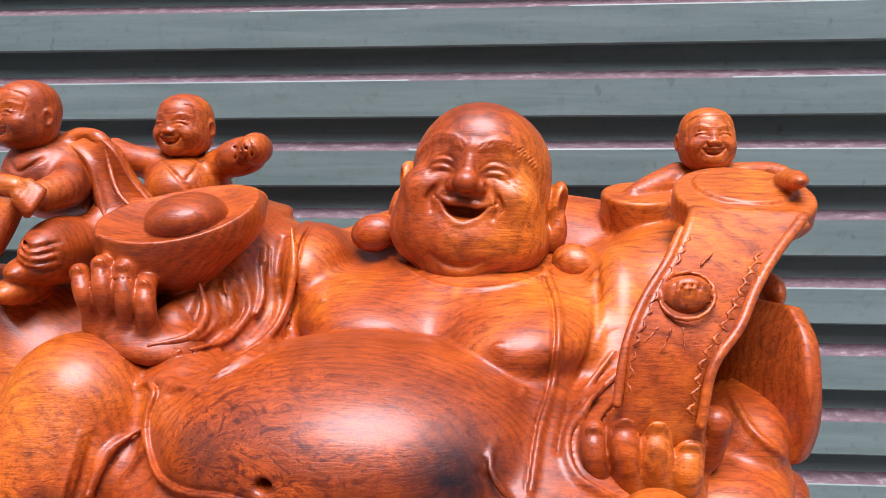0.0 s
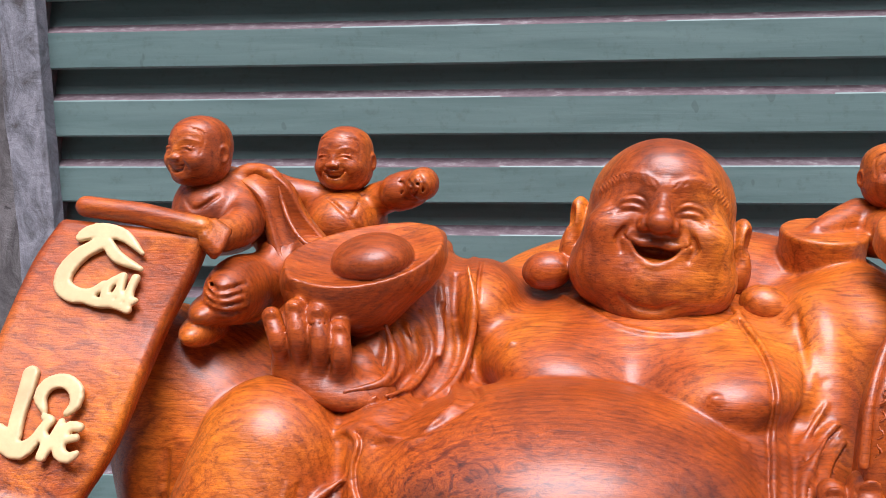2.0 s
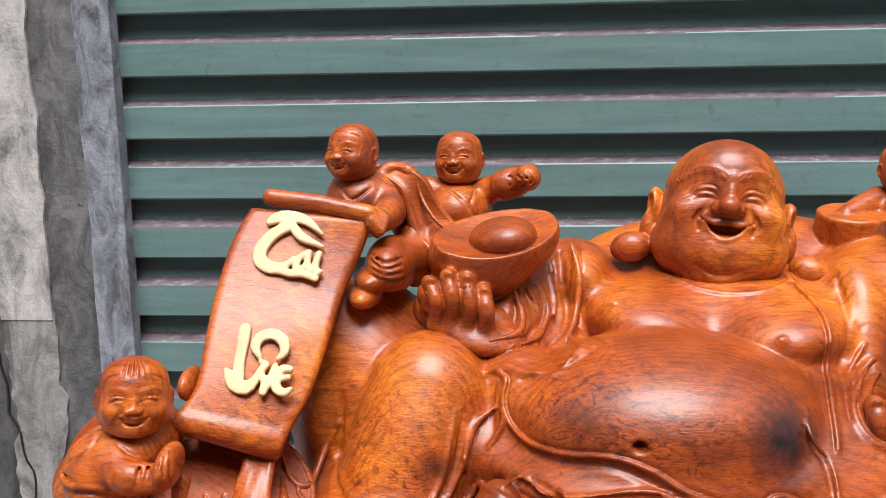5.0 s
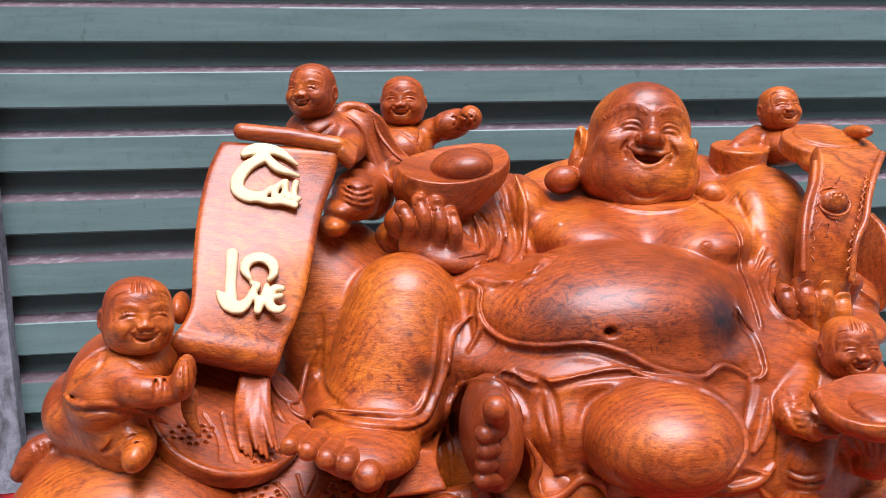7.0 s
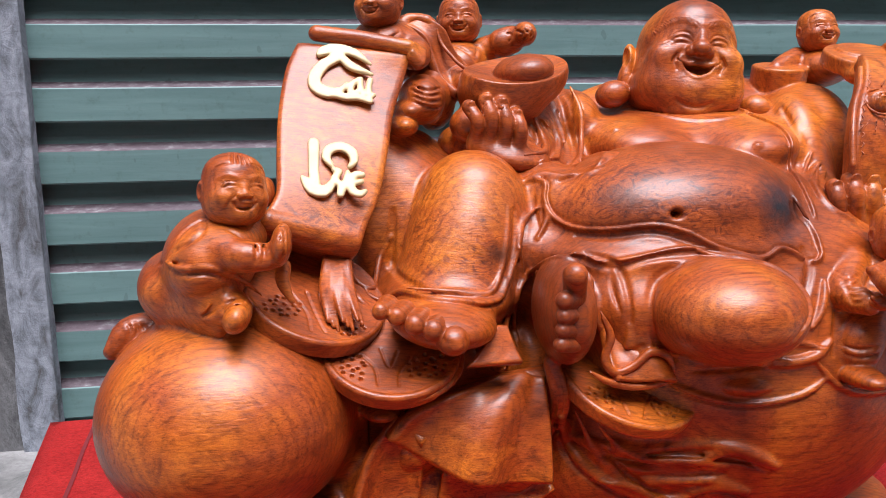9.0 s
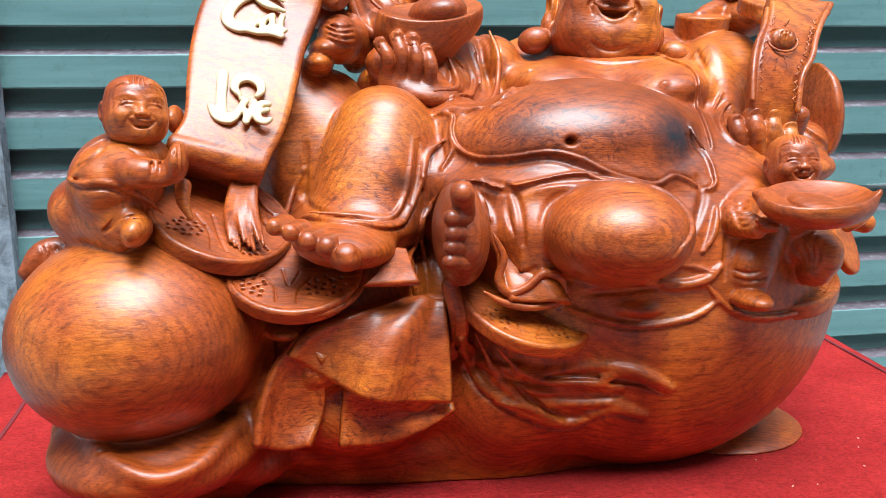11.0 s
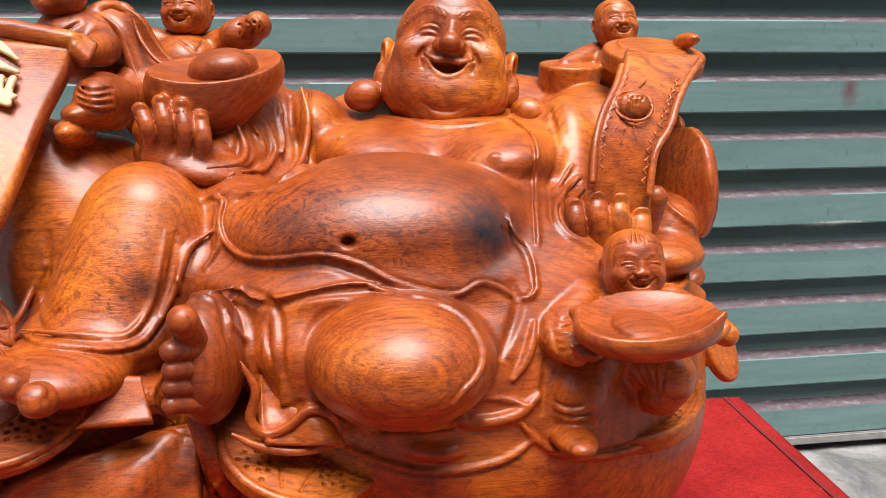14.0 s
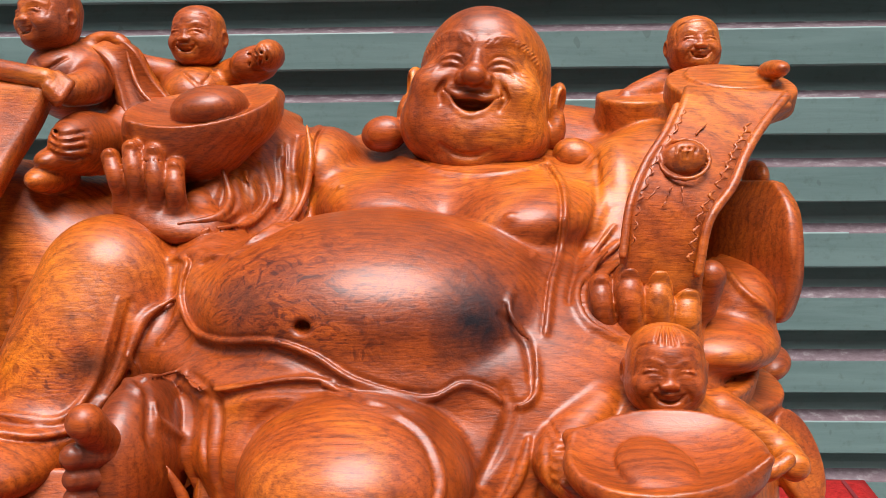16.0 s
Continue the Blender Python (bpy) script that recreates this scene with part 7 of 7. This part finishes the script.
roll = Carving((-0.45, 0.46, 0.71), (-0.28, 0.60, 0.81), 0.0016)
roll.tube((-0.4074, 0.512, 0.7632, 0.0072), (-0.3687, 0.512, 0.7582, 0.0078), (-0.3265, 0.508, 0.7498, 0.0078), k=0.002, smooth=False)
roll.tube((-0.4077, 0.5, 0.7611, 0.0014), (-0.3681, 0.498, 0.7562, 0.0014), (-0.3277, 0.495, 0.7484, 0.0014), k=0.003, sink=True, smooth=False)
roll.tube((-0.3195, 0.512, 0.7534, 0.003), (-0.3229, 0.502, 0.7451, 0.0032), (-0.326, 0.505, 0.7392, 0.0024), k=0.001)
roll.tube((-0.3167, 0.512, 0.7514, 0.003), (-0.3201, 0.502, 0.7422, 0.0032), (-0.3236, 0.505, 0.7368, 0.0024), k=0.001)
roll.tube((-0.3138, 0.512, 0.7494, 0.003), (-0.3173, 0.502, 0.7392, 0.0032), (-0.3213, 0.505, 0.7343, 0.0024), k=0.001)
roll.tube((-0.3109, 0.512, 0.7474, 0.003), (-0.3145, 0.502, 0.7363, 0.0032), (-0.3189, 0.505, 0.7318, 0.0025), k=0.001)
skins.append(roll.skin())
upper = Carving((-0.4221, 0.4612, 0.6907), (-0.348, 0.513, 0.7609), 0.0011)
upper.tube((-0.4057, 0.4984, 0.7441, 0.003), (-0.4015, 0.4999, 0.7468, 0.0048), (-0.3912, 0.501, 0.7489, 0.0051), (-0.3758, 0.4994, 0.7454, 0.0042), (-0.3614, 0.4936, 0.7349, 0.0015), k=0.0012)
upper.tube((-0.4015, 0.4946, 0.7376, 0.0021), (-0.3894, 0.4978, 0.7429, 0.0033), (-0.3783, 0.4923, 0.733, 0.0042), (-0.3606, 0.4883, 0.7257, 0.0018), k=0.0012)
upper.tube((-0.3894, 0.4962, 0.7401, 0.0036), (-0.4015, 0.4931, 0.7349, 0.0053), (-0.4101, 0.4866, 0.7243, 0.0059), (-0.4095, 0.4808, 0.7154, 0.0058), (-0.3995, 0.4776, 0.7103, 0.0055), (-0.3894, 0.4787, 0.7117, 0.0035), (-0.383, 0.4825, 0.7173, 0.0021), k=0.0012)
upper.tube((-0.3728, 0.4852, 0.7211, 0.0024), (-0.3789, 0.4822, 0.7168, 0.0032), (-0.3803, 0.4784, 0.711, 0.0032), (-0.3757, 0.4773, 0.7092, 0.0029), (-0.3715, 0.4802, 0.7135, 0.0026), k=0.0012)
upper.tube((-0.3709, 0.4855, 0.7215, 0.0027), (-0.3715, 0.4802, 0.7135, 0.0029), (-0.3693, 0.4767, 0.7081, 0.0029), k=0.0012)
upper.tube((-0.3626, 0.4849, 0.7204, 0.003), (-0.3646, 0.4802, 0.7133, 0.0029), (-0.3637, 0.4761, 0.7071, 0.0032), (-0.36, 0.4767, 0.7078, 0.0021), k=0.0012)
upper.tube((-0.3945, 0.4767, 0.7088, 0.0032), (-0.384, 0.4752, 0.7063, 0.0035), (-0.3739, 0.4749, 0.7056, 0.0029), (-0.3638, 0.4732, 0.7027, 0.0029), k=0.0012)
upper.slab((-0.3814, 0.4851, 0.7219), (-0.0146, 0.8509, -0.5251), 0.0021)
lower = Carving((-0.4352, 0.4066, 0.6158), (-0.3611, 0.4585, 0.6804), 0.0011)
lower.tube((-0.4133, 0.4465, 0.6684, 0.005), (-0.4134, 0.4391, 0.6584, 0.0047), (-0.414, 0.4309, 0.6465, 0.0044), (-0.4129, 0.4246, 0.6375, 0.0044), k=0.0012)
lower.tube((-0.4232, 0.4274, 0.6418, 0.0022), (-0.4197, 0.4246, 0.6378, 0.0044), (-0.4149, 0.4211, 0.6326, 0.0054), (-0.4068, 0.42, 0.6307, 0.0054), (-0.4009, 0.423, 0.6346, 0.0038), (-0.398, 0.4274, 0.6407, 0.0022), k=0.0012)
lower.tube((-0.399, 0.4339, 0.6502, 0.0022), (-0.4034, 0.4383, 0.6568, 0.0039), (-0.4005, 0.4427, 0.6631, 0.0045), (-0.3909, 0.4446, 0.6651, 0.0045), (-0.3821, 0.4413, 0.6603, 0.0045), (-0.3808, 0.4366, 0.6534, 0.0036), (-0.3847, 0.4336, 0.6492, 0.0022), k=0.0012)
lower.tube((-0.3977, 0.4317, 0.647, 0.0022), (-0.3938, 0.4306, 0.6452, 0.0033), (-0.3972, 0.4271, 0.6403, 0.003), (-0.3928, 0.4233, 0.6347, 0.003), (-0.3932, 0.4186, 0.6282, 0.0033), k=0.0012)
lower.tube((-0.3864, 0.4306, 0.6449, 0.0022), (-0.3886, 0.4257, 0.6379, 0.0028), (-0.3915, 0.4205, 0.6307, 0.0027), k=0.0012)
lower.tube((-0.3747, 0.4293, 0.6424, 0.0028), (-0.3804, 0.4293, 0.6427, 0.0033), (-0.3851, 0.4252, 0.637, 0.0039), (-0.383, 0.4203, 0.63, 0.0038), (-0.377, 0.4189, 0.6278, 0.0033), (-0.3731, 0.4205, 0.6299, 0.0022), k=0.0012)
lower.tube((-0.383, 0.4244, 0.6357, 0.0022), (-0.3756, 0.4257, 0.6374, 0.0025), k=0.0012)
lower.slab((-0.3949, 0.429, 0.643), (-0.0248, 0.8199, -0.5719), 0.0021)

# heads, modelled once in units of half their width: x to the side, -y to the front
def child():
    h = Carving((-1.35, -1.45, -1.25), (1.35, 1.25, 1.45), 0.042)
    h.ell((0, 0.05, 0.30), (0.96, 1.03, 0.86), k=0.1)
    h.ell((0, 0.05, 0.62), (0.86, 0.90, 0.58), k=0.15)
    h.ell((0, -0.1, -0.35), (0.97, 0.92, 0.74), k=0.4)
    h.ell((0, -0.75, -0.68), (0.36, 0.26, 0.2), k=0.2)
    for s in (-1, 1):
        h.ell((s * 0.48, -0.60, -0.16), (0.36, 0.36, 0.30), k=0.2)
        h.ell((s * 0.97, 0.12, 0.0), (0.13, 0.24, 0.32), (0, 0, s * 12), k=0.06)
        h.ell((s * 1.06, 0.02, 0.0), (0.07, 0.13, 0.2), k=0.05, sink=True)
    h.tube((0, h.front(0, 0.2) + 0.03, 0.2, 0.06), (0, h.front(0, 0) + 0.01, 0.0, 0.10), k=0.1)
    h.ell((0, h.front(0, -0.08) + 0.03, -0.06), (0.15, 0.12, 0.11), k=0.06)
    for s in (-1, 1):
        h.ell((s * 0.15, h.front(s * 0.15, -0.08), -0.08), (0.11, 0.10, 0.09), k=0.04)
        h.ell((s * 0.38, h.front(s * 0.38, 0.2) + 0.09, 0.2), (0.24, 0.13, 0.12), k=0.08)
        h.line((s * 0.17, 0.15, 0.03), (s * 0.37, 0.22, 0.05), (s * 0.60, 0.14, 0.03))
        h.line((s * 0.17, 0.25, 0.015), (s * 0.38, 0.33, 0.03), (s * 0.62, 0.25, 0.015), k=0.03)
        h.line((s * 0.16, 0.42, 0.03), (s * 0.42, 0.50, 0.045), (s * 0.70, 0.40, 0.03), lift=-0.01, k=0.06, sink=False)
        h.line((s * 0.26, -0.10, 0.03), (s * 0.44, -0.24, 0.04), (s * 0.50, -0.46, 0.025), k=0.05)
    h.line((-0.38, -0.28, 0.04), (-0.2, -0.40, 0.10), (0, -0.44, 0.12), (0.2, -0.40, 0.10), (0.38, -0.28, 0.04), lift=-0.02, k=0.03)
    h.tube((-0.2, -0.93, -0.36, 0.06), (0, -0.97, -0.38, 0.065), (0.2, -0.93, -0.36, 0.06), k=0.02)
    h.tube((-0.32, -0.90, -0.26, 0.035), (0, -1.05, -0.28, 0.05), (0.32, -0.90, -0.26, 0.035), k=0.03)
    h.tube((-0.26, -0.88, -0.48, 0.03), (0, -1.0, -0.58, 0.05), (0.26, -0.88, -0.48, 0.03), k=0.03)
    # edge of the close-cropped hair
    h.line((-0.80, 0.05, 0.03), (-0.80, 0.45, 0.03), (-0.70, 0.72, 0.03), (-0.35, 0.86, 0.025), (0, 0.90, 0.025), (0.35, 0.86, 0.025), (0.70, 0.72, 0.03), (0.80, 0.45, 0.03), (0.80, 0.05, 0.03), k=0.03)
    return h


def tufted(h):
    for i in range(9):
        x = -0.24 + 0.06 * i
        h.line((x * 0.6, 1.18, 0.03), (x, 1.05, 0.045), (x * 1.3, 0.84, 0.02), lift=0.02 if i % 2 else 0.0, k=0.02, sink=not i % 2)
    return h


def elder():
    h = Carving((-1.75, -1.3, -1.25), (1.75, 1.2, 1.3), 0.0145)
    h.field[:] = 2.0
    h.ell((0, 0.06, 0.30), (0.86, 0.92, 0.80))
    h.ell((0, 0.0, -0.42), (0.96, 0.92, 0.61), k=0.35)
    h.ell((0, -0.36, 0.62), (0.48, 0.40, 0.34), k=0.3)
    h.ell((0, -0.66, -0.54), (0.36, 0.26, 0.22), k=0.22)
    h.ell((0, -0.52, -0.82), (0.46, 0.32, 0.17), k=0.16)
    for s in (-1, 1):
        h.ell((s * 0.50, -0.62, 0.02), (0.32, 0.27, 0.27), k=0.16)
        h.ell((s * 0.56, -0.46, -0.40), (0.36, 0.38, 0.36), k=0.25)
        # ears with long heavy lobes
        h.ell((s * 0.94, 0.20, 0.04), (0.13, 0.22, 0.30), (0, s * 8, s * 20), k=0.05)
        h.ell((s * 1.05, 0.07, 0.06), (0.06, 0.12, 0.17), k=0.04, sink=True)
        h.ell((s * 1.02, 0.12, -0.28), (0.12, 0.16, 0.24), k=0.08)
        h.ell((s * 1.28 + 0.05, -0.08 - 0.08 * (s > 0), -0.58), (0.31, 0.26, 0.23), (0, s * 14, 0), k=0.05)
    # nose
    bridge = [h.front(0, z) for z in (0.52, 0.36, 0.2)]
    h.tube((0, bridge[0] + 0.05, 0.52, 0.06), (0, bridge[1] + 0.01, 0.36, 0.09), (0, bridge[2] - 0.02, 0.2, 0.12), k=0.10)
    tip = h.front(0, 0.16)
    h.ell((0, tip + 0.04, 0.16), (0.15, 0.13, 0.12), k=0.05)
    for s in (-1, 1):
        h.ell((s * 0.16, tip + 0.13, 0.125), (0.09, 0.10, 0.085), k=0.03)
        h.ell((s * 0.08, tip + 0.05, 0.045), (0.04, 0.05, 0.025), k=0.02, sink=True)
        # brows: a low ridge with combed strokes
        h.line((s * 0.11, 0.55, 0.022), (s * 0.30, 0.62, 0.035), (s * 0.50, 0.575, 0.035), (s * 0.70, 0.42, 0.022), lift=-0.012, k=0.07, sink=False)
        for i in range(20):
            u = i / 19
            x, z = 0.10 + 0.62 * u, 0.555 + 0.25 * u - 0.40 * u * u
            h.line((s * (x - 0.02), z - 0.05, 0.007), (s * (x + 0.015), z + 0.015, 0.016), (s * (x + 0.06), z + 0.06, 0.007), lift=0.006, k=0.006)
        # smiling eyes
        h.ell((s * 0.32, h.front(s * 0.32, 0.33) + 0.085, 0.325), (0.19, 0.12, 0.105), (0, s * 6, 0), k=0.05)
        h.line((s * 0.15, 0.265, 0.012), (s * 0.23, 0.315, 0.030), (s * 0.32, 0.335, 0.036), (s * 0.41, 0.315, 0.030), (s * 0.51, 0.25, 0.012), lift=0.01, k=0.008)
        h.line((s * 0.14, 0.32, 0.008), (s * 0.24, 0.405, 0.016), (s * 0.40, 0.405, 0.016), (s * 0.56, 0.29, 0.010), k=0.012)
        h.line((s * 0.22, 0.235, 0.008), (s * 0.34, 0.245, 0.013), (s * 0.47, 0.195, 0.008), k=0.02)
        for i in range(2):
            h.line((s * 0.54, 0.24 - 0.06 * i, 0.008), (s * 0.61, 0.215 - 0.07 * i, 0.012), (s * 0.68, 0.21 - 0.09 * i, 0.006), k=0.012)
        h.line((s * 0.23, 0.14, 0.018), (s * 0.35, 0.06, 0.030), (s * 0.43, -0.07, 0.02), k=0.05)
    # open laughing mouth between two lips
    lips = [(x, z, h.front(x, z)) for x, z in ((-0.33, -0.02), (-0.17, -0.075), (-0.06, -0.055), (0.06, -0.055), (0.17, -0.075), (0.33, -0.02))]
    under = [(x, z, h.front(x, z)) for x, z in ((-0.31, -0.06), (-0.20, -0.22), (0, -0.31), (0.20, -0.22), (0.31, -0.06))]
    h.line((-0.35, -0.03, 0.02), (-0.20, -0.125, 0.06), (0, -0.175, 0.09), (0.20, -0.125, 0.06), (0.35, -0.03, 0.02), lift=-0.03, k=0.02)
    h.ell((0, h.front(0, -0.17) - 0.02, -0.155), (0.25, 0.22, 0.075), k=0.03, sink=True)
    h.tube(*[(x, y + 0.02, z, r) for (x, z, y), r in zip(lips, (0.018, 0.040, 0.046, 0.046, 0.040, 0.018))], k=0.012)
    h.tube(*[(x, y + 0.035, z, r) for (x, z, y), r in zip(under, (0.018, 0.04, 0.05, 0.04, 0.018))], k=0.025)
    for s in (-1, 1):
        h.line((s * 0.38, 0.03, 0.02), (s * 0.42, -0.06, 0.032), (s * 0.37, -0.18, 0.02), k=0.05)
    h.line((-0.30, -0.66, 0.014), (-0.16, -0.73, 0.026), (0, -0.755, 0.03), (0.16, -0.73, 0.026), (0.30, -0.66, 0.014), k=0.05)
    return h.skin()


child_head, tuft_head, big_head = child().skin(), tufted(child()).skin(), elder()

skins.append(placed(child_head, pose(-0.3475, 0.562, 0.7956, 0, 0, -28) @ Matrix.Scale(0.0223, 4)))
skins.append(placed(child_head, pose(-0.2582, 0.63, 0.7865, 0, 0, -12) @ Matrix.Scale(0.0226, 4)))
skins.append(placed(child_head, pose(0.1472, 0.622, 0.7741, -6, 0, 2) @ Matrix.Scale(0.0212, 4)))
skins.append(placed(tuft_head, pose(-0.4727, 0.38, 0.6357, -4, 6, 24) @ Matrix.Scale(0.0245, 4)))
skins.append(placed(tuft_head, pose(0.0751, 0.376, 0.5837, -4, 0, -6) @ Matrix.Scale(0.0222, 4)))
skins.append(placed(big_head, pose(-0.0232, 0.590, 0.7348, -7, 7, -9) @ Matrix.Diagonal((0.0596, 0.0565, 0.0632, 1))))
statue = join_skins("statue", skins, WOOD)
tagged(statue, "glossy orange-brown carved wooden statue of a laughing seated figure with children", "statue")
for field, text in ((upper, "cream raised wooden lettering Tai on the statue's scroll"), (lower, "cream raised wooden lettering Loc on the statue's scroll")):
    tagged(join_skins("lettering", [field.skin()], CREAM), text, "lettering", "words on the scroll")
chips = random.Random(4)
for i in range(20):
    x, y = chips.uniform(0.02, 0.40), chips.uniform(0.33, 0.62)
    if i > 15:
        x, y = chips.uniform(-0.72, -0.60), chips.uniform(0.45, 0.8)
    bm = bmesh.new()
    bmesh.ops.create_icosphere(bm, subdivisions=1, radius=1, matrix=pose(x, y, TOP + 0.0016, 0, 0, chips.uniform(0, 180)) @ Matrix.Diagonal((chips.uniform(0.0009, 0.0026), 0.0005, 0.0006, 1)))
    tagged(part("wood_chip", bm, CHIP), "tiny pale wood shaving on the red felt", "chip", "shavings on the felt")
